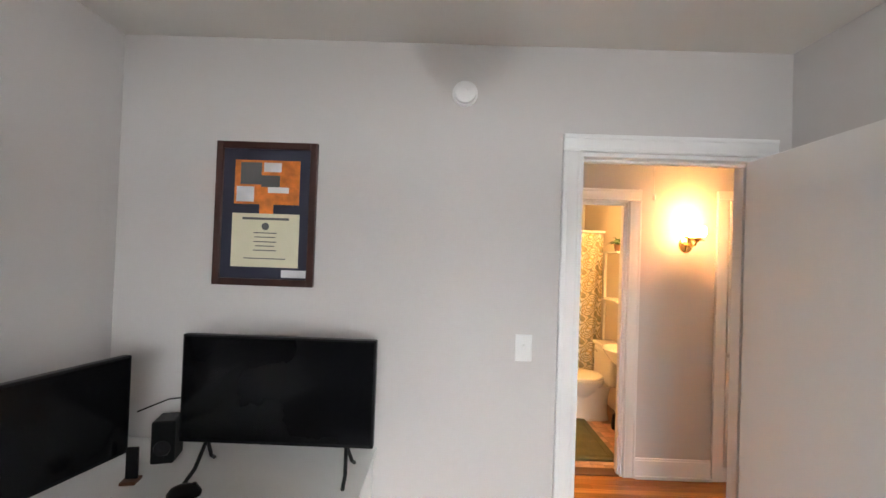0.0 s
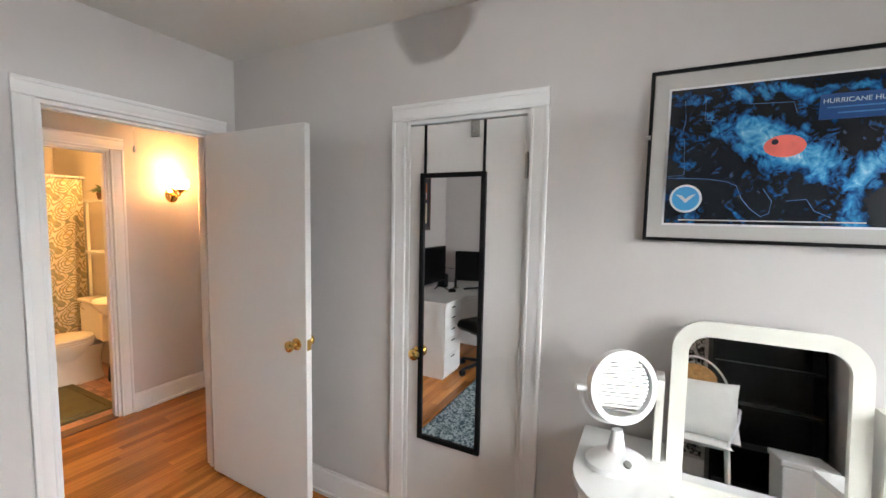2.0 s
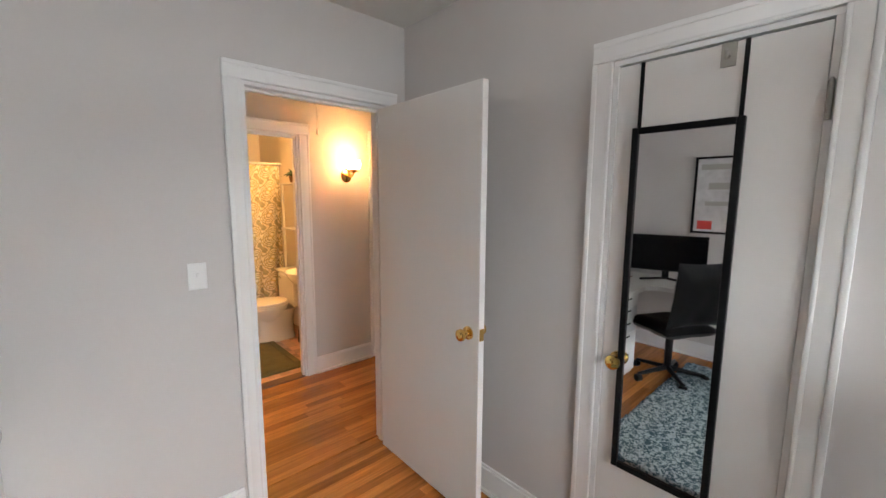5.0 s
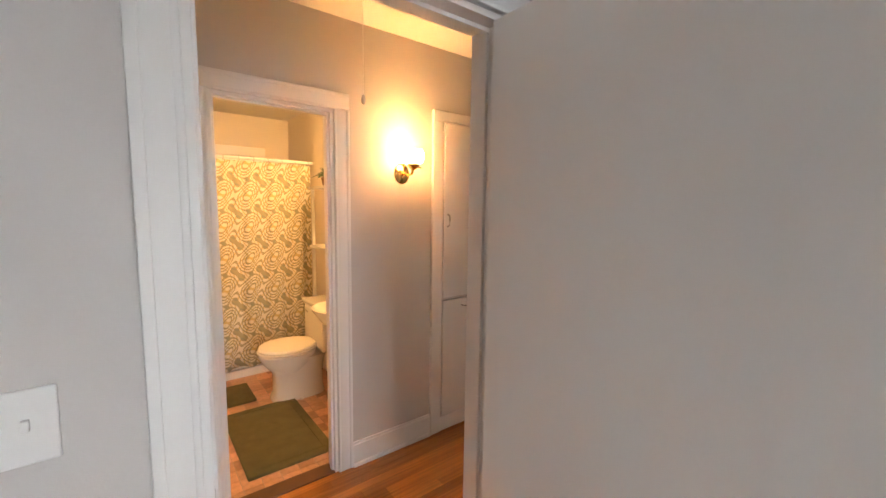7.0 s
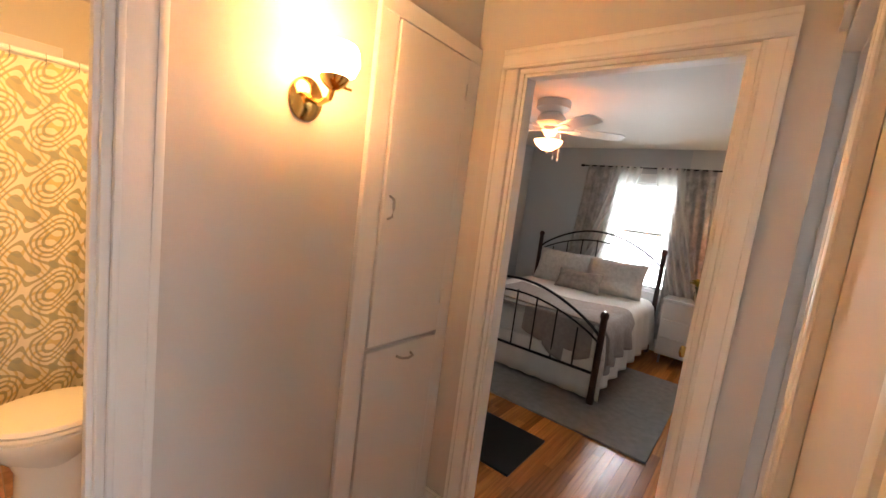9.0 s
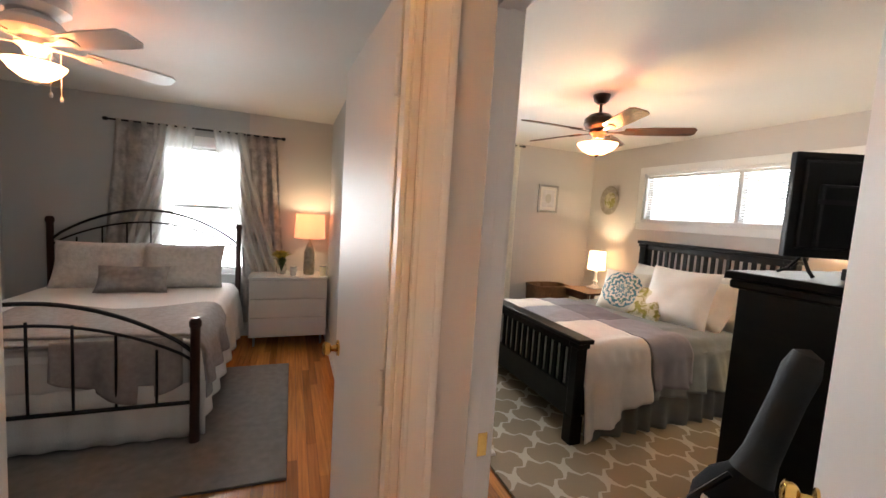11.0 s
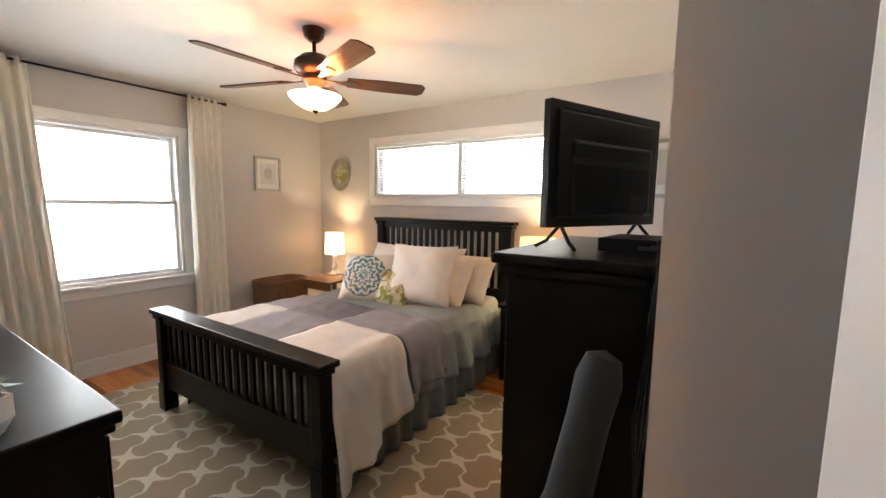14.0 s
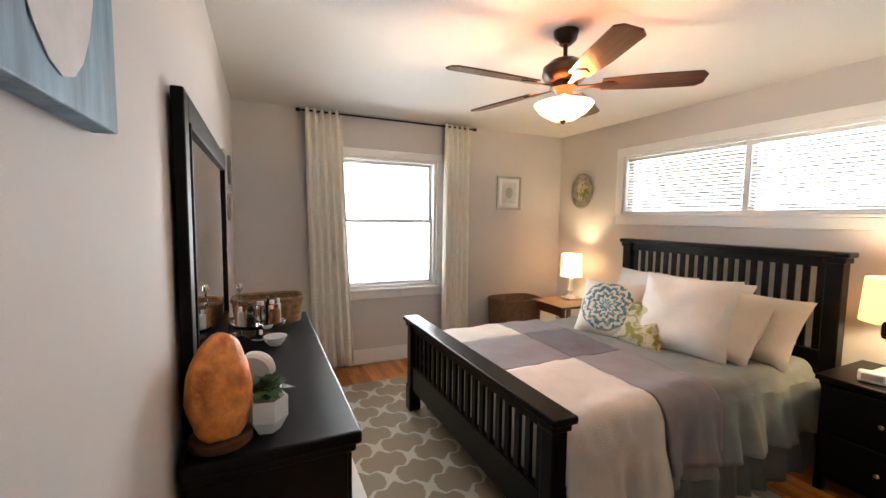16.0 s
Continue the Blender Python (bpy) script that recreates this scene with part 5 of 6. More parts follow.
part("pedestal", lathe(bmesh.new(), [(0.09, 0), (0.07, 0.1), (0.055, 0.4), (0.08, 0.63)], 20, (0.08, 0, 0)), PORC, sn)
ts = thing("shelf_tower", "narrow white shelf unit above the toilet", "shelf")
for z in (1.17, 1.66):
    part("shelf", B(0.20, 2.18, z, 0.358, 2.56, z + 0.02, 0.002), WHITEF, ts)
for y in (2.18, 2.545):
    part("upright", B(0.22, y, 0.74, 0.245, y + 0.015, 1.66, 0.002), WHITEF, ts)
pl = thing("trailing_plant", "small green plant in a brown pot on the shelf", "plant", (0.28, 2.36, 1.68))
part("pot", lathe(bmesh.new(), [(0.03, 0), (0.045, 0.07), (0.041, 0.07), (0.03, 0.01)], 16), BROWNW, pl)


def leaves(n, r, h, seed, size=0.05, droop=0.5):
    """A clump of pointed leaves on arching stems."""
    rnd = random.Random(seed)
    bm = bmesh.new()
    for _ in range(n):
        a, k = rnd.uniform(0, 6.28), rnd.uniform(0.3, 1.0)
        base = Vector((0, 0, 0))
        tip = Vector((math.cos(a) * r * k, math.sin(a) * r * k, h * (1 - droop * k * k) * rnd.uniform(0.7, 1.1)))
        mid = (base + tip) / 2 + Vector((0, 0, 0.3 * h))
        side = Vector((-math.sin(a), math.cos(a), 0)) * size * 0.22
        v = [bm.verts.new(p) for p in (base, mid - side, mid + side, tip)]
        bm.faces.new((v[0], v[1], v[2]))
        bm.faces.new((v[1], v[3], v[2]))
    return bm


part("foliage", leaves(60, 0.13, 0.10, 4, 0.08, 1.0), LEAF, pl, m=Matrix.Translation((0, 0, 0.06)))
single("bath_mat", B(-0.555, 1.46, -0.004, -0.05, 2.28, 0.02, 0.008), GREENMAT, "olive green tufted mat on the bathroom floor", "bath mat")
part("mat_border", ring_plate([(-0.51, 1.505), (-0.095, 1.505), (-0.095, 2.235), (-0.51, 2.235)], [(-0.495, 1.52), (-0.11, 1.52), (-0.11, 2.22), (-0.495, 2.22)], 0.018, 0.024), GREENMAT, bpy.data.objects["bath_mat"])
single("toilet_mat", B(-0.66, 2.42, -0.004, -0.29, 2.78, 0.018, 0.008), GREENMAT, "small olive green mat in front of the tub", "bath mat")
tb = thing("toilet_brush", "dark toilet brush and plunger beside the toilet", "toilet brush", (0.2, 2.08, 0))
part("holder", lathe(bmesh.new(), [(0.05, 0), (0.055, 0.03), (0.045, 0.13), (0.03, 0.14)], 16), BLACKP, tb)
part("handle", rod(bmesh.new(), (0, 0, 0.13), (0, 0, 0.4), 0.008), CHROME, tb)

# ---- main bedroom ----
bed = thing("bed", "black wooden slatted bed with headboard and footboard", "bed")


def slat_board(y, x0, x1, top, z_low, z_panel, post_w):
    for x in (x0, x1):
        s = part("post", B(x - post_w / 2, y - post_w / 2, 0, x + post_w / 2, y + post_w / 2, top - 0.035, 0.006), BLACKW, bed)
        part("post_base", B(x - post_w / 2 - 0.008, y - post_w / 2 - 0.008, 0.0, x + post_w / 2 + 0.008, y + post_w / 2 + 0.008, 0.2, 0.006), BLACKW, s)
        part("post_collar", B(x - post_w / 2 - 0.012, y - post_w / 2 - 0.012, top - 0.07, x + post_w / 2 + 0.012, y + post_w / 2 + 0.012, top - 0.036, 0.008), BLACKW, s)
    part("cap_rail", B(x0 - 0.07, y - 0.062, top - 0.034, x1 + 0.07, y + 0.062, top, 0.008), BLACKW, bed)
    part("upper_rail", B(x0 + post_w / 2, y - 0.018, top - 0.10, x1 - post_w / 2, y + 0.018, top - 0.036, 0.003), BLACKW, bed)
    part("lower_rail", B(x0 + post_w / 2, y - 0.018, z_low, x1 - post_w / 2, y + 0.018, z_panel, 0.003), BLACKW, bed)
    n = 19
    first = None
    for i in range(n):
        x = x0 + (x1 - x0) * (i + 1) / (n + 1)
        if first is None:
            first = part("slat", B(-0.019, -0.009, z_panel, 0.019, 0.009, top - 0.10, 0.002), BLACKW, bed, m=pose(x, y, 0))
        else:
            share(first, pose(x, y, 0))


slat_board(-1.275, 2.315, 3.945, 0.735, 0.17, 0.36, 0.075)
slat_board(-3.40, 2.295, 3.80, 1.325, 0.45, 0.70, 0.085)
for x in (2.34, 3.82):
    part("side_rail", B(x - 0.015, -3.36, 0.18, x + 0.015, -1.31, 0.36, 0.003), BLACKW, bed)
single("mattress", B(2.36, -3.33, 0.20, 3.80, -1.33, 0.60, 0.05), WHITEC, "thick white mattress on the bed", "mattress")

BX, BHALF, BTOP = 3.08, 0.745, 0.635


def bed_surface(s, y, off=0.0, low=0.1, seed=0.0):
    """A point of the bedding: s runs across the bed, past its edges down the sides."""
    side = 1 if s > 0 else -1
    r, over = 0.07, abs(s) - (BHALF - 0.07)
    wr = 0.014 * noise.noise(Vector((s * 3.5 + seed, y * 3.5, 1.0))) + 0.011 * noise.noise(Vector((s * 9 + y * 3, y * 6 + seed, 4.0))) + 0.004 * noise.noise(Vector((s * 26, y * 22, 2.0)))
    if over <= 0:
        x, z = s, BTOP + wr
    elif over < r * math.pi / 2:
        a = over / r
        x, z = side * (BHALF - r + (r + off) * math.sin(a)), BTOP - r + (r) * math.cos(a) + wr
    else:
        d = over - r * math.pi / 2
        fold = 0.030 * min(1, d / 0.25) * (math.sin(y * 23 + 1.5 * math.sin(y * 5.1)) + 0.4 * math.sin(y * 51 + 1))
        x, z = side * (BHALF + off + 0.02 + 0.20 * d + fold + wr), BTOP - r - d
    return (BX + x, y, max(low, z + (off if over < r * 1.5 else 0)))


single("comforter", sheet(lambda u, v: bed_surface(-1.09 + 2.18 * u, -3.30 + 1.955 * v), 90, 110), GREYQ, "grey comforter falling in soft folds over the sides", "comforter", solid=0.012, smooth=True)
for side in (-1, 1):
    single("bed_skirt", sheet(lambda u, v: (BX + side * (0.765 + 0.03 * u + 0.022 * math.sin(v * 74 + 1.3 * math.sin(v * 17)) * (0.3 + 0.7 * u) + 0.01 * noise.noise(Vector((v * 20, u * 3, side)))), -3.30 + 1.94 * v, 0.38 - 0.365 * u), 10, 200), SKIRT, "gathered dark grey bed skirt reaching the floor", "bed skirt", solid=0.004, smooth=True)
th = thing("throw_blanket", "patchwork throw in ivory and slate blocks over the bed", "blanket")


def patch(s0, s1, y0, y1, m_, off=0.026, skew=0.0, point=0.0):
    def fn(u, v):
        a = s0 - point * v
        s = a + (s1 - a) * u
        y = y0 + (y1 - y0) * v + skew * max(0.0, -s - 0.5)
        return bed_surface(s, y, off, 0.05)
    part("patch", sheet(fn, max(6, int(abs(s1 - s0) * 40)), 24), m_, th, smooth=True, solid=0.008)


patch(-1.06, -0.16, -1.93, -1.345, IVORYT, skew=0.10, point=0.22)
patch(-0.16, 0.36, -1.93, -1.345, PURPLE)
patch(0.36, 1.0, -1.93, -1.345, IVORYT)
patch(-1.02, -0.16, -2.33, -1.93, PURPLE, skew=0.03)
patch(-0.16, 0.36, -2.33, -1.93, PURPLED)
patch(0.36, 0.95, -2.33, -1.93, PURPLE)


def pillow(name, label, w, h, t, x, y, tilt, rz, m_, seed, group="pillows on the bed", lift=0.0):
    z = BTOP - 0.01 + h / 2 * math.sin(radians(tilt)) + lift
    return single(name, cushion(w, h, t, seed), m_, label, "pillow", m=pose(x, y, z, 0, 0, rz) @ pose(0, 0, 0, -tilt), group=group)


pillow("pillow", "white cotton pillow leaning on the headboard", 0.72, 0.48, 0.20, 3.40, -3.17, 66, 0, WHITEC, 1)
pillow("pillow", "white cotton pillow leaning on the headboard", 0.72, 0.50, 0.20, 2.98, -3.10, 64, 4, WHITEC, 2)
pillow("pillow", "cream cotton pillow leaning on the headboard", 0.62, 0.46, 0.20, 2.62, -3.13, 60, -6, CREAMC, 3)
pillow("pillow", "cream cotton pillow leaning on another", 0.60, 0.48, 0.20, 2.72, -2.98, 60, -10, CREAMC, 4)
pillow("large_pillow", "large square white pillow propped at the front", 0.60, 0.56, 0.22, 2.84, -2.80, 62, 14, WHITEC, 5)
pillow("accent_pillow", "square white pillow with a teal flower medallion", 0.46, 0.46, 0.16, 3.30, -2.62, 60, 24, MEDAL, 6)
pillow("small_pillow", "small olive green patterned pillow", 0.38, 0.34, 0.13, 3.04, -2.66, 56, 6, GREENP, 7)

single("area_rug", B(1.43, -2.76, -0.004, 4.56, -0.62, 0.012, 0.004), TRELLIS, "taupe rug with a pale trellis pattern under the bed", "rug")


def nightstand(at, w, d, h, label):
    n = thing("nightstand", label, "nightstand", at)
    part("top", B(-w / 2, -d / 2, h - 0.03, w / 2, d / 2, h, 0.006), BLACKW, n)
    part("body", B(-w / 2 + 0.02, -d / 2 + 0.01, 0.08, w / 2 - 0.02, d / 2 - 0.03, h - 0.03, 0.003), BLACKW, n)
    for s in (-1, 1):
        for q in (-1, 1):
            part("leg", B(s * (w / 2 - 0.04) - 0.02, q * (d / 2 - 0.05) - 0.02, 0, s * (w / 2 - 0.04) + 0.02, q * (d / 2 - 0.05) + 0.02, 0.08), BLACKW, n)
    for z0, z1 in ((0.12, 0.34), (0.36, h - 0.05)):
        dr = part("drawer", B(-w / 2 + 0.04, d / 2 - 0.03, z0, w / 2 - 0.04, d / 2 - 0.012, z1, 0.004), BLACKW, n)
        part("knob", lathe(bmesh.new(), [(0.006, 0), (0.006, 0.012), (0.014, 0.018), (0.012, 0.026), (0, 0.028)], 12, (0, d / 2 - 0.012, (z0 + z1) / 2), turn=OUT_P), BRASS, dr, "small brass knob")
    return n


nightstand((1.93, -3.30, 0), 0.56, 0.56, 0.66, "black two-drawer nightstand beside the bed")
ns = thing("side_table", "brown wooden side table beside the bed", "side table", (4.47, -3.25, 0))
part("top", B(-0.26, -0.28, 0.58, 0.26, 0.28, 0.605, 0.004), BROWNW, ns)
for x in (-0.23, 0.23):
    for y in (-0.25, 0.25):
        part("leg", B(x - 0.02, y - 0.02, 0, x + 0.02, y + 0.02, 0.58, 0.003), BROWNW, ns)
part("apron", B(-0.22, 0.235, 0.50, 0.22, 0.25, 0.58), BROWNW, ns)


def table_lamp(at, base_h, shade_h, r, shade_m, base_m, label, glass_base=False):
    t = thing("table_lamp", label, "table lamp", at)
    if glass_base:
        part("base", lathe(bmesh.new(), [(0.055, 0), (0.06, 0.02), (0.055, base_h * 0.6), (0.03, base_h * 0.8), (0.012, base_h * 0.9), (0.012, base_h + 0.02)], 20), base_m, t)
    else:
        part("foot", B(-0.075, -0.075, 0, 0.075, 0.075, 0.025, 0.006), base_m, t)
        part("base", lathe(bmesh.new(), [(0.06, 0.025), (0.05, 0.04), (0.025, 0.055), (0.022, 0.08), (0.038, 0.10), (0.022, 0.13), (0.018, base_h * 0.8), (0.028, base_h * 0.88), (0.012, base_h), (0.012, base_h + 0.03)], 20), base_m, t)
    s = part("shade", lathe(bmesh.new(), [(r, base_h), (r * 0.92, base_h + shade_h), (r * 0.92 - 0.003, base_h + shade_h), (r - 0.003, base_h)], 32), shade_m, t, "lit drum shade")
    s.data.polygons[-1].use_smooth = False
    bm = bmesh.new()
    bm.from_mesh(s.data)
    bmesh.ops.delete(bm, geom=[f for f in bm.faces if len(f.verts) > 8], context="FACES")
    bm.to_mesh(s.data)
    bm.free()
    return t


table_lamp((4.55, -3.38, 0.605), 0.26, 0.25, 0.115, SHADEW, WHITEF, "lit table lamp with a white shade and turned base")
table_lamp((2.0, -3.36, 0.66), 0.30, 0.24, 0.165, SHADEY, CREAMF, "lit table lamp with a cream shade")
ck = thing("alarm_clock", "small white clock on the nightstand", "clock", (2.02, -3.14, 0.66), 15)
part("case", B(-0.055, -0.03, 0, 0.055, 0.03, 0.06, 0.012), WPLAST, ck)
part("face", B(-0.04, 0.0302, 0.018, 0.04, 0.0315, 0.048), GREYMAT, ck)

fan = ceiling_fan("ceiling_fan", "dark bronze ceiling fan with a lit glass bowl", (2.85, -1.725, 0), 2.212, 0.68, (16, 88, 160, 232, 304), WALNUT, BRONZE, 0.155, 0.288)
part("pull_chain", rod(bmesh.new(), (0.06, 0, 2.03), (0.06, 0, 2.2), 0.0015, 5), BRASS, fan)

pi, bx = framed("framed_print", "silver framed pale print on the wall", "picture", EAST, -3.03, -2.70, 1.60, 1.99, 0.028, STEEL, WHITEC, "y", -1)
part("print", bx(-2.965, -2.765, 1.68, 1.92, 0.0112, 0.013), WHITEPR, pi)
part("motif", lathe(bmesh.new(), [(0.05, 0), (0.05, 0.001)], 20, (EAST - 0.0132, -2.865, 1.80), sx=1.3, turn=pose(0, 0, 0, 0, -90, 0)), GREYMAT, pi)
pt = thing("wall_plate", "oval antique silver tray hung on the wall", "wall decor", (4.68, SOUTH + 0.002, 1.825))
part("rim", lathe(bmesh.new(), [(0.10, 0.004), (0.135, 0.012), (0.17, 0.022), (0.176, 0.018), (0.17, 0.012), (0.10, 0.0)], 32, sy=1.15, turn=OUT_P), SILVER, pt)
part("centre", lathe(bmesh.new(), [(0.098, 0.0), (0.098, 0.008), (0, 0.009)], 28, sy=1.15, turn=OUT_P), GREENP, pt)
for k in range(8):
    a = k * math.pi / 4 + 0.2
    part("scroll", tube(bmesh.new(), [(0.14 * math.cos(a + q), 0.02, 1.15 * 0.14 * math.sin(a + q)) for q in (-0.2, -0.1, 0, 0.1, 0.2)], 0.009, 6), SILVER, pt)
sf, bx = framed("framed_print", "dark framed small print on the wall", "picture", SOUTH, 0.98, 1.20, 1.55, 2.0, 0.03, STEEL, WHITEPR, "x", 1)
part("print", bx(1.03, 1.15, 1.65, 1.92, 0.0112, 0.013), GREYMAT, sf)


def basket(name, label, at, w, d, h, m_):
    b = thing(name, label, "basket", at)
    def fn(u, v):
        a = 2 * math.pi * u
        q = 0.16
        cx, cy = abs(math.cos(a)) ** 0.5 * math.copysign(1, math.cos(a)), abs(math.sin(a)) ** 0.5 * math.copysign(1, math.sin(a))
        k = 0.9 + 0.1 * v + 0.012 * math.sin(u * 120 + (int(v * 26) % 2) * math.pi)
        return (w / 2 * cx * k, d / 2 * cy * k, h * v)
    part("weave", sheet(fn, 96, 26), m_, b, solid=0.014, smooth=True)
    part("rim", tube(bmesh.new(), [Vector(fn(i / 40, 1.0)) for i in range(41)], 0.013), m_, b)
    part("bottom", B(-w * 0.38, -d * 0.38, 0.002, w * 0.38, d * 0.38, 0.02), m_, b)
    return b


basket("laundry_basket", "tall brown wicker hamper against the wall", (4.84, -2.83, 0), 0.38, 0.56, 0.60, WICKER)
basket("wicker_basket", "low rectangular willow basket on the dresser", (3.70, -0.25, 0.87), 0.24, 0.38, 0.14, WILLOW)

dr = thing("dresser", "long black dresser against the wall", "dresser")
part("top", B(2.23, -0.48, 0.83, 3.86, -0.018, 0.87, 0.008), BLACKW, dr)
part("moulding", B(2.245, -0.467, 0.80, 3.845, -0.02, 0.83, 0.01), BLACKW, dr)
part("carcass", B(2.27, -0.445, 0.08, 3.82, -0.02, 0.80, 0.004), BLACKW, dr)
part("plinth", B(2.255, -0.46, 0.0, 3.835, -0.02, 0.10, 0.006), BLACKW, dr)
for i in range(3):
    for j in range(3):
        d = part("drawer", B(2.29 + j * 0.505, -0.461, 0.13 + i * 0.22, 2.78 + j * 0.505, -0.4455, 0.335 + i * 0.22, 0.005), BLACKW, dr)
        part("knob", lathe(bmesh.new(), [(0.006, 0), (0.006, 0.012), (0.014, 0.018), (0.012, 0.026), (0, 0.028)], 12, (2.535 + j * 0.505, -0.461, 0.235 + i * 0.22), turn=OUT_N), BRONZE, d)
mi = thing("dresser_mirror", "wide black framed mirror leaning above the dresser", "mirror")
tl = Matrix.Translation((0, -0.025, 0.87))
for a, b, c, d in ((2.37, 2.44, 0.0, 0.97), (3.62, 3.69, 0.0, 0.97), (2.44, 3.62, 0.0, 0.08), (2.44, 3.62, 0.89, 0.97)):
    f = part("frame_bar", B(a, -0.016, c, b, 0.016, d, 0.005), BLACKW, mi, m=tl)
for a, b, c, d in ((2.44, 2.455, 0.08, 0.89), (3.605, 3.62, 0.08, 0.89), (2.455, 3.605, 0.08, 0.095), (2.455, 3.605, 0.875, 0.89)):
    part("inner_bead", B(a, -0.021, c, b, 0.0, d, 0.003), BLACKW, mi, m=tl)
part("mirror_glass", B(2.445, -0.008, 0.085, 3.615, 0.008, 0.885), MIRROR, mi, m=tl)

sl = thing("salt_lamp", "rough orange salt rock lamp on the dresser", "lamp", (2.335, -0.105, 0.87))
bm = bmesh.new()
bmesh.ops.create_icosphere(bm, subdivisions=4, radius=1.0)
for v in bm.verts:
    p = Vector([math.copysign(abs(c) ** 0.72, c) for c in v.co])
    k = 1 + 0.16 * noise.noise(p * 1.6) + 0.05 * noise.noise(p * 5) + 0.02 * noise.noise(p * 14)
    taper = 1.0 - 0.28 * max(0, p.z) ** 1.5
    v.co = Vector((p.x * 0.078 * k * taper, p.y * 0.078 * k * taper, 0.025 + (max(p.z, -0.86) + 0.86) * 0.150 * (1 + 0.3 * (k - 1))))
part("rock", bm, SALT, sl, smooth=True)
part("base", lathe(bmesh.new(), [(0.08, 0), (0.08, 0.022), (0.07, 0.028)], 24), BROWNW, sl)
pp = thing("potted_plant", "small succulent in a white faceted pot", "plant", (2.35, -0.225, 0.87), 18)
part("pot", lathe(bmesh.new(), [(0.035, 0), (0.058, 0.04), (0.058, 0.10), (0.05, 0.10), (0.045, 0.075), (0, 0.075)], 6), WHITEF, pp, smooth=False)
part("soil", lathe(bmesh.new(), [(0.049, 0.078), (0.049, 0.084), (0, 0.086)], 6), BROWNW, pp)
part("foliage", leaves(46, 0.085, 0.085, 9, 0.09, 0.6), LEAF, pp, m=Matrix.Translation((0, 0, 0.085)))
ec = thing("smart_speaker", "white round speaker puck on a stand on the dresser", "speaker", (2.58, -0.20, 0.87))
part("foot", lathe(bmesh.new(), [(0.045, 0), (0.045, 0.012), (0.015, 0.02), (0.012, 0.06)], 20), WPLAST, ec)
part("disc", lathe(bmesh.new(), [(0.05, -0.018), (0.058, -0.008), (0.058, 0.008), (0.05, 0.018)], 26, (0, 0, 0.115), turn=pose(0, 0, 0, 70, 0, 60)), WPLAST, ec)
ty = thing("vanity_tray", "raised chrome tray of small bottles on the dresser", "tray", (3.35, -0.20, 0.87))
part("tray_plate", lathe(bmesh.new(), [(0.02, 0.068), (0.125, 0.07), (0.135, 0.09), (0.13, 0.09), (0.122, 0.076), (0.02, 0.076)], 28), CHROME, ty)
part("tray_foot", lathe(bmesh.new(), [(0.07, 0), (0.065, 0.008), (0.02, 0.016), (0.015, 0.05), (0.03, 0.069)], 24), CHROME, ty)
rnd = random.Random(5)
for k in range(13):
    a, r_ = k * 2.4, 0.03 + 0.085 * (k / 13) ** 0.5
    x, y, hh, rr = 3.35 + r_ * math.cos(a), -0.20 + r_ * math.sin(a), rnd.uniform(0.06, 0.13), rnd.uniform(0.012, 0.02)
    m_ = (JAR, BLACKP, mat("orange_cap", (0.7, 0.16, 0.03), 0.3, bump=0) if k % 6 == 2 else WPLAST, AMBER)[k % 4]
    bt = thing("toiletry_bottle", "small toiletry bottle standing on the tray", "bottle", (x, y, 0.946), group="bottles on the tray")
    part("body", lathe(bmesh.new(), [(rr, 0), (rr, hh * 0.7), (rr * 0.5, hh * 0.8), (rr * 0.5, hh * 0.85)], 14), m_, bt)
    part("cap", lathe(bmesh.new(), [(rr * 0.6, hh * 0.85), (rr * 0.6, hh), (0, hh)], 12), CHROME if k % 2 else WPLAST, bt)
js = thing("jewelry_stand", "tall chrome jewelry stand on the dresser", "jewelry stand", (3.42, -0.11, 0.87))
part("stem", rod(bmesh.new(), (0, 0, 0.0), (0, 0, 0.24), 0.006), CHROME, js)
part("top_knob", lathe(bmesh.new(), [(0.006, 0.235), (0.016, 0.25), (0.014, 0.27), (0, 0.28)], 14), CHROME, js)
for z in (0.13, 0.19):
    part("crossbar", rod(bmesh.new(), (-0.06, 0, z), (0.06, 0, z), 0.004), CHROME, js)
part("foot", lathe(bmesh.new(), [(0.05, 0), (0.05, 0.008), (0.01, 0.014)], 18), CHROME, js)
bo = thing("small_bowl", "small white bowl on the dresser", "bowl", (3.18, -0.27, 0.87))
part("dish", lathe(bmesh.new(), [(0.025, 0), (0.045, 0.02), (0.055, 0.045), (0.051, 0.045), (0.04, 0.022), (0, 0.008)], 22), WPLAST, bo)
for x, z, r_ in ((3.98, 1.815, 0.10), (4.55, 1.84, 0.11), (4.40, 1.56, 0.10)):
    w = thing("round_wall_mirror", "small round silver framed mirror on the wall", "wall mirror", (x, -0.002, z), group="round mirrors")
    part("rim", lathe(bmesh.new(), [(r_ * 0.78, 0), (r_ * 0.8, 0.016), (r_, 0.018), (r_, 0)], 28, turn=OUT_N), SILVER, w)
    part("mirror_glass", lathe(bmesh.new(), [(r_ * 0.79, 0), (r_ * 0.79, 0.006), (0, 0.006)], 28, turn=OUT_N), MIRROR, w)
cv = thing("canvas_painting", "blue and white canvas painting with dark plain figures", "painting")
part("canvas", B(1.23, -0.035, 1.615, 1.83, -0.002, 2.21, 0.003), BLUEP, cv)
part("pale_shape", lathe(bmesh.new(), [(0.13, 0), (0.13, 0.001)], 24, (1.65, -0.036, 1.87), sx=0.85, sy=1.75, turn=OUT_N), WHITEPR, cv)
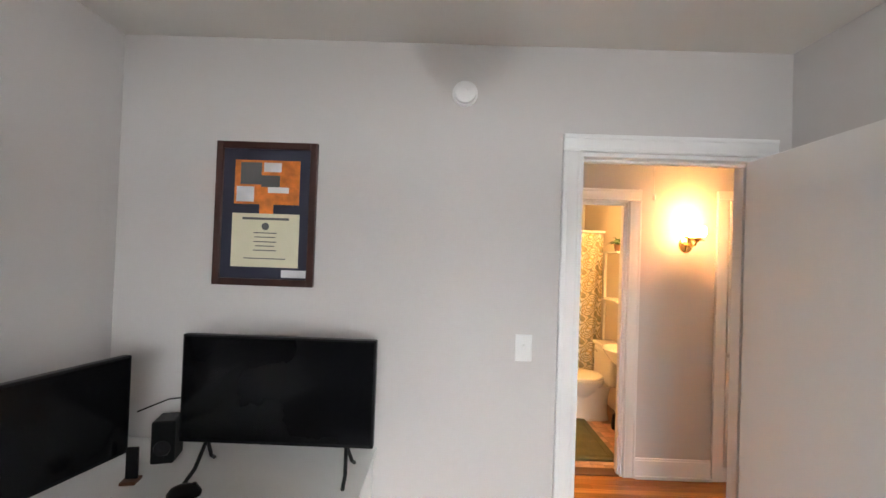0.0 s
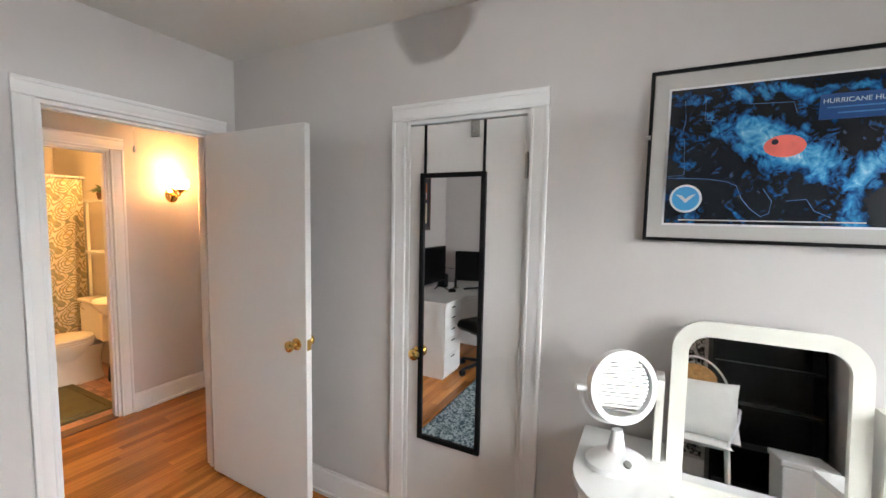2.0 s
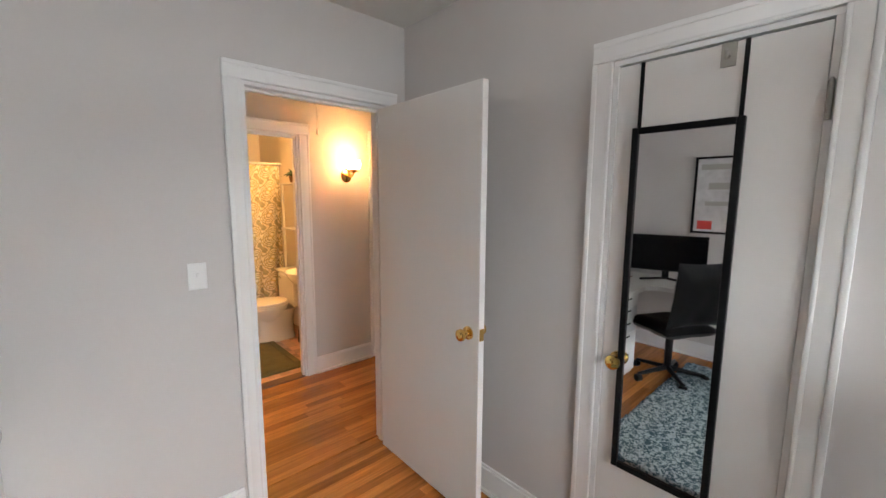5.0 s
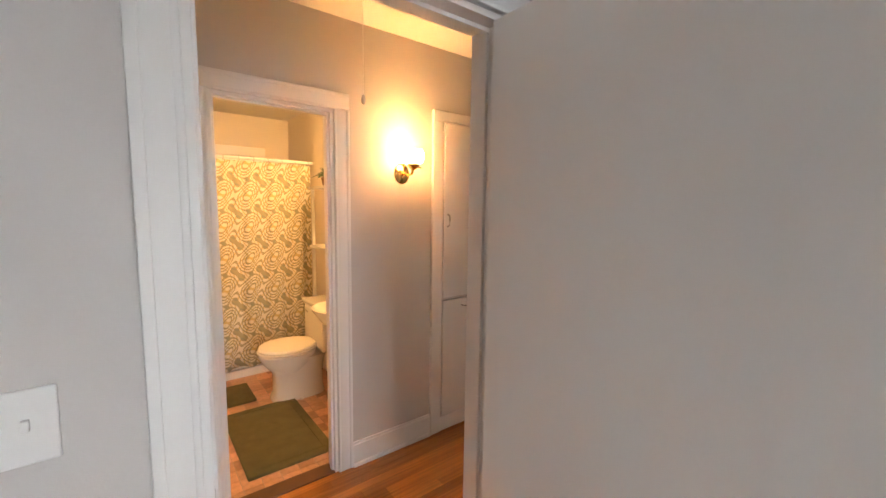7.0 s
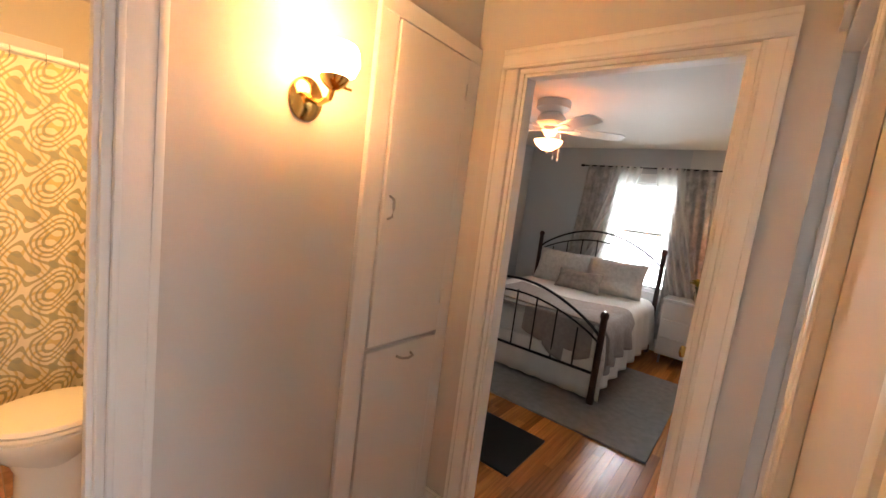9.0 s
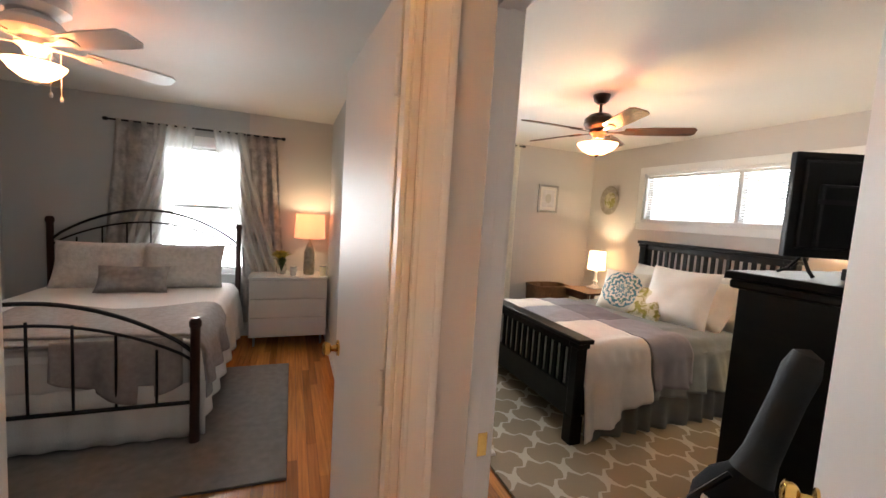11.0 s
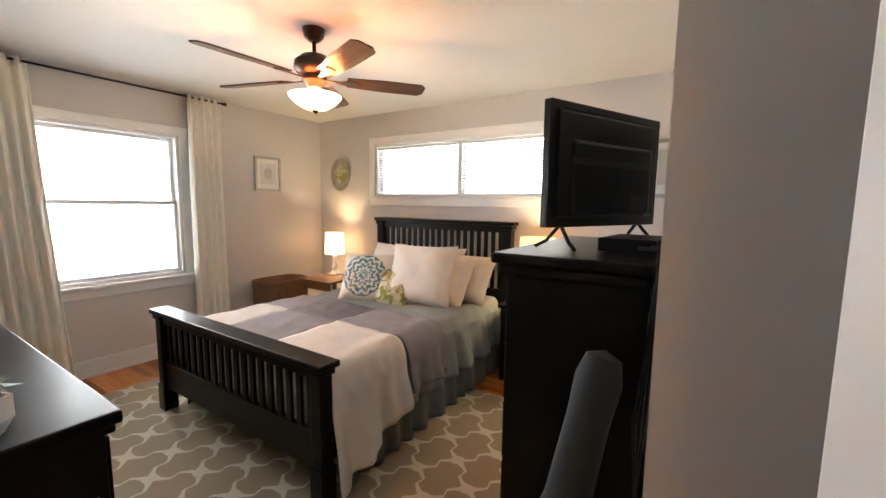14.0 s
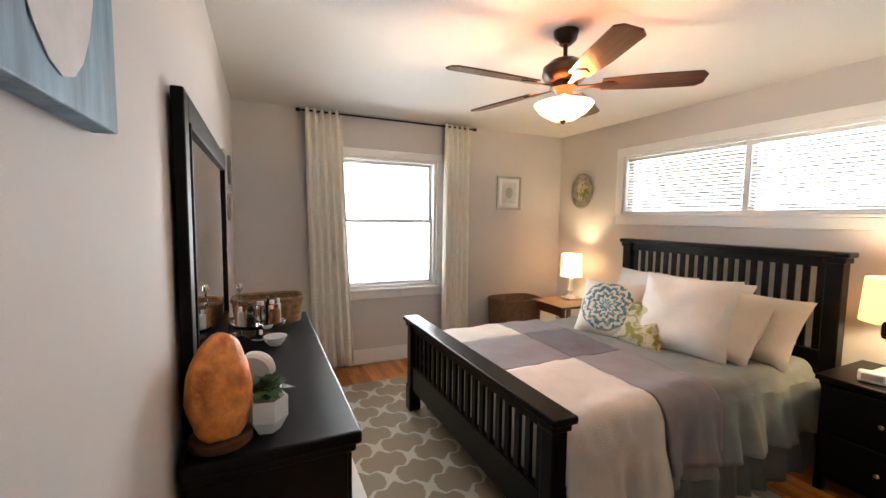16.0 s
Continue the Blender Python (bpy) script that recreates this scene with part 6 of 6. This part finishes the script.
for x in (1.59, 1.70):
    part("dark_shape", prism(bmesh.new(), [(-0.02, -0.16), (0.0, -0.17), (0.025, -0.15), (0.02, 0.0), (0.03, 0.10), (0.0, 0.14), (-0.02, 0.09), (-0.012, -0.03)], 0, 0.001), INK, cv, m=Matrix.Translation((x, -0.0385, 1.86)) @ pose(0, 0, 0, 90) @ Matrix.Scale(0.62, 4))

ch = thing("chest_of_drawers", "tall black chest of drawers against the wall", "chest")
part("top", B(0.935, -2.17, 1.29, 1.42, -1.24, 1.325, 0.008), BLACKW, ch)
part("moulding", B(0.94, -2.155, 1.25, 1.405, -1.255, 1.29, 0.012), BLACKW, ch)
part("carcass", B(0.945, -2.14, 0.08, 1.37, -1.27, 1.25, 0.004), BLACKW, ch)
part("plinth", B(0.94, -2.155, 0, 1.385, -1.255, 0.11, 0.006), BLACKW, ch)
for i in range(5):
    d = part("drawer", B(1.3705, -2.11, 0.14 + i * 0.22, 1.386, -1.30, 0.345 + i * 0.22, 0.005), BLACKW, ch)
    for y in (-1.9, -1.51):
        part("knob", lathe(bmesh.new(), [(0.006, 0), (0.006, 0.012), (0.014, 0.018), (0.012, 0.026), (0, 0.028)], 12, (1.386, y, 0.24 + i * 0.22), turn=pose(0, 0, 0, 0, 90, 0)), BRONZE, d)
tv = screen_set("television", "black flat television turned toward the bed", "television", (1.164, -1.69, 1.325), 66, 0.66, 0.43, 0.08, True)
part("rear_shell", B(-0.30, 0.02, 0.115, 0.30, 0.034, 0.48, 0.012), BLACKP, tv)
part("vent_strip", B(-0.25, 0.0505, 0.30, 0.25, 0.0515, 0.32), BLACKM, tv)
part("port_panel", B(-0.2, 0.0505, 0.12, -0.1, 0.052, 0.2), BLACKM, tv)
cb = thing("cable_box", "flat black cable box on the chest", "media box", (1.03, -1.60, 1.325), 84)
part("case", B(-0.13, -0.09, 0.004, 0.13, 0.09, 0.05, 0.005), BLACKP, cb)
part("front_panel", B(-0.12, -0.0915, 0.012, 0.12, -0.0902, 0.042), SCREEN, cb)
for k in range(3):
    single("power_cable", tube(bmesh.new(), [(1.0 - 0.01 * k, -1.45 - 0.08 * k, 1.35), (0.93, -1.32 - 0.05 * k, 1.36), (0.925, -1.225 + 0.02 * k, 1.28), (0.93 + 0.012 * k, -1.21 + 0.012 * k, 0.9), (0.95 - 0.01 * k, -1.20, 0.5), (0.94, -1.215, 0.1)], 0.005), BLACKP, "black cable hanging behind the chest", "cable", group="cables")
gb = thing("guitar_bag", "dark padded guitar bag leaning on the chest", "guitar bag", m=Matrix.Translation((1.20, -0.93, 0.0)) @ pose(0, 0, 0, 10, -9, 0))
prof = [(0.02, 0.0), (0.13, 0.02), (0.19, 0.10), (0.20, 0.20), (0.17, 0.32), (0.15, 0.40), (0.16, 0.48), (0.13, 0.57), (0.075, 0.64), (0.06, 0.72), (0.055, 0.95), (0.06, 1.06), (0.045, 1.12), (0.0, 1.14)]
part("bag_body", lathe(bmesh.new(), prof[:9] + [(0.06, 0.66)], 24, sy=0.38), GREYBAG, gb)
part("neck_sleeve", lathe(bmesh.new(), [(0.075, 0.64)] + prof[9:], 32, sy=0.62), mat("slate_nylon", (0.009, 0.012, 0.016), 0.75, var=0.1, scale=20, bump=0.2, bscale=500), gb, "slate padded neck sleeve")
part("pocket", lathe(bmesh.new(), [(0.02, 0.06), (0.12, 0.10), (0.13, 0.22), (0.10, 0.34), (0.03, 0.37)], 18, (0, 0.06, 0), sy=0.35), GREYBAG, gb)
part("strap", tube(bmesh.new(), [(0.03, 0.06, 0.62), (0.10, 0.09, 0.45), (0.09, 0.11, 0.25), (0.05, 0.10, 0.12)], 0.012, 6), BLACKP, gb)
part("name_tag", B(0.03, 0.082, 0.46, 0.07, 0.09, 0.50, 0.002), WHITEPR, gb)
single("white_mat", B(2.30, -0.70, -0.004, 3.6, -0.52, 0.03, 0.01), WHITEC, "folded white cloth on the floor by the dresser", "cloth")

# ---- grey bedroom ----
b2 = thing("metal_bed", "black metal bed with cherry wood posts", "bed")
Y0b, Y1b = 1.05, 2.60
for x, h in ((2.92, 0.78), (4.93, 1.24)):
    for y in (Y0b, Y1b):
        part("post", lathe(bmesh.new(), [(0.03, 0), (0.032, 0.05), (0.027, 0.08), (0.027, h - 0.06), (0.034, h - 0.05), (0.034, h - 0.02), (0.02, h)], 16, (x, y, 0)), DARKW, b2)
    mid = (Y0b + Y1b) / 2
    arc = lambda top, edge: [(x, Y0b + (Y1b - Y0b) * i / 20, edge + (top - edge) * math.sin(math.pi * i / 20) ** 0.8) for i in range(21)]
    part("arch_bar", tube(bmesh.new(), arc(h + 0.10, h - 0.22), 0.012), BLACKM, b2)
    part("arch_bar", tube(bmesh.new(), arc(h - 0.02, h - 0.27), 0.009), BLACKM, b2)
    part("cross_bar", rod(bmesh.new(), (x, Y0b, 0.26), (x, Y1b, 0.26), 0.012), BLACKM, b2)
    for i in range(1, 8):
        y = Y0b + (Y1b - Y0b) * i / 8
        part("spindle", rod(bmesh.new(), (x, y, 0.26), (x, y, h - 0.30 + 0.30 * math.sin(math.pi * i / 8)), 0.007), BLACKM, b2)
for y in (Y0b, Y1b):
    part("side_rail", B(2.92, y - 0.012, 0.24, 4.93, y + 0.012, 0.30, 0.003), BLACKM, b2)
single("mattress", B(2.98, 1.09, 0.28, 4.88, 2.56, 0.58, 0.05), WHITEC, "white mattress on the metal bed", "mattress")


def b_cover(s, x, off, low, wav=0.02):
    """Bedding across the grey room's bed; s runs along y."""
    c, half, top, r = (Y0b + Y1b) / 2, 0.76, 0.62, 0.06
    side = 1 if s > 0 else -1
    over = abs(s) - (half - r)
    wr = 0.016 * noise.noise(Vector((x * 3, s * 3, 2)))
    if over <= 0:
        return (x, c + s, top + off + wr)
    if over < r * math.pi / 2:
        a = over / r
        return (x, c + side * (half - r + (r + off) * math.sin(a)), top - r + (r + off) * math.cos(a) + wr)
    d = over - r * math.pi / 2
    return (x, c + side * (half + off + 0.02 + 0.1 * d + wav * math.sin(x * 21) * min(1, d / 0.2)), max(low, top - r - d))


single("bed_skirt", sheet(lambda u, v: (2.955 + 0.01 * math.sin(v * 60), 1.0 + 1.6 * v, 0.03 + 0.34 * u), 4, 60), WHITEC, "white cotton bed skirt at the foot", "bed skirt", solid=0.006, smooth=True)
single("white_quilt", sheet(lambda u, v: b_cover(-1.22 + 2.44 * u, 2.975 + 1.9 * v, 0.0, 0.12), 70, 60), WHITEC, "white quilt covering the metal bed", "quilt", solid=0.012, smooth=True)
single("knit_blanket", sheet(lambda u, v: b_cover(-1.14 + 2.2 * u, 2.99 + 0.30 * v + 0.03 * math.sin(u * 9), 0.012, 0.25), 60, 12), GREYST, "grey striped knit blanket folded at the foot", "blanket", solid=0.01, smooth=True)
single("plush_throw", sheet(lambda u, v: b_cover(-1.02 + 1.5 * u, 3.0 + (0.75 + 0.1 * math.sin(u * 8)) * v + 0.10 * u, 0.028, 0.3, 0.03), 50, 24), TAUPE, "taupe plush throw draped over the bed", "throw", solid=0.015, smooth=True)
single("hanging_throw", sheet(lambda u, v: (2.945 - 0.03 * math.sin(u * 15) * v, 1.12 + 0.62 * u, 0.655 - 0.40 * v * (1 - 0.75 * abs(u - 0.38))), 30, 14), TAUPE, "taupe plush throw hanging over the footboard", "throw", solid=0.012, smooth=True)
for y, s in ((1.50, 1), (2.16, 2)):
    single("pillow_sham", cushion(0.70, 0.46, 0.18, 10 + s), GREYSH, "pale grey textured pillow sham at the headboard", "pillow", m=pose(4.72, y, 0.82, 0, 0, 90) @ pose(0, 0, 0, -68), group="shams")
single("lumbar_pillow", cushion(0.55, 0.26, 0.13, 14), GREYST, "grey banded lumbar pillow", "pillow", m=pose(4.50, 1.84, 0.73, 0, 0, 90) @ pose(0, 0, 0, -60))
nb = thing("white_dresser", "white three-drawer chest beside the bed", "chest", (4.84, 0.535, 0))
part("body", B(-0.215, -0.38, 0.10, 0.22, 0.38, 0.71, 0.003), WHITEF, nb)
part("top", B(-0.23, -0.39, 0.71, 0.222, 0.39, 0.733, 0.003), WHITEF, nb)
for i in range(3):
    part("drawer", B(-0.232, -0.372, 0.115 + i * 0.198, -0.2155, 0.372, 0.305 + i * 0.198, 0.004), WHITEF, nb)
for x in (-0.18, 0.18):
    for y in (-0.33, 0.33):
        part("leg", rod(bmesh.new(), (x, y, 0.1), (x, y, 0), 0.014, 10, 0.01), STEEL, nb)
table_lamp((4.82, 0.34, 0.733), 0.40, 0.26, 0.16, SHADEO, SILVER, "lit table lamp with a peach shade and silvered base", True)
fl = thing("flower_bunch", "yellow flowers in a short glass vase", "flowers", (4.80, 0.62, 0.733))
part("vase", lathe(bmesh.new(), [(0.035, 0), (0.05, 0.02), (0.05, 0.11), (0.046, 0.11), (0.045, 0.02), (0, 0.012)], 18), JAR, fl)
part("stems", leaves(30, 0.10, 0.22, 3, 0.08, 0.3), LEAF, fl, m=Matrix.Translation((0, 0, 0.03)))
part("blossoms", leaves(150, 0.13, 0.12, 12, 0.12, 0.4), YELLOWF, fl, m=Matrix.Translation((0, 0, 0.14)))
for y, h, m_ in ((0.50, 0.09, WHITEC), (0.20, 0.10, PAPER)):
    c = thing("candle", "small candle jar on the white chest", "candle", (4.72, y, 0.733))
    part("glass", lathe(bmesh.new(), [(0.032, 0), (0.034, 0.004), (0.034, h), (0, h)], 18), m_, c)
    part("lid", lathe(bmesh.new(), [(0.035, h), (0.035, h + 0.01), (0, h + 0.01)], 18), STEEL, c)
fb = ceiling_fan("ceiling_fan", "white ceiling fan with a lit bowl and pull chains", (2.88, 1.74, 0), 2.19, 0.62, (-52, 20, 92, 164, 236), WHITEF, WPLAST, 0.12, 0.23)
part("housing", lathe(bmesh.new(), [(0.10, 2.33), (0.14, 2.36), (0.14, 2.42)], 28), WPLAST, fb)
for s in (-1, 1):
    c = part("pull_chain", rod(bmesh.new(), (s * 0.05, -0.08, 1.96), (s * 0.05, -0.08, 2.17), 0.002, 5), WPLAST, fb)
    part("pull_knob", lathe(bmesh.new(), [(0.006, 1.935), (0.009, 1.945), (0.006, 1.96), (0, 1.962)], 10, (s * 0.05, -0.08, 0)), WPLAST, c)
single("grey_rug", B(2.42, 0.52, -0.004, 4.1, 2.75, 0.012, 0.004), GREYRUG, "flat grey rug beside the metal bed", "rug")
single("door_mat", B(1.62, 1.07, -0.004, 2.12, 1.6, 0.012, 0.004), BLACKP, "small dark mat on the oak floor", "mat")
cs = thing("dark_bookcase", "dark shelf unit with assorted things inside the grey room", "bookcase", (2.55, 2.80, 0))
part("case_side", B(-0.5, -0.17, 0, -0.47, 0.17, 1.7), DARKW, cs)
part("case_side", B(0.47, -0.17, 0, 0.5, 0.17, 1.7), DARKW, cs)
part("case_back", B(-0.47, 0.15, 0, 0.47, 0.17, 1.7), BLACKW, cs)
for z in (0.05, 0.45, 0.85, 1.25, 1.67):
    part("shelf", B(-0.47, -0.17, z, 0.47, 0.15, z + 0.025), DARKW, cs)

# ---- floor boards and bathroom tiles, piece by piece ----


def boards(area, parent, name="board", seed=1, singles=True):
    """Oak strips along x filling an area; each strip is cut into lengths with random ends."""
    x0, y0, x1, y1 = area
    rnd_ = random.Random(seed)
    w = 0.057
    bm = None if singles else bmesh.new()
    y = y0
    made = 0
    while y < y1 - 0.01:
        x = x0 - rnd_.uniform(0, 0.5)
        ye = min(y + w, y1)
        while x < x1:
            e = x + rnd_.uniform(0.55, 1.5)
            a, b = max(x, x0), min(e, x1)
            if b - a > 0.03:
                dz = rnd_.uniform(-0.0006, 0.0)
                args = (a + 0.0008, y + 0.0008, -0.014, b - 0.0008, ye - 0.0008, dz - 0.003)
                if singles:
                    bmp = bmesh.new()
                    box(bmp, *args)
                    part(name, bmp, FLOORW, parent, smooth=False)
                    made += 1
                else:
                    box(bm, *args)
            x = e
        y = ye
    if not singles:
        part("floor_boards", bm, FLOORW, parent, smooth=False)["kind"] = "stuff"
    return made


fh = thing("floor_hall", "honey oak strip floor running through the hall", "floor", kind="structure")
boards((-1.25, 0.12, 1.078, 1.30), fh, seed=2)
boards((-0.888, -0.004, -0.155, 0.12), fh, seed=3)
boards((0.348, -0.004, 1.168, 0.12), fh, seed=4)
fg = thing("floor_grey_room", "honey oak strip floor of the grey bedroom", "floor", kind="structure")
boards((1.078, 0.12, EAST, 1.10), fg, seed=5)
fr = thing("floor_rest", "honey oak strip floor of the grey bedroom", "floor", kind="structure")
boards((1.178, 1.10, EAST, 3.0), fr, seed=6, singles=False)
fo = thing("floor_office", "honey oak strip floor of the office", "floor", kind="structure")
boards((-2.9, SOUTH, 0.0, -0.004), fo, seed=7, singles=False)
fc = thing("floor_bedroom", "honey oak strip floor of the main bedroom", "floor", kind="structure")
boards((0.1, SOUTH, EAST, -0.004), fc, seed=8, singles=False)
fb_ = thing("floor_bath", "small pink tile floor of the bathroom", "floor", kind="structure")
part("grout_bed", B(-1.0, 1.302, -0.012, 0.36, 3.0, -0.0045), GROUT, fb_)
bm0 = bmesh.new()
box(bm0, -0.048, -0.048, -0.004, 0.048, 0.048, 0.0)
first = None
for i in range(13):
    for j in range(17):
        m_ = pose(-0.94 + i * 0.1, 1.355 + j * 0.1, -0.001)
        if first is None:
            first = part("tile", bm0, PINKT, fb_, m=m_)
        else:
            share(first, m_)
single("door_threshold", B(-0.681, 1.25, -0.003, -0.139, 1.35, 0.008, 0.003), BROWNW, "worn wooden threshold at the bathroom door", "threshold")
